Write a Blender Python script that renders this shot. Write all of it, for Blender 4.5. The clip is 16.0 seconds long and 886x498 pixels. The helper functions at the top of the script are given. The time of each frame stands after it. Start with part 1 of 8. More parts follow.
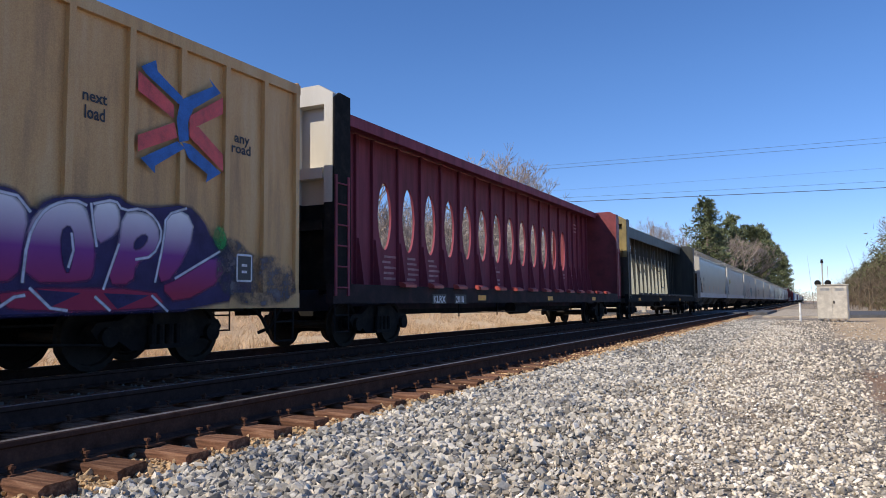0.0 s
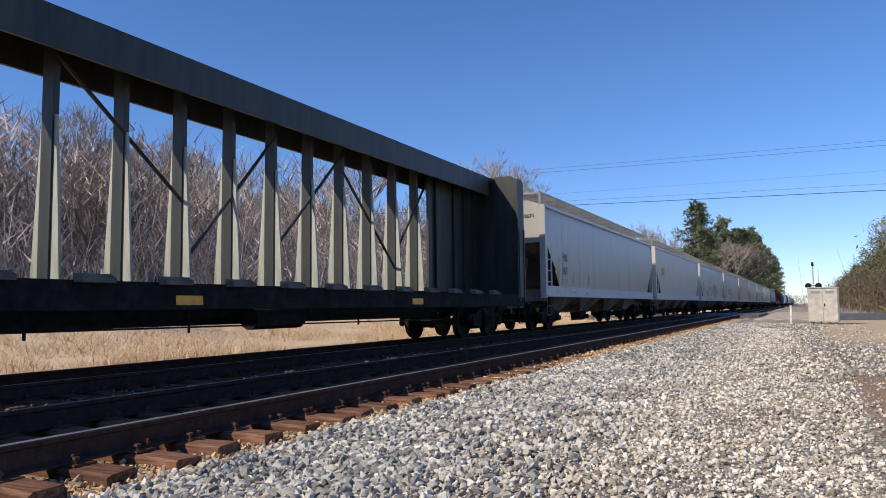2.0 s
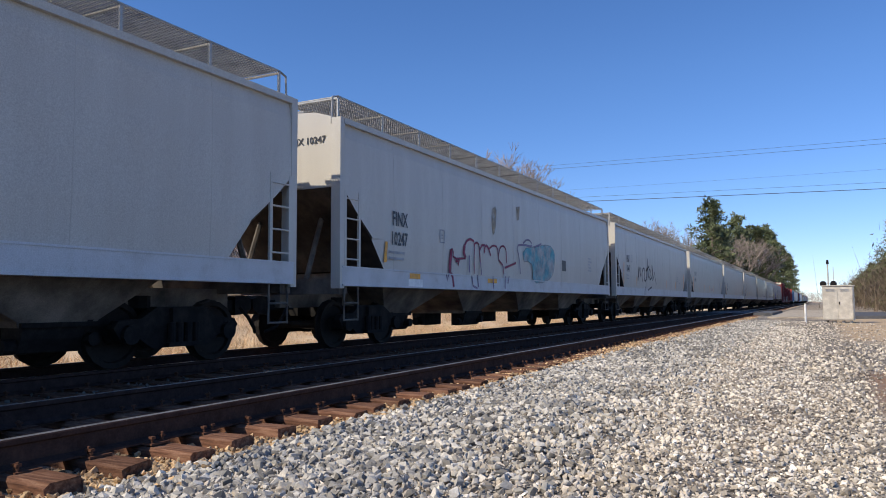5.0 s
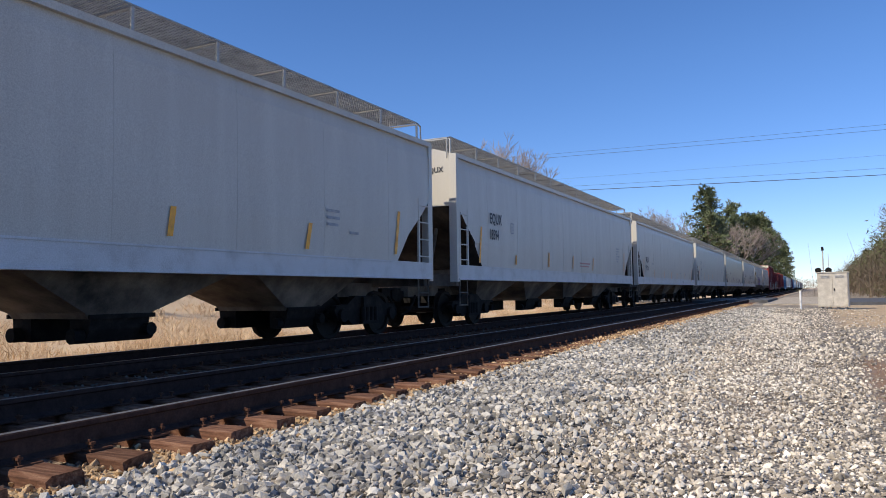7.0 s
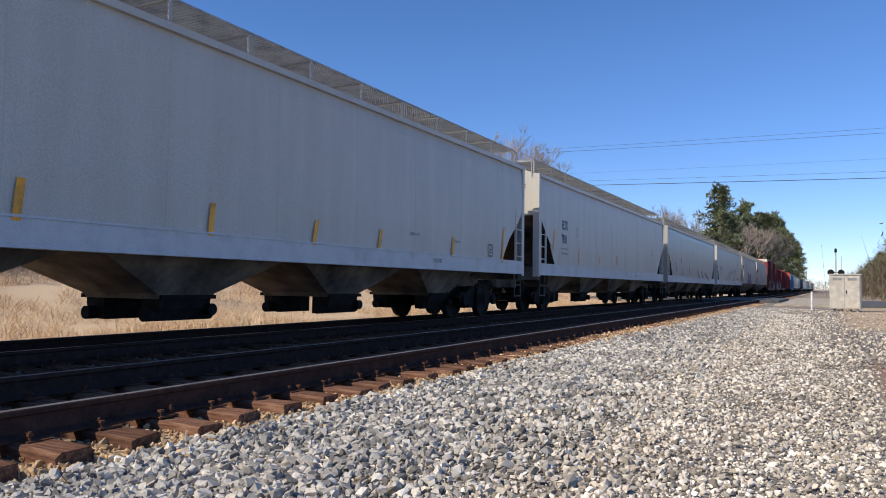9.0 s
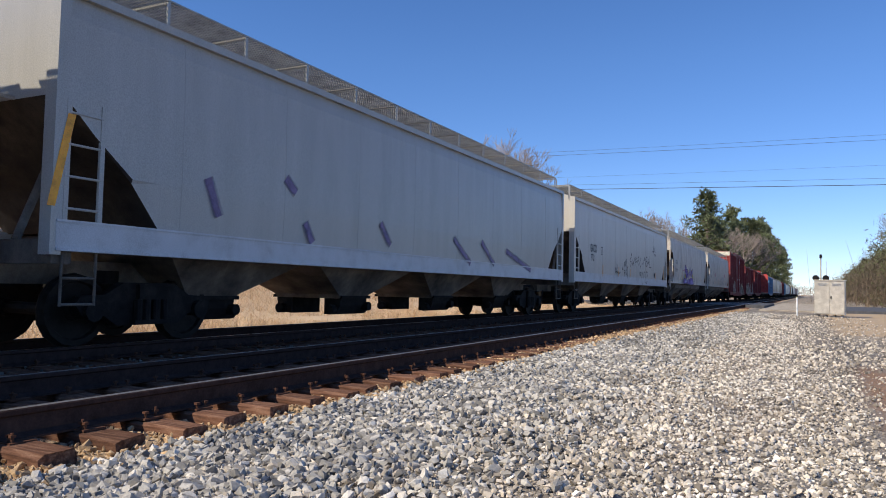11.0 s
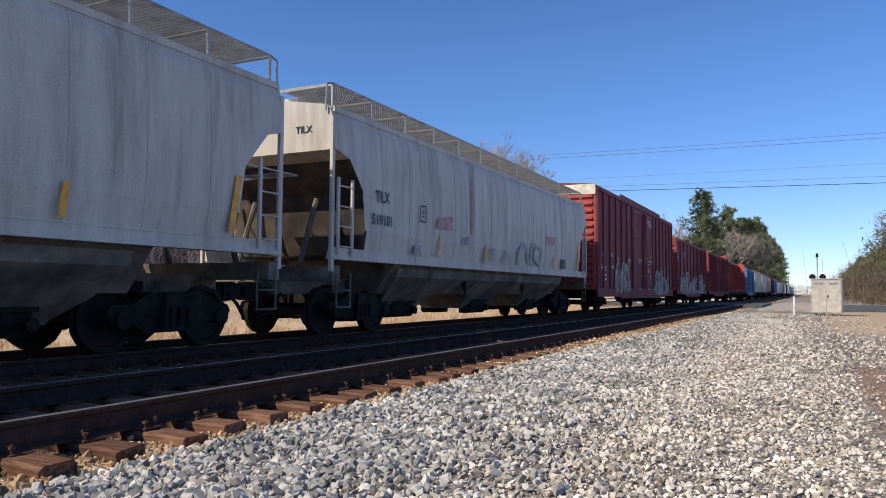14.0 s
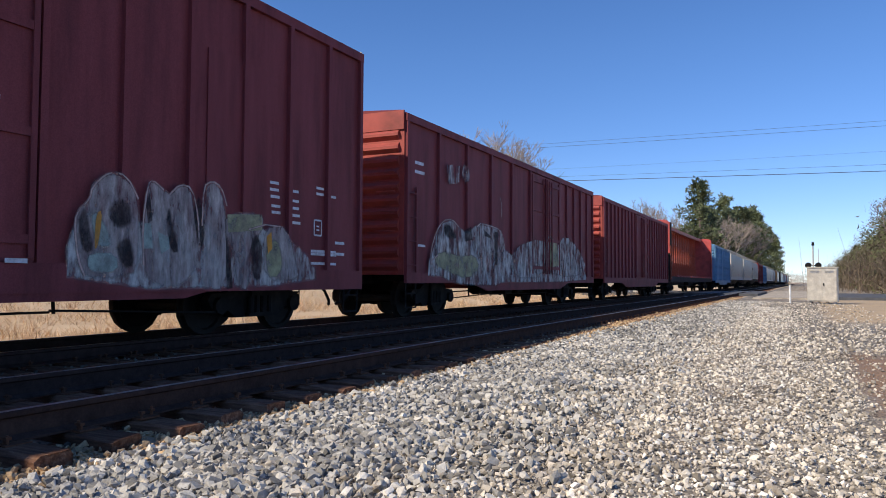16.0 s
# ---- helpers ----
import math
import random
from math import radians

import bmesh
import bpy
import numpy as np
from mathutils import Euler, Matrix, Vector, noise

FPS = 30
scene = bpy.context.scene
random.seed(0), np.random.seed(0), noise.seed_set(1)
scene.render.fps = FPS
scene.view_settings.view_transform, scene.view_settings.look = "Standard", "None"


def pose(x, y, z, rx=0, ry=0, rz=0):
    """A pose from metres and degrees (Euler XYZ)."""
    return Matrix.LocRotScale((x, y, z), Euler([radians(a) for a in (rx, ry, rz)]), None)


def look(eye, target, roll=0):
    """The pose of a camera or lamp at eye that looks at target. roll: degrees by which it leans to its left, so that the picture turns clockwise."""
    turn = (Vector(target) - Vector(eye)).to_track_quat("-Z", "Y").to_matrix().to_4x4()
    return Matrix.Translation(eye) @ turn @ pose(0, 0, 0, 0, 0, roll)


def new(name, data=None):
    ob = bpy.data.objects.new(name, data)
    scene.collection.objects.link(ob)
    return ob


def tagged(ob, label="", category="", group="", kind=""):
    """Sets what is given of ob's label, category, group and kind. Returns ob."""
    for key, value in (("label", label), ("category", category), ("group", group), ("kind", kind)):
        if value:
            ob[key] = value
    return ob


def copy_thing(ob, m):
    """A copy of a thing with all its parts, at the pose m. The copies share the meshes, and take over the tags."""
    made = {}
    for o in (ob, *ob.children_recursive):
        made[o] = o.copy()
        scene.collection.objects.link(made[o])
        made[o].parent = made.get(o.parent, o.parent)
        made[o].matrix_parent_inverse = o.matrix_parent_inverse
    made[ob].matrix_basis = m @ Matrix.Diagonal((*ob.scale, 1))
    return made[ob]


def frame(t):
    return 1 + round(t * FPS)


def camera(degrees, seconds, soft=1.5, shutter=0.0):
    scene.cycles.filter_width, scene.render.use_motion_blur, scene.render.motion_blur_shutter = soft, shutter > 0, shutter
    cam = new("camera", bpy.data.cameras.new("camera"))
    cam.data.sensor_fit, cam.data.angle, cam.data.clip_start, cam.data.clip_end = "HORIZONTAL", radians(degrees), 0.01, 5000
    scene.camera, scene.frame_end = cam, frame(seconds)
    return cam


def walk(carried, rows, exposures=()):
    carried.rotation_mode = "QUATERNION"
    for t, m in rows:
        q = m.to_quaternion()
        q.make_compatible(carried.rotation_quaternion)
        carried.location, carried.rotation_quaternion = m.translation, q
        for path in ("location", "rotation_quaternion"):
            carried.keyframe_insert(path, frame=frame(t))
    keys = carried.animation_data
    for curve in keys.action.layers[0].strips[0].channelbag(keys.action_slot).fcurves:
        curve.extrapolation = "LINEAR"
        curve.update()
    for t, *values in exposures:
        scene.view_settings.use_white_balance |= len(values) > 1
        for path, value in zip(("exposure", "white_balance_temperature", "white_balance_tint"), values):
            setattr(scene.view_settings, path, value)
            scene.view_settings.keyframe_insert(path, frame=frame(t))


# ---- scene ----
cam = camera(62.5, 16.0, soft=0.95)
PATH = [
    (0.0, pose(-0.011, -0.004, 0.802, 94.287, 0.491, 26.825)),
    (0.5, pose(0.005, -0.012, 0.806, 94.660, 0.836, 26.751)),
    (1.0, pose(0.008, -0.009, 0.804, 94.821, 1.099, 26.611)),
    (1.5, pose(0.010, -0.000, 0.804, 94.718, 1.145, 26.260)),
    (2.0, pose(-0.000, 0.000, 0.800, 94.595, 0.700, 26.256)),
    (2.5, pose(-0.001, -0.002, 0.799, 94.495, 0.220, 26.622)),
    (3.0, pose(-0.004, -0.007, 0.805, 94.544, 0.367, 26.788)),
    (5.5, pose(-0.005, -0.010, 0.802, 94.133, 0.324, 27.189)),
    (6.0, pose(-0.006, -0.026, 0.806, 93.881, 0.241, 27.034)),
    (6.5, pose(0.002, -0.032, 0.805, 93.470, 0.237, 26.815)),
    (7.0, pose(0.007, -0.035, 0.811, 93.465, 0.814, 26.899)),
    (7.5, pose(0.004, -0.039, 0.795, 92.989, 0.537, 27.315)),
    (8.0, pose(0.004, -0.037, 0.800, 92.626, -0.492, 27.538)),
    (8.5, pose(0.011, -0.044, 0.797, 92.574, -0.467, 27.520)),
    (9.0, pose(0.014, -0.045, 0.801, 92.795, -0.770, 27.637)),
    (9.5, pose(0.006, -0.033, 0.798, 92.678, -0.982, 27.448)),
    (10.0, pose(0.008, -0.037, 0.799, 92.753, -1.364, 26.964)),
    (12.5, pose(0.012, -0.043, 0.811, 93.143, -1.002, 26.430)),
    (13.0, pose(0.011, -0.043, 0.811, 93.123, -1.121, 26.384)),
    (13.5, pose(0.008, -0.043, 0.805, 93.290, -0.942, 26.429)),
    (14.0, pose(0.010, -0.052, 0.811, 93.346, -0.392, 26.503)),
    (14.5, pose(0.012, -0.047, 0.808, 93.146, 0.158, 26.269)),
    (15.0, pose(0.010, -0.038, 0.802, 92.781, 0.199, 25.978)),
    (15.5, pose(-0.000, -0.027, 0.801, 92.461, -0.154, 26.016)),
    (16.0, pose(0.000, -0.034, 0.809, 92.509, -0.245, 26.244)),
]
walk(cam, PATH)

# -- world and sun --
SUN = Vector((-0.66, -0.95, 1.0)).normalized()
world = bpy.data.worlds.new("sky")
scene.world = world
world.use_nodes = True
wn = world.node_tree
sky = wn.nodes.new("ShaderNodeTexSky")
sky.sky_type = "NISHITA"
sky.sun_disc = False
sky.sun_elevation = math.asin(SUN.z)
sky.sun_rotation = math.atan2(SUN.x, SUN.y)
sky.altitude = 100
sky.air_density = 0.82
sky.dust_density = 0.0
sky.ozone_density = 3.0
wn.nodes["Background"].inputs["Strength"].default_value = 0.140
tone = wn.nodes.new("ShaderNodeHueSaturation")
tone.inputs["Saturation"].default_value = 1.14
tint = wn.nodes.new("ShaderNodeMix")
tint.data_type, tint.blend_type = "RGBA", "MULTIPLY"
tint.inputs[0].default_value = 1.0
tint.inputs[7].default_value = (0.99, 1.0, 1.15, 1)
wn.links.new(sky.outputs[0], tint.inputs[6])
wn.links.new(tint.outputs[2], tone.inputs["Color"])
# a little haze dims the sky towards the horizon
aim = wn.nodes.new("ShaderNodeTexCoord")
split = wn.nodes.new("ShaderNodeSeparateXYZ")
low = wn.nodes.new("ShaderNodeMapRange")
low.inputs[1].default_value, low.inputs[2].default_value = 0.0, 0.30
haze = wn.nodes.new("ShaderNodeMix")
haze.data_type = "RGBA"
haze.inputs[6].default_value = (0.80, 0.84, 0.92, 1)
haze.inputs[7].default_value = (1, 1, 1, 1)
veil = wn.nodes.new("ShaderNodeMix")
veil.data_type, veil.blend_type = "RGBA", "MULTIPLY"
veil.inputs[0].default_value = 1.0
wn.links.new(aim.outputs["Generated"], split.inputs[0])
wn.links.new(split.outputs[2], low.inputs[0])
wn.links.new(low.outputs[0], haze.inputs[0])
wn.links.new(tone.outputs[0], veil.inputs[6])
wn.links.new(haze.outputs[2], veil.inputs[7])
wn.links.new(veil.outputs[2], wn.nodes["Background"].inputs[0])
sun_data = bpy.data.lights.new("sun", "SUN")
sun_data.energy = 5.0
sun_data.angle = radians(0.53)
sun_data.color = (1.0, 0.90, 0.74)
sun = new("sun", sun_data)
sun.matrix_world = look(SUN * 200, (0, 0, 0))


# -- materials --
def shade(name, base, rough=0.6, metal=0.0, dark=None, light=None, scale=4.0, stretch=(1, 1, 1), fine=60.0,
          amount=0.5, bump=0.1, spec=0.5, rand=0.0, island=0.0, spray=None):
    """A surface with stains at one scale and grain at another, in the thing's own space."""
    m = bpy.data.materials.new(name)
    m.use_nodes = True
    nt = m.node_tree
    n, l = nt.nodes, nt.links
    b = n["Principled BSDF"]
    tc = n.new("ShaderNodeTexCoord")
    mp = n.new("ShaderNodeMapping")
    mp.inputs["Scale"].default_value = stretch
    l.new(tc.outputs["Object"], mp.inputs[0])
    big = n.new("ShaderNodeTexNoise")
    big.inputs["Scale"].default_value = scale
    big.inputs["Detail"].default_value = 6
    big.inputs["Roughness"].default_value = 0.65
    l.new(mp.outputs[0], big.inputs[0])
    small = n.new("ShaderNodeTexNoise")
    small.inputs["Scale"].default_value = fine
    small.inputs["Detail"].default_value = 3
    l.new(tc.outputs["Object"], small.inputs[0])
    ramp = n.new("ShaderNodeValToRGB")
    dark = dark or [c * 0.6 for c in base]
    light = light or [min(1, c * 1.25) for c in base]
    e = ramp.color_ramp.elements
    e[0].position, e[0].color = 0.5 - amount * 0.4, (*dark, 1)
    e[1].position, e[1].color = 0.5 + amount * 0.4, (*light, 1)
    mid = e.new(0.5)
    mid.color = (*base, 1)
    l.new(big.outputs[0], ramp.inputs[0])
    mix = n.new("ShaderNodeMix")
    mix.data_type, mix.blend_type = "RGBA", "OVERLAY"
    mix.inputs[0].default_value = 0.35
    l.new(ramp.outputs[0], mix.inputs[6])
    l.new(small.outputs[0], mix.inputs[7])
    out = mix.outputs[2]
    if rand or island:
        src = n.new("ShaderNodeObjectInfo") if rand else n.new("ShaderNodeNewGeometry")
        hsv = n.new("ShaderNodeHueSaturation")
        mr = n.new("ShaderNodeMapRange")
        v = rand or island
        mr.inputs[3].default_value, mr.inputs[4].default_value = 1 - v, 1 + v
        l.new(src.outputs["Random" if rand else "Random Per Island"], mr.inputs[0])
        l.new(mr.outputs[0], hsv.inputs["Value"])
        l.new(out, hsv.inputs["Color"])
        out = hsv.outputs[0]
    l.new(out, b.inputs["Base Color"])
    b.inputs["Roughness"].default_value = rough
    b.inputs["Metallic"].default_value = metal
    b.inputs["Specular IOR Level"].default_value = spec if spray is None else 0.12
    if bump:
        bp = n.new("ShaderNodeBump")
        bp.inputs["Strength"].default_value = bump
        bp.inputs["Distance"].default_value = 0.01
        l.new(small.outputs[0], bp.inputs["Height"])
        l.new(bp.outputs[0], b.inputs["Normal"])
    if spray is not None:
        # sprayed paint: thin at its rim and worn through in blotches
        rim = n.new("ShaderNodeAttribute")
        rim.attribute_name = "spray"
        blot = n.new("ShaderNodeTexNoise")
        blot.inputs["Scale"].default_value = 3.5
        blot.inputs["Detail"].default_value = 7
        blot.inputs["Roughness"].default_value = 0.7
        l.new(mp.outputs[0], blot.inputs[0])
        worn = n.new("ShaderNodeMapRange")
        worn.inputs[1].default_value, worn.inputs[2].default_value = 0.30, 0.62
        worn.inputs[3].default_value, worn.inputs[4].default_value = spray, 1.0
        l.new(blot.outputs[0], worn.inputs[0])
        soft = n.new("ShaderNodeMath")
        soft.operation = "MULTIPLY"
        l.new(rim.outputs["Fac"], soft.inputs[0])
        l.new(worn.outputs[0], soft.inputs[1])
        l.new(soft.outputs[0], b.inputs["Alpha"])
    return m


STREAK = (2.0, 2.0, 0.25)
M = {}
M["grey_a"] = shade("grey_paint_clean", (0.41, 0.395, 0.36), 0.33, dark=(0.37, 0.355, 0.32), light=(0.44, 0.425, 0.39), scale=1.2, stretch=STREAK, bump=0.02, spec=0.45)
M["grey_b"] = shade("grey_paint_pale", (0.53, 0.50, 0.445), 0.40, dark=(0.50, 0.465, 0.41), light=(0.575, 0.545, 0.485), scale=1.2, stretch=STREAK, bump=0.015, spec=0.35)
M["grey_c"] = shade("grey_paint_dirty", (0.55, 0.50, 0.43), 0.55, dark=(0.33, 0.28, 0.225), light=(0.66, 0.62, 0.55), scale=1.6, stretch=STREAK, bump=0.05, amount=0.6)
M["band"] = shade("pale_sill_paint", (0.56, 0.57, 0.58), 0.4, dark=(0.46, 0.46, 0.46), light=(0.60, 0.61, 0.63), scale=2.5, bump=0.03, spec=0.2)
# near-black tone that stands in for the shade in the hopper end recesses
M["endshade"] = shade("shaded_end_sheet", (0.060, 0.047, 0.038), 0.85, dark=(0.022, 0.018, 0.016), light=(0.13, 0.105, 0.08), scale=1.2, bump=0.15, spec=0.15)
M["under"] = shade("grimy_underside_steel", (0.135, 0.112, 0.09), 0.8, dark=(0.03, 0.027, 0.025), light=(0.26, 0.22, 0.18), scale=1.5, bump=0.2)
M["black"] = shade("black_grimed_steel", (0.013, 0.012, 0.012), 0.8, dark=(0.007, 0.007, 0.007), light=(0.028, 0.025, 0.022), scale=5, bump=0.2, spec=0.15)
M["sooty"] = shade("sooty_maroon_sill", (0.030, 0.020, 0.022), 0.75, dark=(0.014, 0.012, 0.013), light=(0.065, 0.030, 0.034), scale=2, bump=0.1, spec=0.2)
M["wheel"] = shade("wheel_steel", (0.02, 0.017, 0.015), 0.7, metal=0.2, scale=8, bump=0.1, spec=0.15)
M["purple"] = shade("faded_maroon_paint", (0.245, 0.056, 0.080), 0.65, dark=(0.14, 0.038, 0.048), light=(0.31, 0.078, 0.105), scale=1.4, stretch=STREAK, bump=0.05, spec=0.15)
M["bulkred"] = shade("bulkhead_red_paint", (0.20, 0.034, 0.040), 0.5, scale=2, bump=0.05)
M["red"] = shade("bright_red_paint", (0.45, 0.07, 0.06), 0.5, scale=2, bump=0.05)
M["boxred"] = shade("oxide_red_paint", (0.215, 0.048, 0.053), 0.6, dark=(0.135, 0.032, 0.035), light=(0.25, 0.060, 0.066), scale=1.3, stretch=STREAK, bump=0.05, spec=0.15)
M["endred"] = shade("end_red_paint", (0.36, 0.06, 0.045), 0.55, scale=2, bump=0.05)
M["tan"] = shade("tan_yellow_paint", (0.62, 0.355, 0.14), 0.55, dark=(0.38, 0.22, 0.10), light=(0.66, 0.44, 0.22), scale=1.3, stretch=STREAK, bump=0.05)
M["olive"] = shade("dark_olive_paint", (0.028, 0.029, 0.023), 0.5, dark=(0.011, 0.011, 0.010), light=(0.045, 0.045, 0.034), scale=2, stretch=STREAK, bump=0.06)
M["worn"] = shade("worn_pale_olive_steel", (0.36, 0.36, 0.29), 0.6, dark=(0.16, 0.16, 0.12), light=(0.50, 0.50, 0.43), scale=2, stretch=STREAK, bump=0.05)
M["oliveend"] = shade("yellow_olive_paint", (0.235, 0.18, 0.07), 0.55, scale=2, bump=0.06)
M["galv"] = shade("galvanised_grating", (0.36, 0.35, 0.33), 0.45, metal=0.3, scale=3, bump=0.05)
M["white"] = shade("white_paint", (0.78, 0.78, 0.76), 0.5, scale=3, bump=0.02)
M["cream"] = shade("cream_paint", (0.74, 0.68, 0.52), 0.5, scale=3, bump=0.02)
M["stripe"] = shade("yellow_reflective_stripe", (0.85, 0.36, 0.015), 0.4, scale=6, bump=0.0)
M["ink"] = shade("black_lettering", (0.018, 0.020, 0.03), 0.5, scale=6, bump=0)
M["inknavy"] = shade("dark_blue_lettering", (0.035, 0.04, 0.12), 0.5, scale=6, bump=0)
M["inkdim"] = shade("rubbed_pale_lettering", (0.27, 0.13, 0.15), 0.6, scale=6, bump=0, spec=0.15)
M["inkw"] = shade("white_lettering", (0.66, 0.64, 0.66), 0.5, scale=6, dark=(0.4, 0.36, 0.36), bump=0)
M["faint"] = shade("faded_lettering", (0.30, 0.31, 0.33), 0.5, scale=6, bump=0)
M["faintred"] = shade("faded_red_lettering", (0.46, 0.22, 0.22), 0.5, scale=6, bump=0)
M["orange"] = shade("orange_paint", (0.46, 0.085, 0.04), 0.5, scale=2, bump=0.04)
M["blue"] = shade("light_blue_paint", (0.13, 0.28, 0.45), 0.5, scale=2, bump=0.04)
M["rail"] = shade("rusty_rail_side", (0.055, 0.034, 0.029), 0.9, dark=(0.035, 0.021, 0.018), light=(0.075, 0.044, 0.035), scale=9, bump=0.2, spec=0.05)
M["railtop"] = shade("polished_rail_head", (0.50, 0.46, 0.43), 0.38, metal=0.85, scale=6, bump=0.02)
M["tie"] = shade("weathered_creosoted_timber", (0.145, 0.070, 0.043), 0.85, dark=(0.05, 0.026, 0.018), light=(0.27, 0.155, 0.10), scale=5, stretch=(0.6, 6, 6), fine=90, bump=0.6, rand=0.25, spec=0.15)
M["steel"] = shade("rusty_track_steel", (0.11, 0.05, 0.03), 0.8, scale=20, bump=0.3, spec=0.15)
M["alu"] = shade("brushed_aluminium_cabinet", (0.52, 0.475, 0.40), 0.5, metal=0.2, dark=(0.42, 0.375, 0.31), scale=3, bump=0.05)
M["concrete"] = shade("concrete", (0.42, 0.40, 0.37), 0.85, scale=3, bump=0.2)
M["asphalt"] = shade("worn_asphalt", (0.085, 0.085, 0.09), 0.85, scale=2, bump=0.3)
M["stone"] = shade("crushed_ballast_stone", (0.48, 0.415, 0.335), 0.9, dark=(0.28, 0.235, 0.185), light=(0.64, 0.57, 0.47), scale=1.4, fine=80, bump=0.35, island=0.62)
M["stoneblue"] = shade("blue_grey_granite_ballast", (0.395, 0.368, 0.325), 0.85, dark=(0.22, 0.21, 0.20), light=(0.57, 0.52, 0.455), scale=1.1, fine=80, bump=0.35, island=0.62)
M["stonedark"] = shade("oily_dark_ballast", (0.17, 0.145, 0.12), 0.85, scale=3, fine=80, bump=0.35, island=0.4, spec=0.15)
M["stonetan"] = shade("tan_ballast_stone", (0.46, 0.31, 0.17), 0.85, scale=3, fine=80, bump=0.35, island=0.45)
M["stonewhite"] = shade("pale_limestone_chip", (0.70, 0.635, 0.545), 0.85, scale=3, fine=80, bump=0.3, island=0.4)
M["dustroad"] = shade("dusty_gravel_approach", (0.40, 0.34, 0.265), 0.9, scale=1.5, fine=20, bump=0.5)
M["bark"] = shade("grey_brown_bark", (0.17, 0.135, 0.11), 0.9, scale=3, stretch=(3, 3, 0.5), bump=0.4)
M["twig"] = shade("bare_twigs", (0.27, 0.222, 0.19), 0.9, scale=2, bump=0.1, island=0.3)
M["needle"] = shade("pine_needles", (0.105, 0.125, 0.055), 0.75, dark=(0.06, 0.075, 0.034), light=(0.16, 0.175, 0.08), scale=0.6, fine=3, bump=0, island=0.4)
M["brush"] = shade("brown_winter_brush", (0.60, 0.485, 0.40), 0.9, dark=(0.42, 0.32, 0.25), light=(0.74, 0.63, 0.54), scale=0.5, fine=3, bump=0, island=0.4)
M["woodbrown"] = shade("shaded_brown_wood", (0.15, 0.11, 0.075), 0.9, dark=(0.09, 0.065, 0.045), light=(0.21, 0.16, 0.11), scale=0.5, fine=3, bump=0, island=0.4)
M["brushgreen"] = shade("dull_green_brush", (0.095, 0.10, 0.038), 0.9, scale=0.5, fine=3, bump=0, island=0.4)
M["straw"] = shade("dry_straw_grass", (0.60, 0.43, 0.27), 0.9, dark=(0.40, 0.26, 0.15), light=(0.74, 0.57, 0.38), scale=0.7, fine=5, bump=0, island=0.3)
M["wire"] = shade("black_cable", (0.03, 0.03, 0.035), 0.6, scale=3, bump=0)
M["wood"] = shade("grey_utility_pole_wood", (0.20, 0.165, 0.13), 0.9, scale=3, stretch=(4, 4, 0.4), bump=0.3)


# -- mesh helpers --
def obj(name, bm, mat, parent=None, label="", smooth=False):
    me = bpy.data.meshes.new(name)
    bm.normal_update()
    bm.to_mesh(me)
    bm.free()
    for m in (mat if isinstance(mat, (list, tuple)) else [mat]):
        me.materials.append(m)
    if smooth:
        for p in me.polygons:
            p.use_smooth = True
    ob = new(name, me)
    if parent:
        ob.parent = parent
    return tagged(ob, label)


def part(name, bm, mat, parent, label="", smooth=False):
    return obj(name, bm, mat, parent, label, smooth)


def thing(name, label, category, group="", kind="", m=None):
    ob = new(name)
    ob.empty_display_size = 0.2
    if m is not None:
        ob.matrix_basis = m
    return tagged(ob, label, category, group, kind)


def box(bm, x0, x1, y0, y1, z0, z1, mi=0):
    v = [bm.verts.new(p) for p in ((x0, y0, z0), (x1, y0, z0), (x1, y1, z0), (x0, y1, z0), (x0, y0, z1), (x1, y0, z1), (x1, y1, z1), (x0, y1, z1))]
    for f in ((0, 3, 2, 1), (4, 5, 6, 7), (0, 1, 5, 4), (1, 2, 6, 5), (2, 3, 7, 6), (3, 0, 4, 7)):
        bm.faces.new([v[i] for i in f]).material_index = mi
    return v


def loft(bm, rings, closed=True, caps=True, mi=0):
    """Skin through rings of equally many points."""
    vs = [[bm.verts.new(p) for p in r] for r in rings]
    n = len(vs[0])
    for a, b in zip(vs, vs[1:]):
        for i in range(n if closed else n - 1):
            j = (i + 1) % n
            bm.faces.new((a[i], a[j], b[j], b[i])).material_index = mi
    if caps and closed:
        bm.faces.new(list(reversed(vs[0]))).material_index = mi
        bm.faces.new(vs[-1]).material_index = mi
    return vs


def prism_x(bm, yz, x0, x1, mi=0):
    """An outline in the y-z plane drawn out from x0 to x1."""
    loft(bm, [[(x0, y, z) for y, z in yz], [(x1, y, z) for y, z in yz]], mi=mi)


def prism_y(bm, xz, y0, y1, mi=0):
    loft(bm, [[(x, y0, z) for x, z in xz], [(x, y1, z) for x, z in xz]], mi=mi)


def bar(bm, p, q, r, n=6, r2=None, mi=0):
    """A round bar from p to q."""
    p, q = Vector(p), Vector(q)
    d = (q - p).normalized()
    a = d.orthogonal().normalized()
    b = d.cross(a)
    r2 = r if r2 is None else r2
    ring = lambda c, s: [c + (a * math.cos(t) + b * math.sin(t)) * s for t in [2 * math.pi * i / n for i in range(n)]]
    loft(bm, [ring(p, r), ring(q, r2)], mi=mi)


def B():
    return bmesh.new()


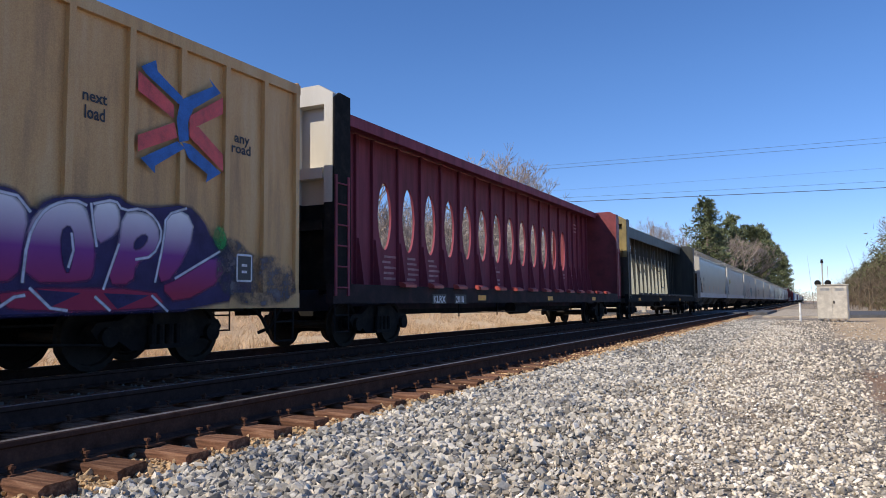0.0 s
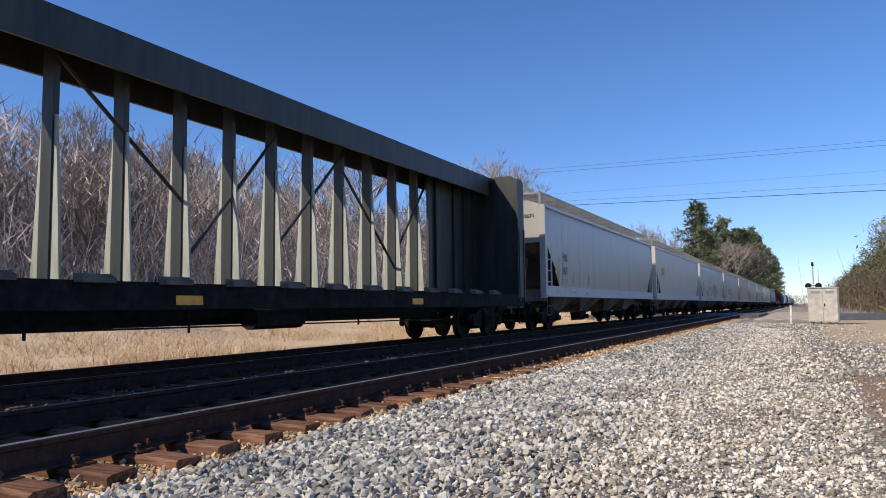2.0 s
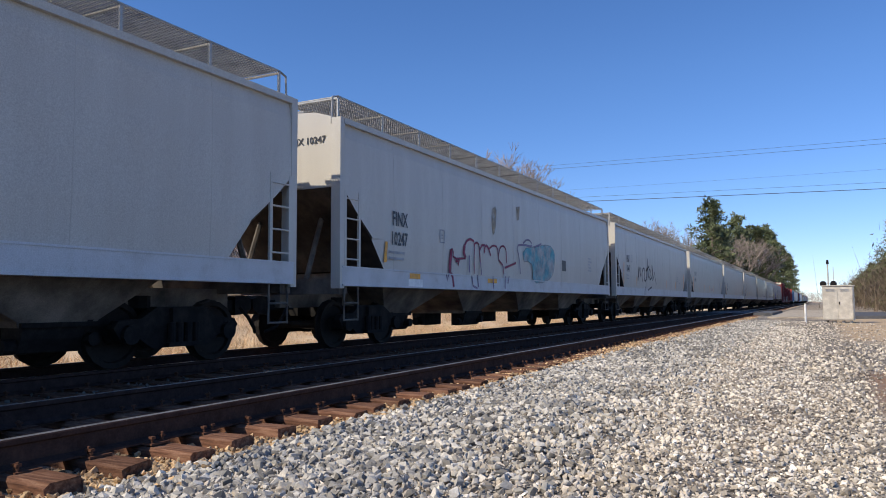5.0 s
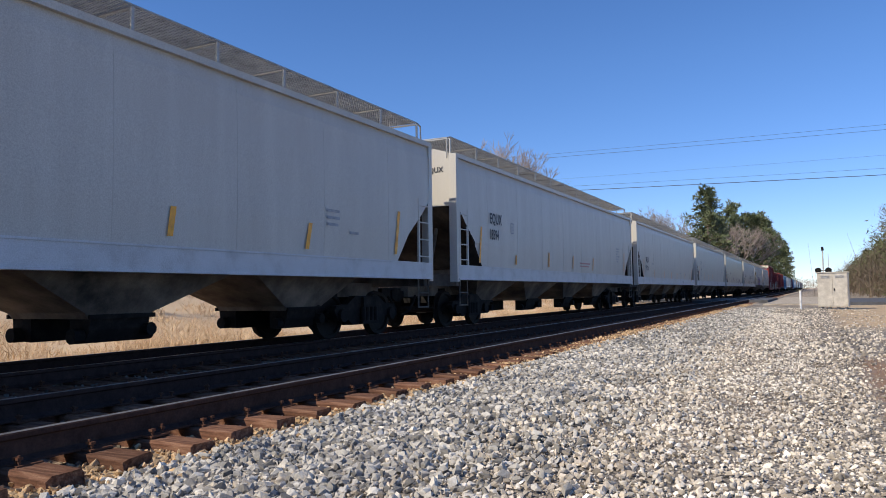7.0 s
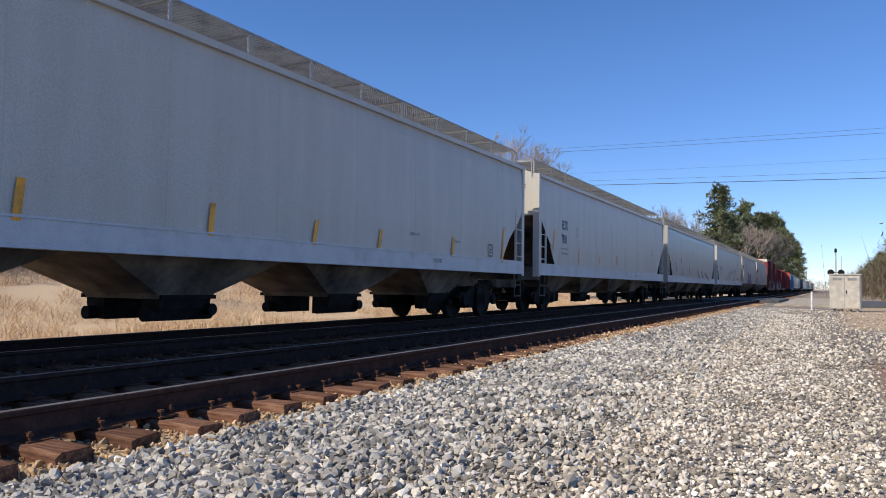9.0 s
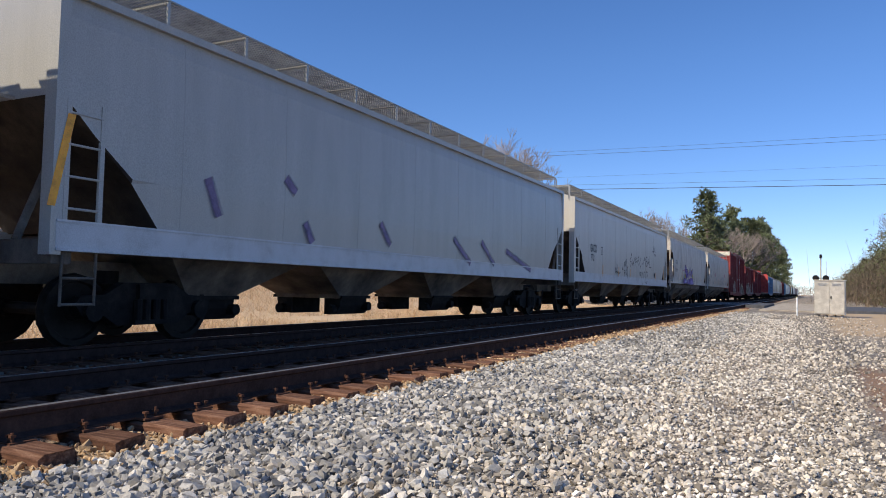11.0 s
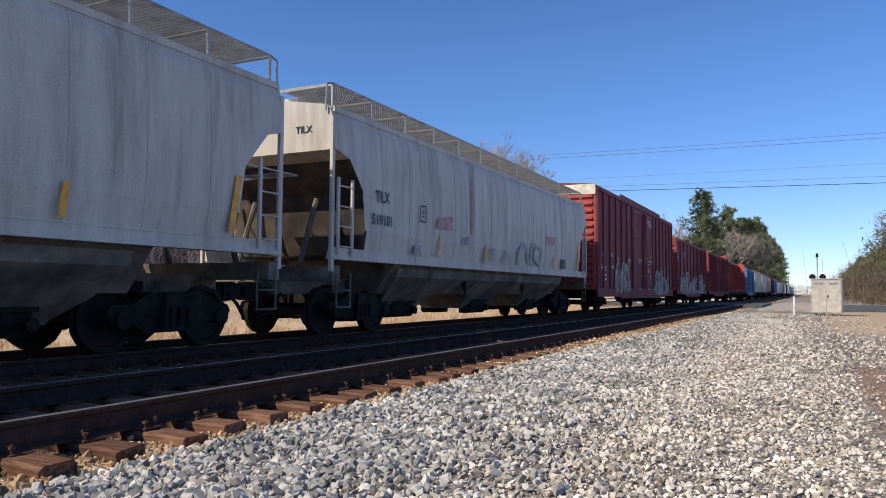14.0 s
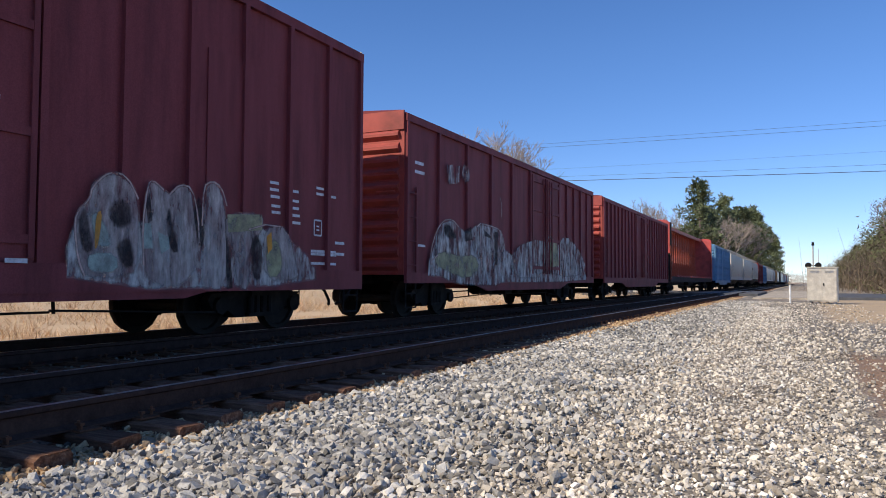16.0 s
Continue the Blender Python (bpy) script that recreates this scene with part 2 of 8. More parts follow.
def wordmark(text, size, x, y, z, mat, parent, name="lettering", squeeze=1.0):
    """Letters on a wall that faces +x; y is where the words begin, z their foot. They run towards +y."""
    cu = bpy.data.curves.new(name, "FONT")
    cu.body, cu.size, cu.resolution_u = text, size * 1.38, 2
    cu.offset = size * 0.03
    tmp = bpy.data.objects.new(name, cu)
    scene.collection.objects.link(tmp)
    me = bpy.data.meshes.new_from_object(tmp.evaluated_get(bpy.context.evaluated_depsgraph_get()))
    bpy.data.objects.remove(tmp)
    me.transform(Matrix(((0, 0, 1, x), (squeeze, 0, 0, y), (0, 1, 0, z), (0, 0, 0, 1))))
    me.materials.clear()
    me.materials.append(mat)
    ob = new(name, me)
    ob.parent = parent
    return ob


def rounded(pts, closed, times=2):
    """Corners cut off twice, so that a sprayed outline runs in curves."""
    for _ in range(times):
        nxt = []
        for i in range(len(pts) if closed else len(pts) - 1):
            a, b = pts[i], pts[(i + 1) % len(pts)]
            nxt += [(a[0] * 0.75 + b[0] * 0.25, a[1] * 0.75 + b[1] * 0.25), (a[0] * 0.25 + b[0] * 0.75, a[1] * 0.25 + b[1] * 0.75)]
        pts = nxt
    return pts


def spray_layer(bm):
    return bm.verts.layers.float.get("spray") or bm.verts.layers.float.new("spray")


def ribbon(bm, pts, w, x, mi=0):
    """A painted stroke of width w through points (y, z) on a wall that faces +x."""
    if len(pts) > 3:
        pts = rounded([pts[0]] + list(pts) + [pts[-1]], False, 1)
    n = len(pts)
    rim = spray_layer(bm)
    left, mid, right = [], [], []
    w *= 1.35
    for i, (y, z) in enumerate(pts):
        a, b = pts[max(0, i - 1)], pts[min(n - 1, i + 1)]
        dy, dz = b[0] - a[0], b[1] - a[1]
        k = math.hypot(dy, dz) or 1
        ny, nz = -dz / k * w / 2, dy / k * w / 2
        left.append(bm.verts.new((x, y + ny, z + nz)))
        right.append(bm.verts.new((x, y - ny, z - nz)))
        mid.append(bm.verts.new((x, y, z)))
        mid[-1][rim] = 1.6
        left[-1][rim] = right[-1][rim] = 0.15
    for i in range(n - 1):
        bm.faces.new((right[i], right[i + 1], mid[i + 1], mid[i])).material_index = mi
        bm.faces.new((mid[i], mid[i + 1], left[i + 1], left[i])).material_index = mi


def patch(bm, yz, x, mi=0, crisp=False):
    """A painted field on a wall that faces +x; one with many corners thins out at its rim."""
    rim = spray_layer(bm)
    if crisp or len(yz) < 5:
        vs = [bm.verts.new((x, y, z)) for y, z in yz]
        for v in vs:
            v[rim] = 1.0
        bm.faces.new(vs).material_index = mi
        return
    yz = rounded(yz, True, 1)
    n = len(yz)
    turn = sum(yz[i][0] * yz[(i + 1) % n][1] - yz[(i + 1) % n][0] * yz[i][1] for i in range(n))
    span = min(max(p[k] for p in yz) - min(p[k] for p in yz) for k in (0, 1))
    inset = math.copysign(min(0.055, span * 0.16), turn)
    outer, inner = [], []
    for i, (y, z) in enumerate(yz):
        a, b = yz[i - 1], yz[(i + 1) % n]
        dy, dz = b[0] - a[0], b[1] - a[1]
        k = math.hypot(dy, dz) or 1
        outer.append(bm.verts.new((x, y + dz / k * inset * 0.5, z - dy / k * inset * 0.5)))
        inner.append(bm.verts.new((x, y - dz / k * inset * 0.5, z + dy / k * inset * 0.5)))
        outer[-1][rim], inner[-1][rim] = 0.0, 1.0
    for i in range(n):
        j = (i + 1) % n
        bm.faces.new((outer[i], outer[j], inner[j], inner[i])).material_index = mi
    bm.faces.new(inner).material_index = mi


# -- train: speed and rows --
TRACK_X, RAIL_Z = -9.11, -0.04


def along(t):
    return SPEED * t + 0.5 * SLOWING * t * t


MOVERS = []


# -- ground --
def height(x, y):
    """Ground level: flat yard, a low bank up to the tracks, a falling verge beyond them."""
    z = -0.27 + 0.02 * noise.noise((x * 0.7, y * 0.7, 0)) + 0.012 * noise.noise((x * 2.1, y * 2.1, 3))
    if -4.35 < x < -3.1:
        z += 0.035 * min(1, (-3.1 - x) / 0.6) * max(-0.5, min(1.7, (y - 4.2) / 6.0))
    if x < -11.2:
        z += -0.18 * min(1, (-11.2 - x) / 1.5) + 0.06 * noise.noise((x * 0.3, y * 0.3, 5))
    if x < -13.5:
        u = min(1, (-13.5 - x) / 12)
        z += 1.5 * u * u * (3 - 2 * u)
    if x > -1:
        z -= 0.05 * min(1, (x + 1) / 3)
    return z


def ground_material():
    m = shade("gravel_ground", (0.21, 0.182, 0.15), 0.9, dark=(0.11, 0.097, 0.082), light=(0.36, 0.32, 0.265), scale=0.35, fine=26, bump=0.9)
    nt = m.node_tree
    n, l = nt.nodes, nt.links
    b = n["Principled BSDF"]
    src = b.inputs["Base Color"].links[0].from_socket
    tc = n.new("ShaderNodeTexCoord")
    vor = n.new("ShaderNodeTexVoronoi")
    vor.inputs["Scale"].default_value = 34
    l.new(tc.outputs["Object"], vor.inputs[0])
    mul = n.new("ShaderNodeMix")
    mul.data_type, mul.blend_type = "RGBA", "OVERLAY"
    mul.inputs[0].default_value = 0.8
    bw = n.new("ShaderNodeRGBToBW")
    l.new(vor.outputs["Color"], bw.inputs[0])
    l.new(src, mul.inputs[6])
    l.new(bw.outputs[0], mul.inputs[7])
    at = n.new("ShaderNodeAttribute")
    at.attribute_name = "soil"
    sep = n.new("ShaderNodeSeparateColor")
    l.new(at.outputs["Color"], sep.inputs[0])
    out = mul.outputs[2]
    for k, col in ((0, (0.27, 0.165, 0.10, 1)), (1, (0.62, 0.47, 0.31, 1)), (2, (0.48, 0.35, 0.215, 1))):
        brk = n.new("ShaderNodeTexNoise")
        brk.inputs["Scale"].default_value = 2.2
        brk.inputs["Detail"].default_value = 8
        l.new(tc.outputs["Object"], brk.inputs[0])
        add = n.new("ShaderNodeMath")
        add.operation = "MULTIPLY_ADD"
        add.inputs[1].default_value = 1.7
        l.new(sep.outputs[k], add.inputs[0])
        sub = n.new("ShaderNodeMath")
        sub.operation = "MULTIPLY_ADD"
        sub.inputs[1].default_value, sub.inputs[2].default_value = 1.6, -1.15
        l.new(brk.outputs[0], sub.inputs[0])
        l.new(sub.outputs[0], add.inputs[2])
        add.use_clamp = True
        mx = n.new("ShaderNodeMix")
        mx.data_type = "RGBA"
        l.new(add.outputs[0], mx.inputs[0])
        l.new(out, mx.inputs[6])
        mx.inputs[7].default_value = col
        out = mx.outputs[2]
    l.new(out, b.inputs["Base Color"])
    lump = n.new("ShaderNodeBump")
    lump.inputs["Strength"].default_value = 0.9
    lump.inputs["Distance"].default_value = 0.02
    lump.invert = True
    l.new(vor.outputs["Distance"], lump.inputs["Height"])
    l.new(b.inputs["Normal"].links[0].from_socket, lump.inputs["Normal"])
    l.new(lump.outputs[0], b.inputs["Normal"])
    return m


def soil_at(x, y):
    """How much bare soil, straw and dust lies at a place."""
    soil = straw = dust = 0.0
    if -11.8 < x < -4.3:
        soil = 0.9
    elif -4.3 <= x < -3.5:
        dust = 0.95 * min(1, (-3.5 - x) / 0.25)
    if x <= -11.2:
        straw = min(1, (-11.2 - x) / 0.8)
    if x > 0.1 and 4 < y < 20:
        soil = max(soil, 0.9 * max(0, min(1, (x - 0.26 - 0.02 * (y - 5)) / 0.25) * min(1, (y - 4.5) / 1.5) * min(1, (16 - y) / 4)))
    if x > 0.0 and 20 < y < 55:
        dust = min(0.9, (x - 0.0) / 0.9) * min(1, (y - 20) / 4)
    if 3 < y < 36 and abs(x + 0.55 + 0.03 * (y - 5)) < 1.0:
        dust = max(dust, 0.62 * (1 - abs(x + 0.55 + 0.03 * (y - 5))))
    if y > 40 and x > -3:
        straw = max(straw, min(0.6, (y - 40) / 14))
    return soil, straw, dust


def build_ground():
    bm = B()
    col = bm.loops.layers.color.new("soil")
    xs = [-2500, -900, -300, -120, -60, -40, -30, -24, -20, -17, -15, -13.5, -12.6, -12, -11.6, -11.2, -10.5, -9, -7.5, -6.5, -5.5, -4.6] + [-4.2 + 0.35 * i for i in range(36)] + [9, 10.5, 12.5, 15, 20, 30, 60, 150, 500, 2500]
    ys = [-2500, -600, -150, -50, -20, -8, -3, 0] + [1 + 0.5 * i for i in range(60)] + [31 + 2 * i for i in range(30)] + [95, 105, 120, 150, 200, 300, 500, 1000, 4000]
    grid = [[bm.verts.new((x, y, height(x, y))) for x in xs] for y in ys]
    for j in range(len(ys) - 1):
        for i in range(len(xs) - 1):
            f = bm.faces.new((grid[j][i], grid[j][i + 1], grid[j + 1][i + 1], grid[j + 1][i]))
            f.smooth = True
            for lp in f.loops:
                lp[col] = (*soil_at(lp.vert.co.x, lp.vert.co.y), 1)
    g = obj("ground", bm, ground_material())
    tagged(g, "grey crushed-stone yard with worn brown soil and straw verge", "ground", kind="structure")


build_ground()

# -- grade crossing road --
ROAD_Y0, ROAD_Y1 = 58.0, 74.0
bm = B()
box(bm, -3.0, 1.4, ROAD_Y0 - 6, ROAD_Y1 + 20, -0.6, -0.19)
tagged(obj("pavement", bm, M["dustroad"]), "dusty gravel apron beside the crossing", "pavement", kind="structure")
bm = B()
box(bm, -260, -11.0, ROAD_Y0, ROAD_Y1, -0.6, -0.02)
box(bm, 1.4, 400, ROAD_Y0 - 4, ROAD_Y1, -0.6, -0.14)
box(bm, -4.28, -3.0, ROAD_Y0, ROAD_Y1, -0.5, -0.02)
box(bm, -5.74, -4.56, ROAD_Y0, ROAD_Y1, -0.5, -0.015)
box(bm, -8.24, -6.06, ROAD_Y0, ROAD_Y1, -0.5, -0.02)
box(bm, -9.7, -8.52, ROAD_Y0, ROAD_Y1, -0.5, -0.055)
box(bm, -11.0, -10.02, ROAD_Y0, ROAD_Y1, -0.5, -0.05)
tagged(obj("road", bm, M["asphalt"]), "grey worn asphalt road over the grade crossing", "road", kind="structure")


# -- tracks --
def rail_profile(x, top):
    p = [(-0.076, -0.186), (0.076, -0.186), (0.076, -0.172), (0.012, -0.150), (0.009, -0.05), (0.036, -0.035), (0.037, -0.008), (0.028, 0.0), (0.004, 0.0),
         (-0.028, 0.0), (-0.037, -0.008), (-0.036, -0.035), (-0.009, -0.05), (-0.012, -0.150), (-0.076, -0.172)]
    return [(x + a, top + b) for a, b in p]


def build_track(near, top, name):
    tr = thing(name, "standard-gauge railway track with rusty rails", "railway track", kind="structure")
    for x in (near, near - 1.5):
        bm = B()
        ring = rail_profile(x, top)
        ys = (-60, 0, 40, 120, 600)
        vs = loft(bm, [[(a, y, b) for a, b in ring] for y in ys])
        bm.faces.ensure_lookup_table()
        for f in bm.faces:
            c = f.calc_center_median()
            if c.z > top - 0.0005 and len(f.verts) == 4:
                f.material_index = 1
        part("rail", bm, [M["rail"], M["railtop"]], tr, "rusty steel rail with a polished head")
    return tr


near_track = build_track(-4.40, 0.0, "near_track")
far_track = build_track(-8.36, RAIL_Z, "far_track")


def tie_mesh(seed):
    r = random.Random(seed)
    bm = B()
    L, W, H = 1.30, 0.115, 0.18
    n = 5
    rings = []
    for i in range(n + 1):
        x = -L + 2 * L * i / n
        e = 0.010
        rings.append([(x + r.uniform(-e, e) * (2 if i in (0, n) else 1), y + r.uniform(-e, e), z + r.uniform(-e, e) * 0.7) for y, z in
                      ((-W, -H), (W, -H), (W, -0.02), (W - 0.02, 0), (0.01, 0.003), (-W + 0.02, 0), (-W, -0.02))])
    loft(bm, rings)
    me = bpy.data.meshes.new("tie")
    bm.normal_update()
    bm.to_mesh(me)
    bm.free()
    me.materials.append(M["tie"])
    return me


def build_ties():
    meshes = [tie_mesh(i) for i in range(6)]
    r = random.Random(5)
    bm = B()
    for track, xc, top, y0, y1 in ((near_track, -5.15, -0.192, -4.0, 118), (far_track, -9.11, -0.232, -4.0, 60)):
        y = y0 + 0.36
        k = 0
        while y < y1:
            dx, dy = r.uniform(-0.045, 0.045), r.uniform(-0.03, 0.03)
            o = new("tie", meshes[k % 6])
            o.parent = track
            o.matrix_basis = pose(xc + dx, y + dy, top + r.uniform(-0.008, 0.006), r.uniform(-1, 1), 0, r.uniform(-1.2, 1.2))
            if y < 40:
                for x in (xc + 0.75, xc - 0.75):
                    box(bm, x - 0.19, x + 0.17, y + dy - 0.085, y + dy + 0.085, top + 0.002, top + 0.016)
                    for sx in (-0.115, -0.145, 0.115, 0.14):
                        sy = r.choice((-0.055, 0.055))
                        bar(bm, (x + sx, y + dy + sy, top), (x + sx, y + dy + sy, top + 0.05 + r.uniform(0, 0.03)), 0.011, 5)
                        box(bm, x + sx - 0.017, x + sx + 0.017, y + dy + sy - 0.017, y + dy + sy + 0.017, top + 0.045, top + 0.062)
            k += 1
            y += 0.492 + r.uniform(-0.035, 0.035)
    tagged(part("tie_plates", bm, M["steel"], near_track, "rusty tie plates with loose spikes"), kind="stuff")


def scatter_stones():
    """Crushed stones as one mesh a kind, dense where the yard is seen closely."""
    rng = np.random.default_rng(3)
    protos = []
    for k in range(14):
        hull = bmesh.new()
        pts = rng.normal(0, 1, (11, 3))
        pts /= np.linalg.norm(pts, axis=1)[:, None]
        pts *= rng.uniform(0.8, 1.1, (11, 1)) * np.array([1.1, rng.uniform(0.6, 0.95), rng.uniform(0.5, 0.8)])
        for p in pts:
            hull.verts.new(p)
        res = bmesh.ops.convex_hull(hull, input=list(hull.verts))
        bmesh.ops.triangulate(hull, faces=list(hull.faces))
        hull.verts.index_update()
        protos.append((np.array([v.co[:] for v in hull.verts]), np.array([[v.index for v in f.verts] for f in hull.faces])))
        hull.free()

    def fill(name, label, mat, xs, ys, size, thin=True):
        keep = np.array([max(soil_at(a, c)[0], 0.9 * soil_at(a, c)[2] if a > -3 else 0) < u for a, c, u in zip(xs, ys, rng.uniform(0.15, 1.1, len(xs)))]) if thin else np.ones(len(xs), bool)
        xs, ys, size = xs[keep], ys[keep], size[keep]
        n = len(xs)
        pid = rng.integers(0, len(protos), n)
        lift = rng.uniform(0.15, 0.75, n)
        ang = rng.uniform(0, 2 * np.pi, (n, 3))
        ang[:, 1:] = rng.uniform(-0.8, 0.8, (n, 2))
        vs, fs, at = [], [], 0
        for i in range(n):
            e = np.array(Euler((ang[i, 1], ang[i, 2], ang[i, 0])).to_matrix())
            pv, pf = protos[pid[i]]
            vs.append((pv * size[i]) @ e.T + (xs[i], ys[i], height(xs[i], ys[i]) + size[i] * lift[i]))
            fs.append(pf + at)
            at += len(pv)
        allv, faces = np.concatenate(vs), np.concatenate(fs)
        me = bpy.data.meshes.new(name)
        me.vertices.add(len(allv))
        me.vertices.foreach_set("co", allv.reshape(-1))
        me.loops.add(faces.size)
        me.loops.foreach_set("vertex_index", faces.reshape(-1).astype(np.int32))
        me.polygons.add(len(faces))
        me.polygons.foreach_set("loop_start", np.arange(0, faces.size, 3, dtype=np.int32))
        me.update(calc_edges=True)
        me.polygons.foreach_set("use_smooth", np.zeros(len(faces), dtype=bool))
        me.materials.append(mat)
        tagged(new(name, me), label, "gravel", kind="stuff")

    def spots(n, x0, x1, y0, y1, power=1.0):
        u = rng.uniform(0, 1, n)
        y = y0 + (y1 - y0) * u ** power
        return rng.uniform(x0, x1, n), y

    def sizes(n, lo, hi):
        return lo + (hi - lo) * rng.uniform(0, 1, n) ** 2.0

    n = 21500
    x, y = spots(n, -3.75, -1.2, 1.6, 13, 1.4)
    x = np.where(rng.uniform(0, 1, n) < (x + 2.9) / 1.9, -3.75 + 1.5 * rng.uniform(0, 1, n), x)
    fill("ballast", "blue-grey angular ballast stones in a loose shoulder", M["stoneblue"], x, y, sizes(n, 0.018, 0.050))
    n = 6500
    x, y = spots(n, -3.3, -1.0, 1.6, 13, 1.4)
    fill("mixed_gravel", "warm grey stones mixed into the shoulder", M["stone"], x, y, sizes(n, 0.014, 0.040))
    n = 17000
    x, y = spots(n, -1.3, 2.6, 2.2, 13, 1.35)
    fill("gravel", "grey gravel pressed into the yard", M["stone"], x, y, sizes(n, 0.011, 0.034))
    n = 34000
    x, y = spots(n, -3.6, 2.4, 1.7, 10, 1.3)
    fill("stone_chips", "small grey and brown chips between the larger stones", M["stone"], x, y, sizes(n, 0.006, 0.017))
    n = 8000
    x, y = spots(n, -3.7, -1.7, 13, 44, 1.5)
    fill("far_ballast", "blue-grey ballast shoulder along the track", M["stoneblue"], x, y, sizes(n, 0.022, 0.055))
    n = 7000
    x, y = spots(n, -2.2, 2.4, 13, 44, 1.5)
    fill("far_gravel", "warm grey gravel thinning out along the yard", M["stone"], x, y, sizes(n, 0.022, 0.050))
    n = 7000
    x = rng.normal(-3.88, 0.20, n)
    y = 1.8 + 50 * rng.uniform(0, 1, n) ** 1.5
    fill("tan_ballast", "tan and rusty stones beside the tie ends", M["stonetan"], x, y, sizes(n, 0.016, 0.038))
    n = 13000
    x = rng.normal(-0.55, 0.50, n)
    y = 3.0 + 32 * rng.uniform(0, 1, n) ** 1.4
    x = x - 0.03 * (y - 5)
    fill("pale_gravel", "pale limestone chips in a worn wheel track", M["stonewhite"], x, y, sizes(n, 0.010, 0.031))
    n = 6000
    x, y = spots(n, -11.0, -4.25, 2, 26, 1.3)
    fill("track_ballast", "oily dark ballast stones between the rails", M["stonedark"], x, y, sizes(n, 0.022, 0.042), False)


# -- rolling stock: running gear --
def repeat(name, bm, mat, parent, spots, label=""):
    """Alike parts on one mesh, each an object of its own."""
    first = part(name, bm, mat, parent, label)
    first.location = spots[0]
    for p in spots[1:]:
        o = new(name, first.data)
        o.parent = parent
        o.location = p
        tagged(o, label)


def wheelset(parent, y):
    bm = B()
    seg = 16
    for s in (-1, 1):
        prof = [(0.60, 0.0), (0.60, 0.12), (0.66, 0.13), (0.685, 0.36), (0.665, 0.38), (0.665, 0.475), (0.695, 0.48), (0.72, 0.455), (0.80, 0.450), (0.80, 0.38), (0.755, 0.36), (0.735, 0.14), (0.80, 0.12), (0.80, 0.0)]
        rings = []
        for a, r in prof:
            rings.append([(s * a, math.cos(t) * max(r, 0.001), math.sin(t) * max(r, 0.001)) for t in [2 * math.pi * i / seg for i in range(seg)]])
        loft(bm, rings, caps=False)
        bar(bm, (s * 0.80, 0, 0), (s * 1.08, 0, 0), 0.10, 10)
    bar(bm, (-0.62, 0, 0), (0.62, 0, 0), 0.085, 10)
    w = part("wheelset", bm, M["wheel"], parent, "steel wheelset on the rails")
    w.location = (0, y, 0.455)
    return w


def truck(parent, y, keyed):
    bm = B()
    for s in (-1, 1):
        x0, x1 = (0.94, 1.08) if s > 0 else (-1.08, -0.94)
        prism_x(bm, [(-1.12, 0.54), (-1.05, 0.64), (-0.70, 0.66), (-0.42, 0.82), (0.42, 0.82), (0.70, 0.66), (1.05, 0.64), (1.12, 0.54), (1.02, 0.40), (0.72, 0.40),
                     (0.50, 0.26), (-0.50, 0.26), (-0.72, 0.40), (-1.02, 0.40)], x0, x1)
        for yy in (-0.885, 0.885):
            bar(bm, (s * 1.08, yy, 0.455), (s * 1.15, yy, 0.455), 0.13, 12)
        for yy in (-0.22, -0.08, 0.08, 0.22):
            bar(bm, (s * 1.13, yy, 0.33), (s * 1.13, yy, 0.60), 0.055, 8)
        box(bm, s * 1.0 - 0.18, s * 1.0 + 0.18, -0.30, 0.30, 0.27, 0.33)
        for yy in (-0.36, 0.36):
            box(bm, min(s * 0.75, s * 0.9), max(s * 0.75, s * 0.9), yy - 0.05, yy + 0.05, 0.25, 0.62)
    box(bm, -1.15, 1.15, -0.22, 0.22, 0.60, 0.80)
    bar(bm, (0, 0, 0.78), (0, 0, 0.98), 0.30, 12)
    for yy in (-0.40, 0.40):
        box(bm, -0.75, 0.75, yy - 0.06, yy + 0.06, 0.34, 0.46)
    tk = part("truck", bm, M["black"], parent, "black cast-steel two-axle truck")
    tk.location = (0, y, 0)
    if keyed:
        for yy in (-0.885, 0.885):
            wheelset(tk, yy)
    return tk


def coupler(parent, y, s, hose=True):
    """Coupler and air hose at an end; s tells which way it points."""
    bm = B()
    box(bm, -0.10, 0.10, min(y - s * 0.6, y + s * 0.25), max(y - s * 0.6, y + s * 0.25), 0.74, 0.92)
    prism_x(bm, [(y + s * 0.20, 0.66), (y + s * 0.46, 0.68), (y + s * 0.60, 0.76), (y + s * 0.60, 0.94), (y + s * 0.42, 1.0), (y + s * 0.20, 0.98)], -0.16, 0.16)
    part("coupler", bm, M["black"], parent)
    bm = B()
    pts = [(0.45, y, 0.80), (0.48, y + s * 0.18, 0.62), (0.46, y + s * 0.34, 0.44), (0.34, y + s * 0.50, 0.36)]
    for a, b in zip(pts, pts[1:]):
        bar(bm, a, b, 0.03, 6)
    part("air_hose", bm, M["black"], parent, "black rubber air hose")


def ladder(parent, x, y0, y1, z0, z1, n, mat, name="ladder"):
    bm = B()
    for y in (y0, y1):
        box(bm, x - 0.02, x + 0.02, y - 0.03, y + 0.03, z0, z1)
    for i in range(n):
        z = z0 + 0.15 + (z1 - z0 - 0.3) * i / max(1, n - 1)
        bar(bm, (x + 0.01, y0, z), (x + 0.01, y1, z), 0.016, 6)
    return part(name, bm, mat, parent)


def gear(car, half, tc, keyed=True):
    for y in (-tc, tc):
        truck(car, y, keyed)
    coupler(car, -half, -1)
    coupler(car, half, 1)


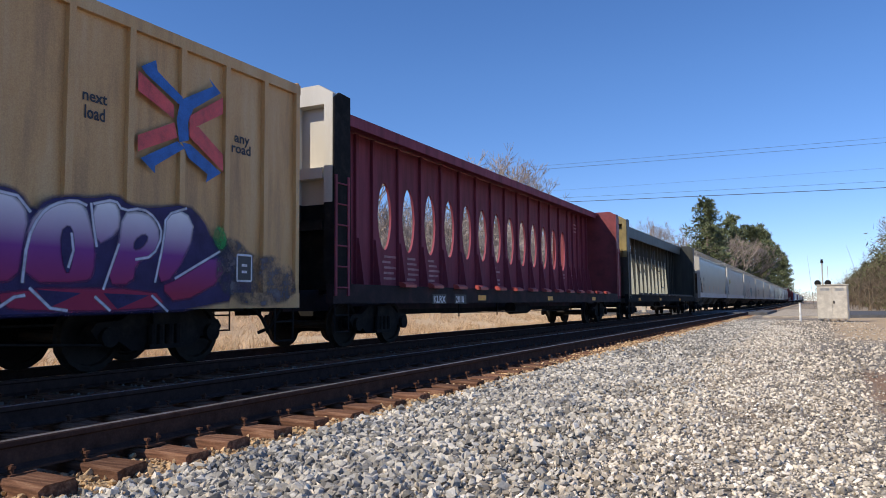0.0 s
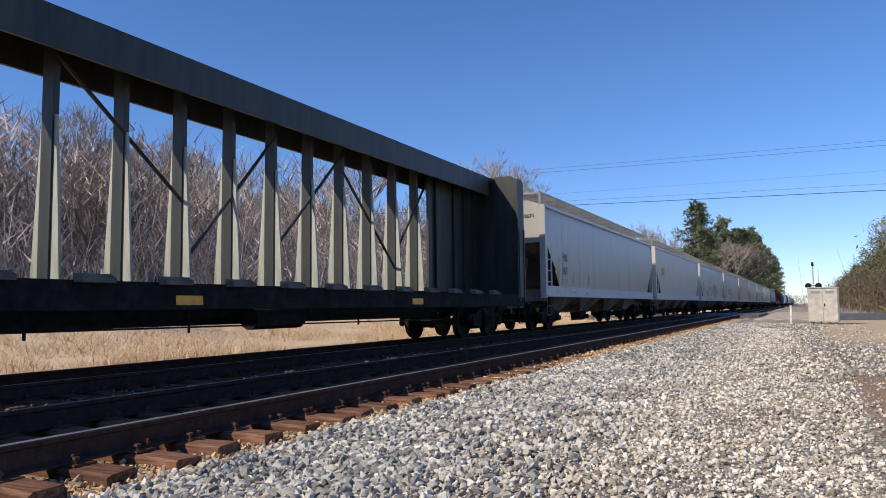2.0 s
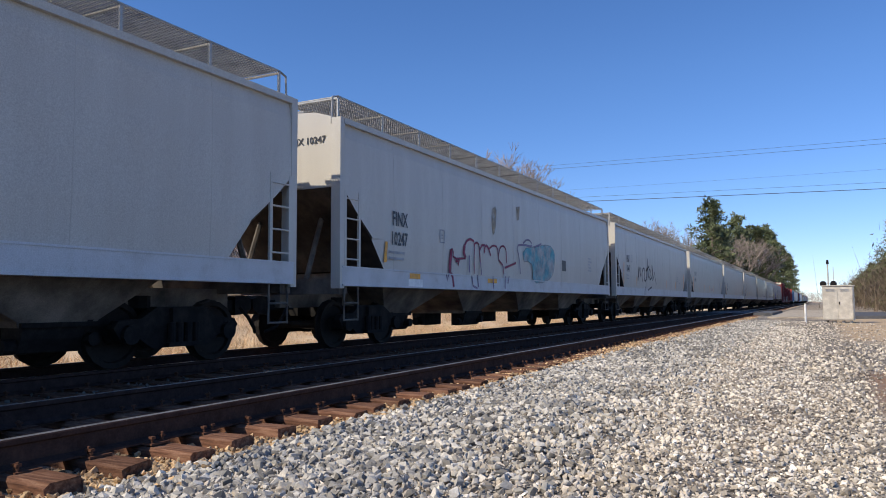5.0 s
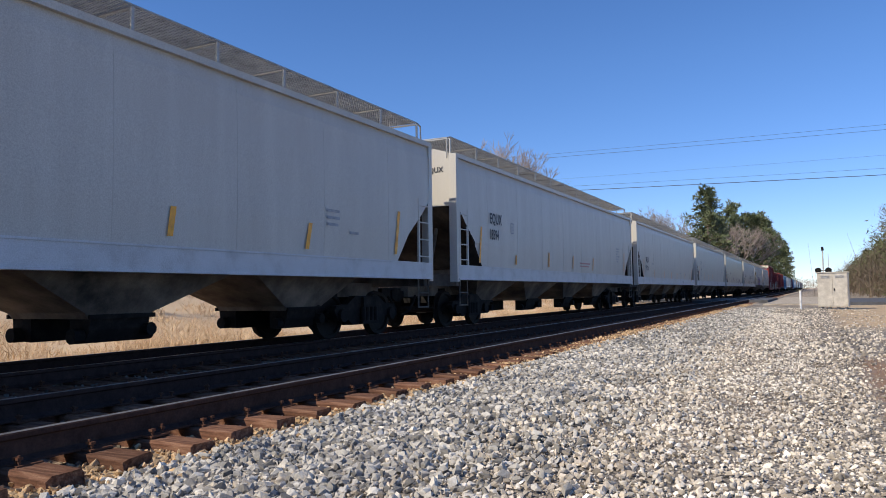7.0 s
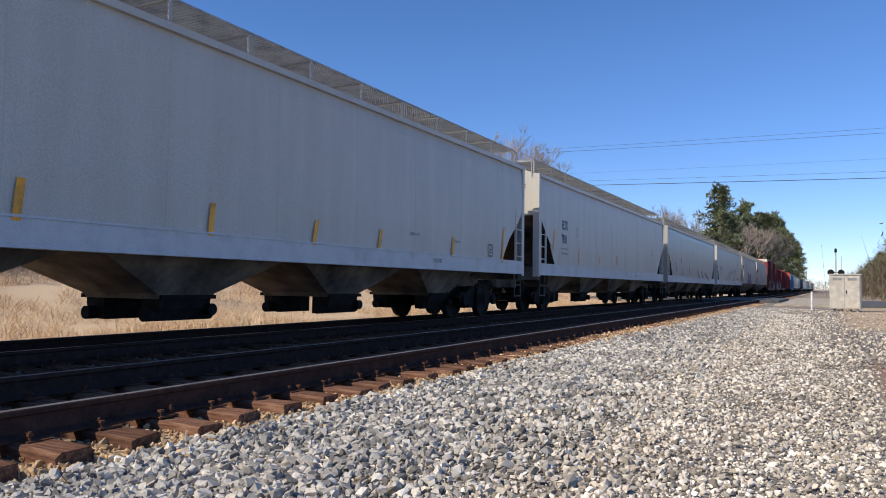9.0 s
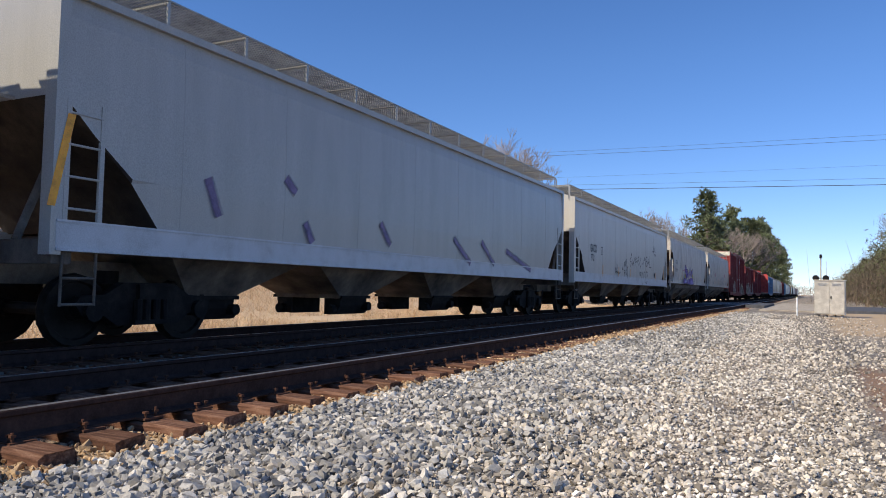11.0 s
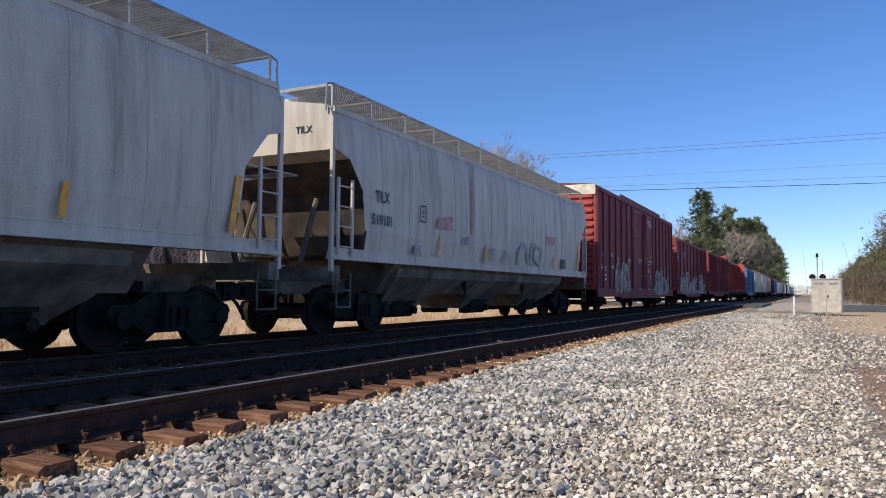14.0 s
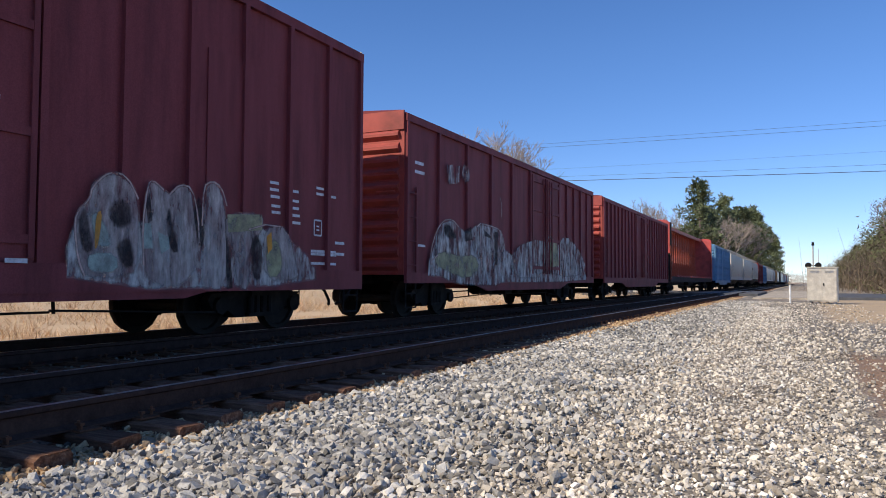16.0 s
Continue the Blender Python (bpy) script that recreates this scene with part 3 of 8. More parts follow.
def stirrup(bm, x, y, z):
    bar(bm, (x, y - 0.22, z), (x, y - 0.22, z - 0.62), 0.017)
    bar(bm, (x, y + 0.22, z), (x, y + 0.22, z - 0.62), 0.017)
    for dz in (0.30, 0.60):
        bar(bm, (x, y - 0.22, z - dz), (x, y + 0.22, z - dz), 0.017)


def small_print(car, x, rows, mat, name="small_print"):
    """Lines too small to read, as bars: (y, z, length, height)."""
    bm = B()
    for y, z, L, h in rows:
        patch(bm, [(y, z), (y + L, z), (y + L, z + h), (y, z + h)], x)
    tagged(part(name, bm, mat, car), kind="stuff")


def frame_mark(car, x, y, z, s, mat):
    """A framed data panel."""
    bm = B()
    w = 0.022
    ribbon(bm, [(y, z), (y + s * 0.8, z)], w, x)
    ribbon(bm, [(y, z + s), (y + s * 0.8, z + s)], w, x)
    ribbon(bm, [(y, z), (y, z + s)], w, x)
    ribbon(bm, [(y + s * 0.8, z), (y + s * 0.8, z + s)], w, x)
    for k in (0.3, 0.55):
        patch(bm, [(y + s * 0.25, z + s * k), (y + s * 0.55, z + s * k), (y + s * 0.55, z + s * (k + 0.1)), (y + s * 0.25, z + s * (k + 0.1))], x)
    part("data_panel", bm, mat, car)


SIDE = 1.61   # half width of a car body


# -- covered hopper --
def hopper_profile(rounded):
    if rounded:
        return [(1.53, 1.55), (1.60, 2.0), (1.62, 2.7), (1.60, 3.4), (1.565, 3.90), (1.50, 4.12), (1.38, 4.24), (0.0, 4.47)]
    return [(1.59, 1.50), (1.61, 2.1), (1.61, 3.0), (1.59, 3.85), (1.55, 4.10), (1.46, 4.22), (1.0, 4.36), (0.0, 4.43)]


def hopper_body(rounded, half):
    """The tank: sides, roof, upright end tops and sloping end sheets."""
    prof = hopper_profile(rounded)
    full = prof + [(-x, z) for x, z in reversed(prof[:-1])]
    bm = B()

    def ring(y, zmin, shrink=1.0):
        out = []
        for x, z in full:
            if z < zmin:
                z = zmin
                out.append((x * shrink, y, z))
            else:
                out.append((x * shrink, y, z))
        return out

    if rounded:
        steps = [(half, 3.40), (half - 0.42, 3.28), (half - 0.90, 2.72), (half - 1.0, 1.90), (half - 1.06, 1.55)]
    else:
        steps = [(half, 2.95), (half - 0.45, 2.53), (half - 1.0, 2.05), (half - 1.45, 1.50)]
    rings = [ring(-y, z, 0.985 if i == 0 and rounded else 1) for i, (y, z) in enumerate(steps)]
    n = 9
    for i in range(1, n):
        y = -(half - 1.45) + 2 * (half - 1.45) * i / n
        rings.append(ring(y, 1.50))
    rings += [ring(y, z, 0.985 if i == 0 and rounded else 1) for i, (y, z) in reversed(list(enumerate(steps)))]
    loft(bm, rings)
    bmesh.ops.recalc_face_normals(bm, faces=list(bm.faces))
    # undersides and lower end sheets get their shade as a dark colour
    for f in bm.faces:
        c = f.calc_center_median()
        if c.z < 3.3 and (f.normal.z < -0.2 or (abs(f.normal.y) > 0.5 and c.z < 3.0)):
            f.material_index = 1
    return bm


def running_board(half, inner, outer, z, gauge=0.045):
    """A grating walkway round the hatches, as bars."""
    bm = B()
    for s in (-1, 1):
        n = 24
        for i in range(n):
            x = s * (inner + (outer - inner) * i / (n - 1))
            w = 0.006 if 0 < i < n - 1 else 0.014
            box(bm, x - w, x + w, -half, half, z - 0.012, z + 0.012)
        y = -half
        while y < half:
            a, b = sorted((s * inner, s * outer))
            box(bm, a, b, y - 0.004, y + 0.004, z - 0.009, z + 0.009)
            y += 0.085
    return bm


def bracket(s, inner, outer, z, roof):
    bm = B()
    x0, x1, xi = s * (outer + 0.015), s * (outer - 0.015), s * inner
    prism_y(bm, [(x0, roof), (x0, z - 0.021), (xi, z - 0.021), (xi, z - 0.05), (x1, z - 0.05), (x1, roof)][::s], -0.022, 0.022)
    return bm


BOARD = {}


def hopper(name, label, half, mat, rounded=False, bays=4, board_z=4.65, tc=None, group="covered hoppers", band=None, board_out=1.36, board_in=0.20):
    car = thing(name, label, "freight car", group)
    tc = tc or half - 1.80
    key = (half, rounded, board_z, board_out)
    prof = hopper_profile(rounded)
    part("tank", hopper_body(rounded, half), [mat, M["endshade"]], car)
    # side sill with its lip
    for s in (-1, 1):
        bm = B()
        xo = s * (SIDE if not rounded else 1.56)
        z0, z1 = (1.20, 1.52) if not rounded else (1.45, 1.63)
        prism_y(bm, [(xo + s * p, q) for p, q in ((-0.16, z0 - 0.035), (0.03, z0 - 0.035), (0.03, z0 - 0.002), (0.008, z0), (0.008, z1 - 0.03), (0.022, z1 - 0.03), (0.022, z1), (-0.09, z1))][::s], -half, half)
        part("side_sill", bm, band or mat, car)
        bm = B()
        xi, xo = (1.40, 1.525) if rounded else (1.48, 1.625)
        box(bm, min(s * xi, s * xo), max(s * xi, s * xo), -half + 0.05, half - 0.05, 4.10, 4.20)
        part("top_rail", bm, mat, car)
    # end posts, ladders, platforms
    for e in (-1, 1):
        for s in (-1, 1):
            bm = B()
            if rounded:
                box(bm, min(s * 1.50, s * 1.56), max(s * 1.50, s * 1.56), e * half - 0.04, e * half + 0.04, 1.2, 4.0)
            else:
                box(bm, min(s * 1.42, s * 1.615), max(s * 1.42, s * 1.615), e * half - 0.07, e * half + 0.07, 1.12, 4.2)
            part("corner_post", bm, mat, car)
            y0, y1 = sorted((e * (half - 0.10), e * (half - 0.55)))
            ladder(car, s * 1.60, y0, y1, 1.5, 2.9, 4, mat)
            bm = B()
            stirrup(bm, s * 1.58, e * (half - 0.33), 1.16)
            part("stirrup_step", bm, M["under"], car)
        bm = B()
        for i in range(8):
            y = e * (half + 0.02 + 0.05 * i)
            box(bm, -0.75, 0.75, y - 0.008, y + 0.008, 2.95, 2.98)
        for x in (-0.75, -0.45, -0.15, 0.15, 0.45, 0.75):
            box(bm, x - 0.008, x + 0.008, min(e * half, e * (half + 0.40)), max(e * half, e * (half + 0.40)), 2.945, 2.985)
        part("end_platform", bm, M["galv"], car, "open grating platform on the end")
        bm = B()
        box(bm, -1.55, 1.55, min(e * half, e * (half - 0.25)), max(e * half, e * (half - 0.25)), 1.02, 1.30)
        box(bm, -0.22, 0.22, min(e * half, e * (half - 3.0)), max(e * half, e * (half - 3.0)), 0.78, 1.10)
        for s in (-1, 1):
            bar(bm, (s * 0.75, e * (half - 0.1), 1.3), (s * 0.75, e * (half - 0.6), 2.6), 0.05, 6)
        part("end_sill", bm, M["under"], car)
    # hopper bays
    w = 3.95 if not rounded else 4.3
    for i in range(bays):
        yc = w * (i - (bays - 1) / 2) - 0.1
        a0, a1 = w / 2, w / 2
        if i == 0:
            a0 = 1.35
        if i == bays - 1:
            a1 = 1.35
        bm = B()
        if rounded:
            rings = [(a0, a1, 1.45, 1.34), (a0, a1, 1.40, 1.15), (min(a0, 1.15), min(a1, 1.15), 0.95, 0.74), (0.80, 0.80, 0.62, 0.45), (0.78, 0.78, 0.60, 0.40)]
        else:
            rings = [(a0, a1, 1.30, 1.40), (a0, a1, 1.26, 1.31), (0.55, 0.55, 0.80, 0.66), (0.50, 0.50, 0.76, 0.58)]
        loft(bm, [[(x, yc + p, z), (x, yc - q, z), (-x, yc - q, z), (-x, yc + p, z)] for q, p, x, z in rings])
        part("hopper_bay", bm, M["under"], car, "grimy sloping discharge bay")
        for s in (-1, 1):
            bm = B()
            prism_y(bm, [(s * 0.40, 0.60), (s * 0.80, 0.60), (s * 0.78, 0.44), (s * 0.70, 0.28), (s * 0.40, 0.26)][::-s], yc - 0.47, yc + 0.47)
            bar(bm, (s * 0.74, yc + 0.42, 0.42), (s * 0.90, yc + 0.42, 0.42), 0.09, 10)
            box(bm, s * 0.84 - 0.02, s * 0.84 + 0.02, yc - 0.52, yc + 0.52, 0.58, 0.64)
            bar(bm, (s * 0.62, yc - 0.62, 0.36), (s * 0.62, yc + 0.62, 0.36), 0.10, 10)
            part("outlet_gate", bm, M["black"], car)
    bm = B()
    if rounded:
        prism_y(bm, [(-1.50, 1.53), (-0.95, 0.80), (0.95, 0.80), (1.50, 1.53)], -5.9, 5.9)
    else:
        box(bm, -1.50, 1.50, -(half - 1.6), half - 1.6, 1.33, 1.48)
    part("belly", bm, M["under"], car)
    # roof walk
    if key not in BOARD:
        a = obj("running_board", running_board(half - 0.15, board_in, board_out, board_z), M["galv"])
        BOARD[key] = a.data
        bpy.data.objects.remove(a)
    new("running_board", BOARD[key]).parent = car
    for s in (-1, 1):
        repeat("board_bracket", bracket(s, board_in, board_out, board_z, 4.20), M["galv"], car, [(0, (half - 0.15) * (i / 6 - 1), 0) for i in range(13)])
    for e in (-1, 1):
        for s in (-1, 1):
            bm = B()
            x = s * board_out
            bar(bm, (x, e * (half - 0.15), board_z), (x, e * (half + 0.02), board_z - 0.05), 0.018)
            bar(bm, (x, e * (half + 0.02), board_z - 0.05), (x, e * (half + 0.05), board_z - 0.55), 0.018)
            part("grab_iron", bm, M["galv"], car)
    bm = B()
    box(bm, -0.5, 0.5, -0.7, 0.7, 4.40, 4.53)
    repeat("hatch_cover", bm, mat, car, [(0, -half + 1.0 + (2 * half - 2.0) * i / 9, 0) for i in range(10)])
    bm = B()
    size, count, edge = (0.016, 13, half - 1.6) if rounded else (0.009, 8, half - 1.8)
    for (xa, za), (xb, zb) in zip(prof[:5], prof[1:6]):
        bar(bm, (xa - 0.004, 0, za), (xb - 0.004, 0, zb), size, 4)
    repeat("weld_seam", bm, mat, car, [(0, edge * (2 * i / (count - 1) - 1), 0) for i in range(count)])
    gear(car, half + 0.05, tc)
    return car


# -- boxcar --
def boxcar(name, label, half, top, mat, endmat, door=(-1.6, 1.6), ribs=7, cream=False, tall=False, belly=True):
    car = thing(name, label, "freight car", "boxcars")
    sx = 1.56
    z0 = 0.98
    bm = B()
    prism_y(bm, [(-sx, z0), (sx, z0), (sx, top - 0.12), (sx - 0.10, top - 0.02), (0, top + 0.08), (-sx + 0.10, top - 0.02), (-sx, top - 0.12)], -half, half)
    part("body", bm, mat, car)
    for s in (-1, 1):
        xi, xo = s * sx, s * (sx + 0.07)
        a, b = min(xi, xo), max(xi, xo)
        bm = B()
        box(bm, a, b, -half, half, z0 - (0.29 if tall else 0.18), z0 + 0.05)
        if belly:
            prism_x(bm, [(-half + 3.4, z0 - 0.17), (half - 3.4, z0 - 0.17), (half - 4.4, z0 - 0.38), (-half + 4.4, z0 - 0.38)], a, b - 0.02)
        part("side_sill", bm, mat, car)
        bm = B()
        box(bm, a, b, -half, half, top - 0.26, top - 0.10)
        part("top_plate", bm, mat, car)
        if tall:
            bm = B()
            box(bm, a, b + 0.012, -4.97, 4.74, top - 0.17, top + 0.035)
            part("door_track_cover", bm, mat, car)
            bm = B()
            prism_x(bm, [(5.12, z0 + 0.10), (6.14, z0 + 0.10), (6.14, 4.05), (6.05, 4.16), (5.12, 4.16)], min(xi, xi + s * 0.022), max(xi, xi + s * 0.022))
            part("side_hatch", bm, mat, car)
        bm = B()
        box(bm, a, b, -0.045, 0.045, z0 + 0.05, top - 0.26)
        spots = []
        for lo, hi in ((-half, door[0]), (door[1], half)):
            spots += [(0, min(max(lo + (hi - lo) * i / ribs, -half + 0.06), half - 0.06), 0) for i in range(ribs + 1)]
        repeat("side_post", bm, mat, car, spots)
        d0, d1 = door
        c = (d0 + d1) / 2
        for u0, u1 in ((d0 + 0.06, c - 0.02), (c + 0.02, d1 - 0.06)):
            bm = B()
            box(bm, min(xi, xi + s * 0.05), max(xi, xi + s * 0.05), u0, u1, z0 + 0.06, top - 0.30)
            leaf = part("door", bm, mat, car)
            for k in range(4):
                zz = z0 + 0.25 + (top - z0 - 0.8) * k / 3
                bm = B()
                box(bm, min(xi + s * 0.05, xi + s * 0.085), max(xi + s * 0.05, xi + s * 0.085), u0 + 0.10, u1 - 0.10, zz, zz + 0.10)
                part("door_rib", bm, mat, leaf)
            for uu in (u0 + 0.03, u1 - 0.10):
                bm = B()
                box(bm, min(xi + s * 0.05, xi + s * 0.09), max(xi + s * 0.05, xi + s * 0.09), uu, uu + 0.07, z0 + 0.1, top - 0.35)
                part("door_stile", bm, mat, leaf)
        bm = B()
        bar(bm, (s * (sx + 0.11), c, z0 + 0.1), (s * (sx + 0.11), c, top - 0.4), 0.022)
        repeat("lock_rod", bm, mat, car, [(0, u, 0) for u in (-0.45, -0.18, 0.18, 0.45)])
    for e in (-1, 1):
        bm = B()
        yi = e * half
        n = 13 if tall else 11
        gap = (top - z0 - 0.75) / (n - 1)
        pr = [(yi, -0.13), (yi + e * 0.09, -0.03), (yi + e * 0.09, 0.03), (yi, 0.13)]
        prism_x(bm, pr if e > 0 else pr[::-1], -sx + 0.12, sx - 0.12)
        repeat("end_rib", bm, endmat, car, [(0, 0, z0 + 0.20 + gap * i) for i in range(n)], "pressed rib of the corrugated end")
        bm = B()
        y0, y1 = sorted((yi, yi + e * 0.012))
        box(bm, -sx, sx, y0, y1, z0, top - 0.45)
        part("end_sheet", bm, endmat, car)
        bm = B()
        y0, y1 = sorted((yi, yi + e * 0.05))
        box(bm, -sx, sx, y0, y1, top - 0.45, top - 0.04)
        part("end_plate", bm, M["cream"] if cream else endmat, car)
        for s in (-1, 1):
            if e < 0:
                ladder(car, s * (sx + 0.05), *sorted((e * (half - 0.08), e * (half - 0.46))), z0 + 0.05, z0 + 1.9, 4, mat)
            bm = B()
            stirrup(bm, s * sx, e * (half - 0.30), z0 - 0.1)
            part("stirrup_step", bm, M["black"], car)
        for k in range(5):
            bm = B()
            bar(bm, (sx - 0.6, yi + e * 0.16, z0 + 0.5 + 0.42 * k), (sx - 0.15, yi + e * 0.16, z0 + 0.5 + 0.42 * k), 0.014)
            part("grab_iron", bm, endmat, car)
    bm = B()
    box(bm, -0.3, 0.3, -half, half, 0.78, 1.0)
    for i in range(9):
        y = -half + 2 * half * (i + 0.5) / 9
        box(bm, -1.5, 1.5, y - 0.06, y + 0.06, 0.84, 0.985)
    bar(bm, (0.85, -2.4, 0.66), (0.85, -1.3, 0.66), 0.18, 10)
    box(bm, 0.6, 1.1, 0.4, 0.9, 0.50, 0.84)
    for a in ((-half + 3.2, 0.55), (half - 3.2, 0.62)):
        bar(bm, (0.7, a[0], a[1]), (0.75, 0, 0.62), 0.018)
    for y in (-3.4, -1.9, 0.2, 1.6, 3.1):
        bar(bm, (1.15, y, 0.84), (1.12, y + 0.06, 0.44), 0.022, 5)
    bar(bm, (1.12, -half + 3.3, 0.42), (1.12, -1.9, 0.50), 0.016, 5)
    bar(bm, (1.12, -1.9, 0.48), (1.12, 3.1, 0.46), 0.016, 5)
    bar(bm, (1.12, 3.1, 0.48), (1.12, half - 3.3, 0.36), 0.016, 5)
    box(bm, 0.75, 1.2, -0.9, -0.35, 0.46, 0.80)
    part("underframe", bm, M["black"], car)
    gear(car, half + 0.25, half - 2.3)
    return car


# -- centerbeam flat --
def centerbeam(name, label, half, mat, bulk_near, bulk_far, style):
    car = thing(name, label, "freight car", "centerbeam flat cars")
    deck = 1.22
    top = 4.77 if style == "oval" else 4.76
    inner = half - 0.75
    bm = B()
    for s in (-1, 1):
        box(bm, min(s * 1.30, s * 1.46), max(s * 1.30, s * 1.46), -half, half, 0.86, deck)
        for i in range(22):
            y = -half + 1.2 + (2 * half - 2.4) * i / 21
            box(bm, min(s * 0.2, s * 1.30), max(s * 0.2, s * 1.30), y - 0.09, y + 0.09, deck - 0.16, deck - 0.01)
    box(bm, -0.32, 0.32, -half, half, 0.72, deck)
    part("deck", bm, M["black"] if style == "open" else M["sooty"], car)
    pitch = 1.164 if style == "oval" else 1.153
    y_first = -7.41 if style == "oval" else -9.75
    n = 13 if style == "oval" else 16
    ys = [y_first + pitch * i for i in range(n + 1)]
    bm = B()
    box(bm, -0.11, 0.11, -0.05, 0.05, deck, top - 0.1)
    extra = [ys[0] - pitch * 0.6 * k for k in (1, 2, 3)] + [ys[-1] + pitch * 0.6 * k for k in (1, 2, 3, 4)]
    stand = [(0, y, 0) for y in ys + extra if abs(y) < half - 0.4]
    repeat("post", bm, mat, car, stand)
    rise = 1.1 if style == "oval" else 2.3
    for s in (-1, 1):
        bm = B()
        prism_y(bm, [(s * 0.11, deck), (s * 0.30, deck), (s * 0.15, deck + rise), (s * 0.11, deck + rise)][::s], -0.02, 0.02)
        repeat("gusset", bm, mat if style == "oval" else M["worn"], car, stand if style == "oval" else [p for p in stand if -7.4 < p[1] < 7.2])
    bm = B()
    prism_y(bm, [(-0.62, top - 0.06), (0.62, top - 0.06), (0.62, top + 0.04), (0.30, top + 0.10), (-0.30, top + 0.10), (-0.62, top + 0.04)], -half + 0.1, half - 0.1)
    lip = 0.20 if style == "oval" else 0.52
    for s in (-1, 1):
        box(bm, min(s * 0.56, s * 0.62), max(s * 0.56, s * 0.62), -inner, inner, top - lip, top - 0.06)
    part("top_chord", bm, mat, car)
    if style == "oval":
        bm = B()
        w, zc, rz, ry, seg = pitch / 2, 2.94, 0.81, 0.28, 24
        sides = []
        for x in (-0.03, 0.03):
            inn, out = [], []
            for k in range(seg):
                t = 2 * math.pi * k / seg
                cy, cz = math.cos(t), math.sin(t)
                inn.append(bm.verts.new((x, ry * cy * (1 + 0.12 * (1 - abs(cz))), zc + rz * cz)))
                sc = max(abs(cy), abs(cz))
                oz = cz / sc
                out.append(bm.verts.new((x, w * cy / sc, (zc + (top - 0.1 - zc) * oz) if oz > 0 else (zc + (zc - deck) * oz))))
            for k in range(seg):
                f = (inn[k], out[k], out[(k + 1) % seg], inn[(k + 1) % seg])
                bm.faces.new(f if x > 0 else f[::-1])
            sides.append(inn)
        for k in range(seg):
            bm.faces.new((sides[0][k], sides[1][k], sides[1][(k + 1) % seg], sides[0][(k + 1) % seg]))
        repeat("center_panel", bm, mat, car, [(0, (p + q) / 2, 0) for p, q in zip(ys, ys[1:])], "solid wall panel with an oval opening")
        for y0, y1 in ((-half + 0.3, ys[0]), (ys[-1], half - 0.3)):
            bm = B()
            box(bm, -0.03, 0.03, y0, y1, deck, top - 0.1)
            part("end_panel", bm, mat, car)
    else:
        for y0, y1 in ((-half + 0.3, -7.44), (7.16, half - 0.3)):
            bm = B()
            box(bm, -0.03, 0.03, y0, y1, deck, top - 0.1)
            part("end_panel", bm, mat, car)
        for a, b, z0, z1 in ((2, 4, top - 0.4, 1.9), (5, 7, top - 0.4, 2.6), (7, 9, 1.6, top - 0.6), (9, 11, 2.0, top - 0.5), (11, 13, top - 0.9, 1.8), (13, 14.5, 2.2, top - 0.5)):
            bm = B()
            p, q = y_first + pitch * a, y_first + pitch * b
            bar(bm, (0.1, p, z0), (0.1, q, z1), 0.032, 6)
            part("diagonal_brace", bm, mat, car)
    for e, bmat in ((-1, bulk_near), (1, bulk_far)):
        y0, y1 = sorted((e * half, e * (half - 0.75)))
        yo = e * half
        for s in (-1, 1):
            bm = B()
            rim = [(yo - e * 0.004, deck - 0.1), (yo - e * 0.004, top - 0.16), (yo - e * 0.16, top - 0.03), (yo - e * 0.52, top - 0.05), (yo - e * 0.56, deck - 0.1)]
            prism_x(bm, rim if e > 0 else rim[::-1], min(s * 1.43, s * 1.465), max(s * 1.43, s * 1.465))
            part("bulkhead_side", bm, M["black"] if e < 0 and style == "oval" else mat if e < 0 else bmat, car)
        # near end: shadow of the car ahead, painted as a darker lower half
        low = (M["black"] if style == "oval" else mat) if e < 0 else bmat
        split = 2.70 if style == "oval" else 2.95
        bm = B()
        for s in (-1, 1):
            box(bm, min(s * 1.24, s * 1.43), max(s * 1.24, s * 1.43), *sorted((yo, yo - e * 0.22)), split, top - 0.25)
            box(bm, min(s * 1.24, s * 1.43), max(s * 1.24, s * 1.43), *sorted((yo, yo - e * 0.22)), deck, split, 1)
        prism_y(bm, [(-1.43, top - 0.25), (1.43, top - 0.25), (1.43, top - 0.06), (1.12, top + 0.12), (-1.12, top + 0.12), (-1.43, top - 0.06)], *sorted((yo, yo - e * 0.22)))
        box(bm, -1.2, 1.2, *sorted((yo, yo - e * 0.2)), 3.15, 3.35)
        box(bm, -1.2, 1.2, *sorted((yo, yo - e * 0.2)), 2.2, 2.38, 1)
        for x in (-0.55, 0.45):
            box(bm, x, x + 0.16, *sorted((yo - e * 0.02, yo - e * 0.18)), split, top)
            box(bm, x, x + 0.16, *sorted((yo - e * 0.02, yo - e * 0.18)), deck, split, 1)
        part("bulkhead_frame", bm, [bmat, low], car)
        bm = B()
        box(bm, -1.42, 1.42, *sorted((yo - e * 0.23, yo - e * 0.33)), split, top - 0.03)
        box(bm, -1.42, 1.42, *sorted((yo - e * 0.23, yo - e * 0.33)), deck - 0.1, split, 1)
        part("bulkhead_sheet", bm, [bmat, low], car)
        for s in (-1, 1):
            ladder(car, s * 1.47, *sorted((yo - e * 0.05, yo - e * 0.45)), 1.0, 3.2, 6, mat)
            bm = B()
            stirrup(bm, s * 1.44, yo - e * 0.28, 0.95)
            part("stirrup_step", bm, M["black"], car)
    spots = [(0, -half + 2.6 + (2 * half - 5.2) * i / 13, 0) for i in range(14)]
    bm = B()
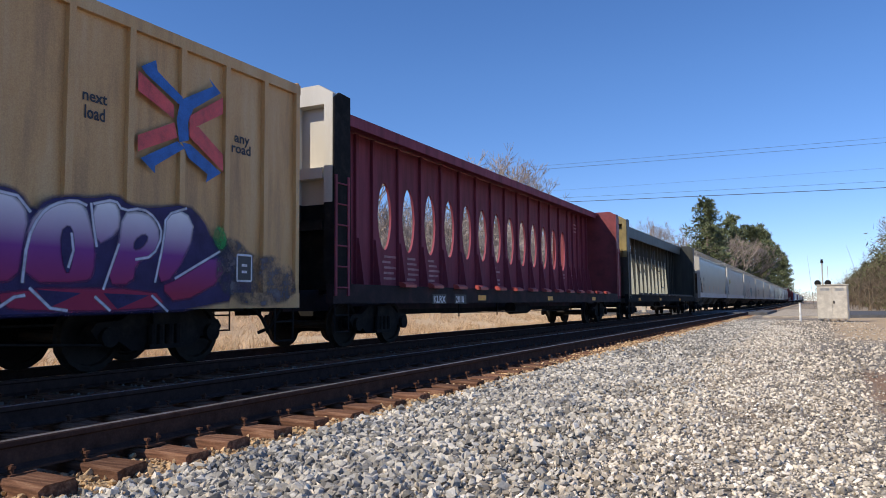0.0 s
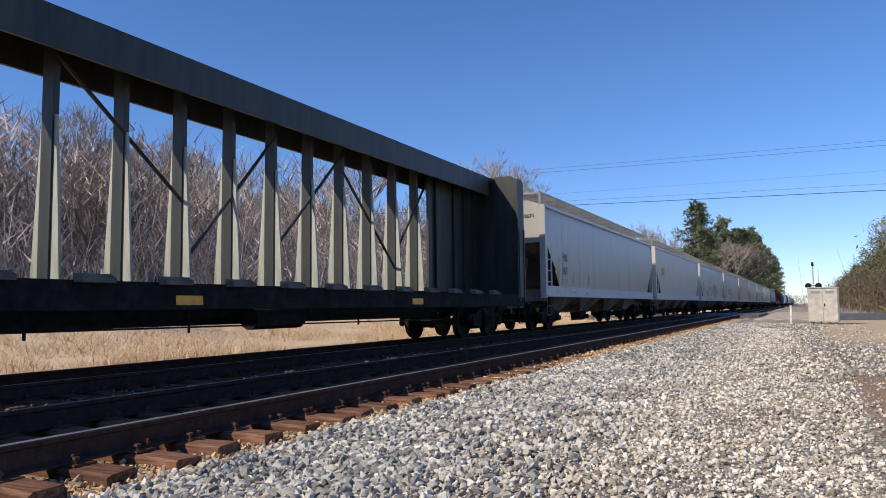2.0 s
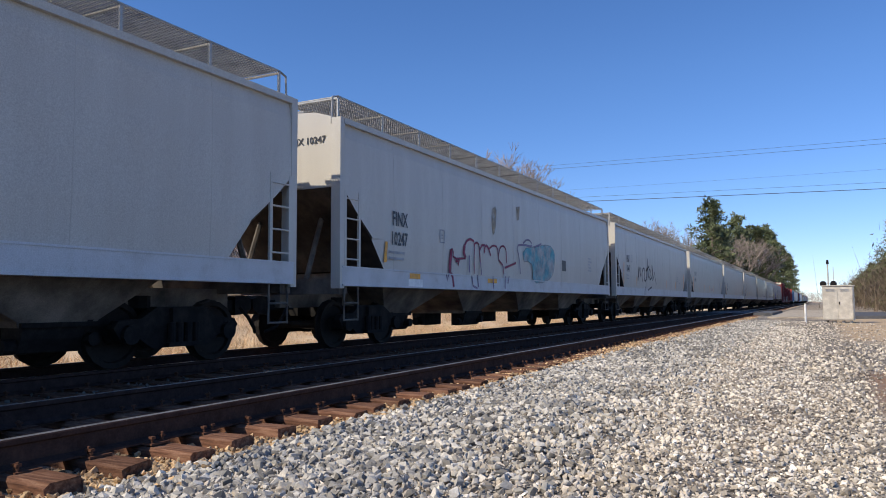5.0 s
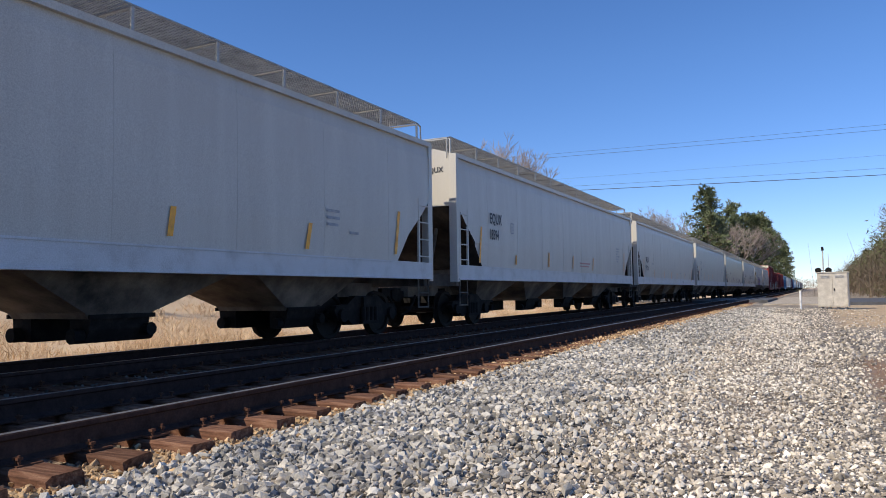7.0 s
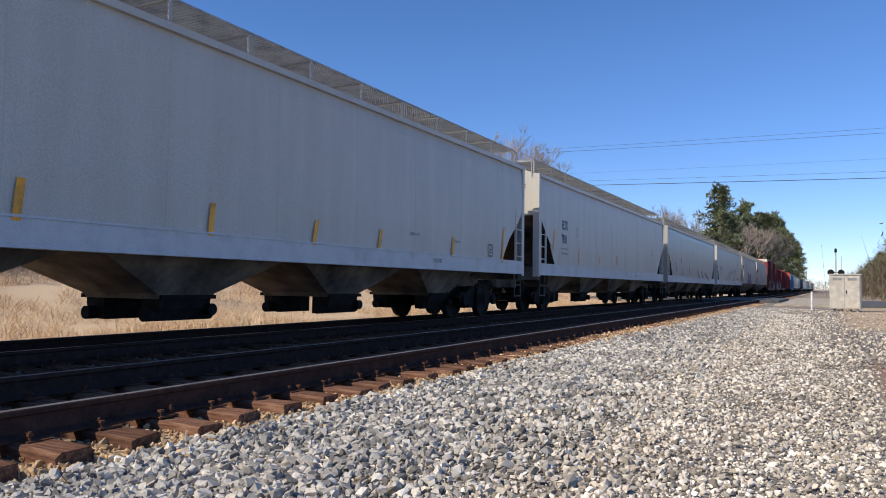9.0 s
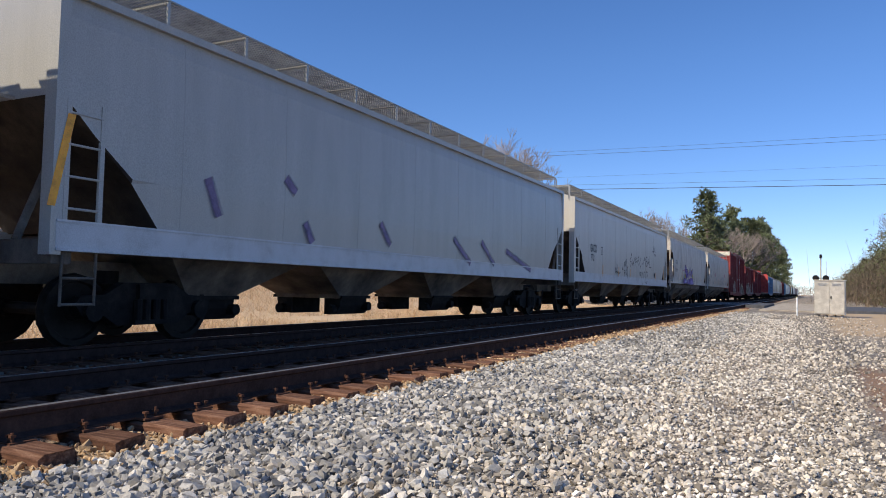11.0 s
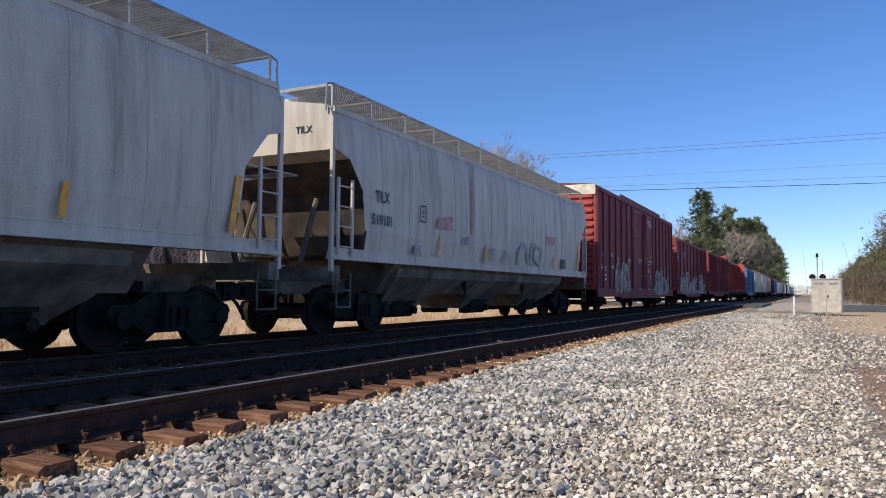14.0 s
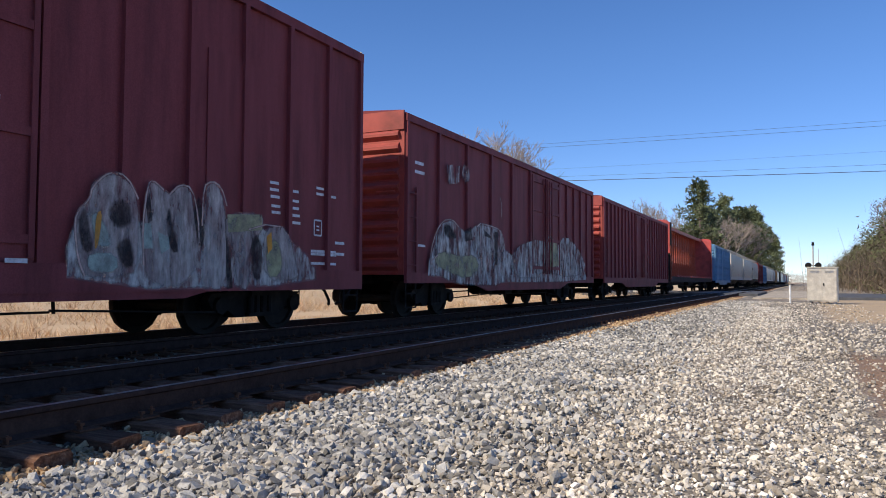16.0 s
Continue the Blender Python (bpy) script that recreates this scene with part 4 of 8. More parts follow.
    prism_y(bm, [(1.44, deck - 0.03), (1.60, deck - 0.03), (1.60, deck + 0.03), (1.50, deck + 0.08), (1.44, deck + 0.08)], -0.24, 0.24)
    repeat("winch", bm, M["red"] if style == "oval" else M["under"], car, spots, "red strap winch on the deck edge" if style == "oval" else "")
    bm = B()
    box(bm, -0.25, 0.25, -half + 3.6, half - 3.6, 0.60, 0.74)
    bar(bm, (0.9, -1.0, 0.70), (0.9, 0.3, 0.70), 0.19, 10)
    for y in (-5, -2.5, 2, 4.5):
        bar(bm, (1.1, y, 0.9), (1.1, y, 0.52), 0.02, 4)
    bar(bm, (1.1, -6, 0.62), (1.1, 6, 0.56), 0.018, 4)
    part("brake_rigging", bm, M["black"], car)
    gear(car, half + 0.2, half - 2.2)
    return car


# -- the train --
SPEED, SLOWING = -17.25, -0.030


def place(car, front, half):
    """Put a car where its front end stands at the clip's start."""
    MOVERS.append((car, front + half))
    car.matrix_basis = pose(TRACK_X, front + half, RAIL_Z)
    return car


S = SIDE + 0.012
HH = 9.3

tan_car = place(boxcar("tan_boxcar", "tan-yellow boxcar with blue-purple graffiti along its foot", 8.6, 4.58, M["tan"], M["tan"], door=(-1.9, 1.9), ribs=8, belly=False), -7.62, 8.6)
oval_car = place(centerbeam("maroon_centerbeam", "maroon centerbeam flat car with oval openings in its centre wall", 10.93, M["purple"], M["grey_b"], M["bulkred"], "oval"), 10.77, 10.93)
open_car = place(centerbeam("olive_centerbeam", "dark olive centerbeam flat car with open posts", 10.8, M["olive"], M["oliveend"], M["olive"], "open"), 34.19, 10.8)
hop_d = place(hopper("grey_hopper", "grey covered hopper with yellow strips and a glossy side", HH, M["grey_a"], band=M["band"], board_in=0.20, board_out=1.40), 57.46, HH)
hop_e = place(hopper("grey_hopper", "plain grey covered hopper with a small yellow patch", HH, M["grey_b"], band=M["band"], board_in=0.20, board_out=1.40), 77.35, HH)
hop_f = place(hopper("grey_hopper", "pale grey covered hopper with red and cyan graffiti", HH, M["grey_b"], band=M["band"], board_in=0.20, board_out=1.40), 97.30, HH)
hop_g = place(hopper("grey_hopper", "pale grey covered hopper with a black spray tag", HH, M["grey_b"], band=M["band"]), 117.10, HH)
hop_h = place(hopper("grey_hopper", "clean pale grey covered hopper with yellow strips", HH, M["grey_b"], band=M["band"]), 137.08, HH)
hop_i = place(hopper("grey_hopper", "clean grey covered hopper with a raised roof walk", HH, M["grey_b"], band=M["band"]), 156.98, HH)
hop_j = place(hopper("grey_hopper", "clean pale grey covered hopper with dark blue lettering", HH, M["grey_b"], band=M["band"]), 176.92, HH)
hop_k = place(hopper("grey_hopper", "grey covered hopper with dark spray marks", HH, M["grey_a"], band=M["band"]), 196.82, HH)
hop_l = place(hopper("grey_hopper", "grey covered hopper with black handwritten graffiti", HH, M["grey_b"], band=M["band"]), 216.85, HH)
hop_m = place(hopper("round_hopper", "round-sided dirty grey covered hopper with purple graffiti", 8.3, M["grey_c"], rounded=True, bays=3, tc=6.6, board_z=4.66, board_in=0.20, board_out=1.40), 237.10, 8.3)
hop_n = place(hopper("round_hopper", "round-sided streaked grey covered hopper with faded tags", 8.3, M["grey_c"], rounded=True, bays=3, tc=6.6, board_z=4.66, board_in=0.20, board_out=1.40), 255.15, 8.3)
box_o = place(boxcar("red_boxcar", "tall oxide-red boxcar with silver graffiti and a cream end plate", 9.12, 5.28, M["boxred"], M["endred"], door=(-2.52, 2.62), ribs=6, cream=True, tall=True), 273.28, 9.12)
box_p = place(boxcar("red_boxcar", "oxide-red boxcar with pale graffiti at its foot", 7.65, 4.52, M["boxred"], M["endred"], door=(0.2, 3.2), ribs=5), 293.25, 7.65)
box_q = place(boxcar("red_boxcar", "dull oxide-red boxcar with close side posts", 8.1, 4.52, M["boxred"], M["endred"], ribs=9), 310.30, 8.1)


def far_cars():
    """The rest of the train, seen small in the distance."""
    y = 328.4
    a = place(centerbeam("orange_centerbeam", "orange-red centerbeam flat car with tall bulkheads", 11.9, M["orange"], M["red"], M["red"], "oval"), y, 11.9)
    y += 25.4
    b = place(boxcar("blue_boxcar", "light blue boxcar with white patches", 7.7, 4.5, M["blue"], M["blue"], ribs=5), y, 7.7)
    y += 17.0
    kinds = [(hop_h, HH), (hop_i, HH), (hop_n, 8.3), (box_q, 8.1), (b, 7.7), (hop_j, HH), (hop_h, HH), (hop_m, 8.3), (tan_car, 8.6), (hop_k, HH), (open_car, 10.8), (hop_h, HH), (hop_i, HH), (box_p, 7.65), (hop_n, 8.3), (hop_m, 8.3), (box_q, 8.1), (hop_j, HH), (hop_h, HH), (open_car, 10.8)]
    for src, half in kinds:
        c = copy_thing(src, pose(TRACK_X, y + half, RAIL_Z))
        place(c, y, half)
        y += 2 * half + 1.4


# -- distance: woods, brush, grass --
def tree_mesh(seed, tall, spread, depth, r0):
    r = random.Random(seed)
    bm, tw = B(), B()

    def grow(p, d, length, rad, lev):
        q = p + d * length
        tgt = bm if lev < 2 else tw
        bar(tgt, p, q, max(rad, 0.012), 6 if lev < 2 else 3, max(rad * 0.62, 0.008))
        if lev >= depth:
            return
        for k in range(r.choice((2, 3, 3)) if lev else 4):
            nd = (d + Vector((r.uniform(-1, 1), r.uniform(-1, 1), r.uniform(-0.25, 0.7))) * spread).normalized()
            grow(p.lerp(q, r.uniform(0.55, 1.0)), nd, length * r.uniform(0.55, 0.8), rad * 0.60, lev + 1)

    grow(Vector((0, 0, -0.3)), Vector((r.uniform(-0.08, 0.08), r.uniform(-0.08, 0.08), 1)).normalized(), tall * 0.36, r0, 0)
    return bm, tw


def bare_tree(seed, tall, label, depth=5):
    t = thing("bare_tree", label, "tree", "bare trees")
    a, b = tree_mesh(seed, tall, 0.75, depth, tall * 0.017)
    part("trunk", a, M["bark"], t)
    part("crown", b, M["twig"], t, "leafless grey-brown twigs")
    return t


def tuft(bm, c, size, n, r, flat=0.5, slim=1.0):
    for i in range(n):
        d = Vector((r.gauss(0, 1), r.gauss(0, 1), r.gauss(0, flat))).normalized()
        p = Vector(c) + d * size * r.uniform(0.15, 1.0)
        u = d.orthogonal().normalized() * size * r.uniform(0.05, 0.15) * slim
        w = (d + Vector((0, 0, 0.4))).normalized() * size * r.uniform(0.35, 0.75) * (1.6 if slim < 1 else 1.0)
        bm.faces.new([bm.verts.new(v) for v in (p - u, p + u, p + w)])


def pine(seed, tall, label, first=0.42):
    r = random.Random(seed)
    t = thing("pine_tree", label, "tree", "pine trees")
    bm, cr = B(), B()
    bar(bm, (0, 0, -0.3), (0, 0, tall * 0.88), tall * 0.016, 8, 0.05)
    for i in range(46):
        k = i / 45
        h = tall * (first + (0.955 - first) * k)
        reach = tall * 0.165 * max(0.10, 1 - ((k - 0.25) / 0.77) ** 2) ** 0.75 * r.uniform(0.55, 1.15)
        a = r.uniform(0, 2 * math.pi)
        root = min(h - 0.3, tall * 0.87)
        tip = Vector((math.cos(a) * reach, math.sin(a) * reach, h + reach * r.uniform(-0.05, 0.22)))
        bar(bm, (0, 0, root), tip, 0.06, 4, 0.02)
        for s in (0.45, 0.75, 1.0):
            tuft(cr, Vector((0, 0, root)).lerp(tip, s) + Vector((r.uniform(-.4, .4), r.uniform(-.4, .4), r.uniform(-.2, .3))), tall * 0.045 * r.uniform(0.7, 1.2), 30, r, 0.55, 2.0)
    part("trunk", bm, M["bark"], t)
    part("crown", cr, M["needle"], t, "dark green needle crown with gaps")
    return t


def leaves(bm, c, size, n, r):
    """A loose clump of small leaves."""
    for i in range(n):
        p = Vector(c) + Vector((r.gauss(0, 0.42), r.gauss(0, 0.42), r.gauss(0, 0.30))) * size
        u = Vector((r.gauss(0, 1), r.gauss(0, 1), r.gauss(0, 0.6))).normalized() * size * r.uniform(0.10, 0.20)
        w = u.orthogonal().normalized() * size * r.uniform(0.07, 0.14)
        bm.faces.new([bm.verts.new(v) for v in (p - u, p + w, p + u)])


def twigs(bm, c, size, n, r):
    """A sheaf of bare shoots, mostly upright."""
    for i in range(n):
        p = Vector(c) + Vector((r.gauss(0, 0.6), r.gauss(0, 0.6), r.gauss(0, 0.4))) * size
        d = Vector((r.gauss(0, 0.75), r.gauss(0, 0.75), 1)).normalized() * size * r.uniform(0.5, 1.5)
        u = d.orthogonal().normalized() * r.uniform(0.010, 0.028) * (1 + size * 0.3)
        bm.faces.new([bm.verts.new(v) for v in (p - u, p + u, p + d)])


def brush_bank(name, label, mats, spots, seed, tufts=9, tuft_n=16, green_top=False):
    r = random.Random(seed)
    bms = [B() for _ in mats]
    green = mats[-1] is M["brushgreen"]
    for x, y, z, s in spots:
        mostly = r.random()
        for k in range(tufts):
            hgt = r.random() ** 0.8
            chance = (0.80 if hgt > 0.45 and mostly > 0.30 else 0.14) if green_top else 0.38
            pick = 1 if r.random() < chance else 0
            room = s * (0.36 - 0.24 * hgt)
            c = (x + r.gauss(0, room), y + r.gauss(0, room), z + s * hgt * (0.90 if pick else 0.80))
            if pick and green:
                leaves(bms[1], c, s * 0.11 * r.uniform(0.7, 1.3), tuft_n + 14, r)
            else:
                twigs(bms[pick], c, s * 0.13 * r.uniform(0.6, 1.2), tuft_n, r)
        for k in range(9):
            a = Vector((x + r.gauss(0, s * 0.3), y + r.gauss(0, s * 0.2), z - 0.2))
            bar(bms[0], a, a + Vector((r.gauss(0, s * 0.12), r.gauss(0, s * 0.12), s * r.uniform(0.35, 0.72))), 0.035, 3, 0.008)
    for i, (b, m) in enumerate(zip(bms, mats)):
        tagged(obj(name if i == 0 else name + "_green", b, m), label, "brush", kind="stuff")


def woods():
    r = random.Random(11)
    protos = [bare_tree(20 + i, 10.0, "leafless deciduous tree at the wood's edge", 6) for i in range(4)]
    for i, p in enumerate(protos):
        p.matrix_basis = pose(-31 - 3 * i, 8 + 13 * i, 0.9, 0, 0, 40 * i)
    for i in range(40):
        s = r.uniform(0.85, 1.45)
        y = -4 + 3.3 * i + r.uniform(-1, 1)
        x = -28 - r.uniform(0, 10) - 0.05 * max(0, y)
        c = copy_thing(r.choice(protos), pose(x, y, 0.9, 0, 0, r.uniform(0, 360)))
        c.scale = (s, s, s)
    # taller bare trees that rise over the train
    for x, y, s in ((-36, 86, 2.2), (-38, 92, 2.1), (-33, 84, 1.9), (-34, 88, 2.0), (-34, 160, 1.9), (-31, 166, 2.0), (-29, 158, 1.8), (-33, 172, 2.0), (-27, 172, 1.9), (-25, 166, 1.8), (-29, 180, 2.0), (-25, 190, 1.9)):
        c = copy_thing(r.choice(protos), pose(x, y, 0.9, 0, 0, r.uniform(0, 360)))
        c.scale = (s, s, s)
    big = pine(1, 22.0, "tall loblolly pine standing above the wood", 0.30)
    big.matrix_basis = pose(-18.2, 152, -0.8)
    big.scale = (1.12, 1.12, 1.03)
    pines = [pine(2 + i, 21.0, "dark green pine in the trackside wood", 0.2) for i in range(3)]
    row = [(-19, 176), (-21, 190), (-18.5, 214), (-20, 226), (-18, 246), (-17.5, 262), (-18, 284), (-17, 300), (-17, 322), (-17.5, 344), (-16.5, 368), (-25, 205), (-24, 240), (-16, 420), (-15.5, 480), (-15.5, 540)]
    for x, y, s in ((-19, 164, 1.5), (-21, 170, 1.6), (-18, 184, 1.7), (-19, 198, 1.9), (-17.5, 206, 2.0), (-18, 220, 2.1), (-17, 234, 2.1), (-17.5, 254, 2.2), (-17, 272, 2.2), (-16.5, 292, 2.2), (-16.5, 312, 2.2)):
        c = copy_thing(r.choice(protos), pose(x, y, 0.2, 0, 0, r.uniform(0, 360)))
        c.scale = (s, s, s)
    for i, (x, y) in enumerate(row):
        s = r.uniform(1.0, 1.2) * (0.76 if y < 190 else 0.95 if y < 225 else 1.12 if y < 280 else 1.25)
        if i < 3:
            c = pines[i]
            c.matrix_basis = pose(x, y, -0.8)
        else:
            c = copy_thing(pines[i % 3], pose(x, y, 0.2, 0, 0, r.uniform(0, 360)))
        c.scale = (s * 1.05, s * 1.05, s)
    spots = [(-28.5 - r.uniform(0, 9), -4 + 0.55 * i + r.uniform(-.5, .5), 0.6, r.uniform(6.0, 11.0)) for i in range(210)]
    brush_bank("brush", "brown winter brush and saplings behind the track", (M["brush"], M["twig"]), spots, 4, 46, 20)
    spots = [(-17 - r.uniform(0, 6), 190 + 2.6 * i, -0.8, r.uniform(6, 12)) for i in range(95)]
    brush_bank("far_brush", "brown and green undergrowth under the pines", (M["woodbrown"], M["brushgreen"]), spots, 5, 24, 18)
    spots = []
    for i in range(130):
        y = 79 + 1.8 * i
        spots.append((7.8 + r.uniform(0, 3.5) + 0.012 * y, y, -0.4, r.uniform(6.0, 9.5)))
        spots.append((10.5 + r.uniform(0, 6) + 0.012 * y, y, -0.4, r.uniform(9.5, 13.0)))
    brush_bank("right_brush", "tangled brown and green wood across the road", (M["woodbrown"], M["brushgreen"]), spots, 6, 44, 18, True)
    spots = [(-13 + 1.1 * i + r.uniform(-1, 1), 620 + r.uniform(-30, 30), -0.5, r.uniform(7, 12)) for i in range(34)]
    brush_bank("horizon_woods", "distant green-brown woods past the line's end", (M["brush"], M["brushgreen"]), spots, 7, 24, 14)
    for i in range(14):
        s = r.uniform(0.85, 1.2)
        c = copy_thing(r.choice(protos), pose(9.5 + r.uniform(0, 6), 78 + 16 * i, -0.5, 0, 0, r.uniform(0, 360)))
        c.scale = (s, s, s)
    for i in range(8):
        c = copy_thing(pines[i % 3], pose(13 + r.uniform(0, 5), 96 + 22 * i, -0.5, 0, 0, r.uniform(0, 360)))
        s = r.uniform(0.5, 0.62)
        c.scale = (s, s, s)


def dry_grass():
    rng = np.random.default_rng(8)
    n = 120000
    x = -11.5 - 15.0 * rng.uniform(0, 1, n) ** 1.3
    y = 1 + 62 * rng.uniform(0, 1, n) ** 1.25
    keep = np.array([noise.noise((a * 0.5, b * 0.35, 9)) > -0.28 for a, b in zip(x, y)])
    x, y = x[keep], y[keep]
    n = len(x)
    h = rng.uniform(0.10, 0.46, n) * np.array([0.75 + 0.6 * noise.noise((a * 0.3, b * 0.3, 2)) for a, b in zip(x, y)])
    a = rng.uniform(0, 2 * np.pi, n)
    w = rng.uniform(0.004, 0.014, n)
    lean = rng.normal(0, 0.75, (n, 2)) * h[:, None]
    z = np.array([height(p, q) for p, q in zip(x, y)]) - 0.02
    v = np.zeros((n, 3, 3))
    v[:, 0] = np.stack([x - np.cos(a) * w, y - np.sin(a) * w, z], 1)
    v[:, 1] = np.stack([x + np.cos(a) * w, y + np.sin(a) * w, z], 1)
    v[:, 2] = np.stack([x + lean[:, 0], y + lean[:, 1], z + h], 1)
    me = bpy.data.meshes.new("dry_grass")
    me.vertices.add(n * 3)
    me.vertices.foreach_set("co", v.reshape(-1))
    me.loops.add(n * 3)
    me.loops.foreach_set("vertex_index", np.arange(n * 3, dtype=np.int32))
    me.polygons.add(n)
    me.polygons.foreach_set("loop_start", np.arange(0, n * 3, 3, dtype=np.int32))
    me.update(calc_edges=True)
    me.materials.append(M["straw"])
    tagged(new("dry_grass", me), "tall straw-coloured winter grass beyond the track", "grass", kind="stuff")


# -- trackside things --
def cabinet():
    c = thing("signal_cabinet", "bare aluminium signal cabinet on short legs", "cabinet", m=pose(0.92, 43.2, -0.34, 0, 0, -6))
    w, d, h0, h1 = 0.70, 0.42, 0.16, 1.92
    bm = B()
    prism_y(bm, [(-w, h0), (w, h0), (w, h1), (-w, h1)], -d, d)
    bmesh.ops.bevel(bm, geom=list(bm.edges), offset=0.015, segments=1, affect="EDGES")
    part("body", bm, M["alu"], c)
    bm = B()
    prism_y(bm, [(-w - 0.04, h1), (w + 0.04, h1), (w + 0.04, h1 + 0.05), (-w - 0.04, h1 + 0.05)], -d - 0.05, d + 0.05)
    part("roof", bm, M["alu"], c)
    for x0, x1 in ((-w + 0.04, -0.01), (0.01, w - 0.04)):
        bm = B()
        box(bm, x0, x1, -d - 0.025, -d - 0.002, h0 + 0.06, h1 - 0.07)
        dr = part("door", bm, M["alu"], c)
        bm = B()
        for k in range(5):
            box(bm, x0 + 0.12, x1 - 0.12, -d - 0.035, -d - 0.026, h1 - 0.28 + 0.03 * k, h1 - 0.265 + 0.03 * k)
        part("vent", bm, M["faint"], dr)
    bm = B()
    box(bm, 0.05, 0.10, -d - 0.06, -d - 0.026, 0.98, 1.12)
    part("handle", bm, M["black"], c)
    for x in (-0.55, -0.2, 0.2, 0.55):
        bm = B()
        box(bm, x - 0.05, x + 0.05, -0.3, 0.3, -0.1, 0.16)
        part("leg", bm, M["concrete"], c)


def marker_post():
    p = thing("marker_post", "short white marker post in the gravel", "post", m=pose(-0.62, 41.5, -0.36))
    bm = B()
    bar(bm, (0, 0, -0.1), (0, 0, 1.02), 0.05, 10)
    part("post", bm, M["white"], p)
    bm = B()
    bar(bm, (0, 0, 1.02), (0, 0, 1.06), 0.055, 10)
    part("cap", bm, M["cream"], p)


def crossing_signal(x, y, face):
    s = thing("crossing_signal", "grade crossing signal mast with paired lamps", "signal", "crossing signals", m=pose(x, y, -0.15, 0, 0, face))
    bm = B()
    bar(bm, (0, 0, 0), (0, 0, 4.4), 0.06, 10)
    part("mast", bm, M["alu"], s)
    bm = B()
    box(bm, -0.16, 0.16, -0.16, 0.16, 0, 0.9)
    part("base", bm, M["alu"], s)
    for k in (-1, 1):
        bm = B()
        bar(bm, (k * 0.42, -0.02, 2.55), (k * 0.42, 0.02, 2.55), 0.28, 16)
        bar(bm, (k * 0.42, -0.25, 2.55), (k * 0.42, -0.02, 2.55), 0.13, 12)
        part("lamp", bm, M["black"], s)
    bm = B()
    bar(bm, (-0.42, 0, 2.55), (0.42, 0, 2.55), 0.035, 6)
    part("cross_arm", bm, M["black"], s)
    bm = B()
    bar(bm, (0.45, 0.1, 0), (0.45, 0.1, 4.1), 0.025, 6)
    part("conduit", bm, M["alu"], s)
    bm = B()
    bar(bm, (0, 0, 4.4), (0, 0, 4.75), 0.13, 10, 0.09)
    part("bell", bm, M["black"], s)


def wires():
    r = random.Random(3)
    for y, z0, z1, rad, nm in ((60, 10.84, 7.72, 0.024, "thick"), (62, 11.3, 8.6, 0.010, "thin"), (100, 20.67, 18.84, 0.020, "high"), (101, 21.3, 19.7, 0.016, "high"), (100.5, 17.4, 16.0, 0.010, "high")):
        bm = B()
        rings = []
        for i in range(25):
            u = i / 24
            c = Vector((-70 + 110 * u, y, z0 + (z1 - z0) * u - 0.25 * (4 * u * (1 - u) - 1)))
            rings.append([c + Vector((0, math.cos(a) * rad, math.sin(a) * rad)) for a in (0, 1.26, 2.51, 3.77, 5.03)])
        loft(bm, rings)
        tagged(obj("overhead_cable", bm, M["wire"]), "black overhead utility cable" if nm == "thick" else "thin overhead line high across the tracks", "cable", "overhead cables")
    for x, y, h in ((-70, 60.0, 12.2), (40, 60.0, 9.6), (-70, 100.0, 22.2), (40, 100.0, 20.6)):
        p = thing("utility_pole", "grey wooden utility pole carrying the cables", "pole", "utility poles", m=pose(x, y, -0.6))
        bm = B()
        bar(bm, (0, 0, -0.2), (0, 0, h), 0.16, 10, 0.11)
        part("shaft", bm, M["wood"], p)
        bm = B()
        box(bm, -0.06, 0.06, -1.1, 2.6, h - 0.6, h - 0.46)
        part("cross_arm", bm, M["wood"], p)


def motions():
    for car, y0 in MOVERS:
        walk(car, [(t, pose(TRACK_X, y0 + along(t), RAIL_Z)) for t in (0, 4, 8, 12, 16)])
    turned = {}
    for car, y0 in MOVERS[:17]:
        for ob in car.children_recursive:
            if not ob.name.startswith("wheelset"):
                continue
            side = ob.location.y > 0
            if side not in turned:
                at = tuple(ob.location)
                walk(ob, [(k / FPS, pose(*at, -math.degrees(along(k / FPS) / 0.455) % 360 * -1)) for k in range(16 * FPS + 1)])
                turned[side] = ob
            else:
                src = turned[side].animation_data
                ob.rotation_mode = "QUATERNION"
                ob.animation_data_create()
                ob.animation_data.action = src.action
                ob.animation_data.action_slot = src.action_slot


# -- paint on the cars: lettering, strips and graffiti --
M["g_fade"] = shade("sprayed_blue_to_crimson", (0.2, 0.1, 0.4), 0.5, scale=3, bump=0, spray=0.95)
nt = M["g_fade"].node_tree
ramp = nt.nodes.new("ShaderNodeValToRGB")
for e, (p, c) in zip((ramp.color_ramp.elements[0], ramp.color_ramp.elements[1], ramp.color_ramp.elements.new(0.5)), ((0.12, (0.36, 0.035, 0.085)), (0.80, (0.15, 0.13, 0.60)), (0.5, (0.25, 0.06, 0.27)))):
    e.position, e.color = p, (*c, 1)
tc = nt.nodes.new("ShaderNodeTexCoord")
sp = nt.nodes.new("ShaderNodeSeparateXYZ")
mr = nt.nodes.new("ShaderNodeMapRange")
mr.inputs[1].default_value, mr.inputs[2].default_value = 0.85, 2.15
nt.links.new(tc.outputs["Object"], sp.inputs[0])
nt.links.new(sp.outputs[2], mr.inputs[0])
nt.links.new(mr.outputs[0], ramp.inputs[0])
nt.links.new(ramp.outputs[0], nt.nodes["Principled BSDF"].inputs["Base Color"])
M["g_navy"] = shade("sprayed_navy", (0.045, 0.035, 0.11), 0.5, scale=3, bump=0, spray=0.85)
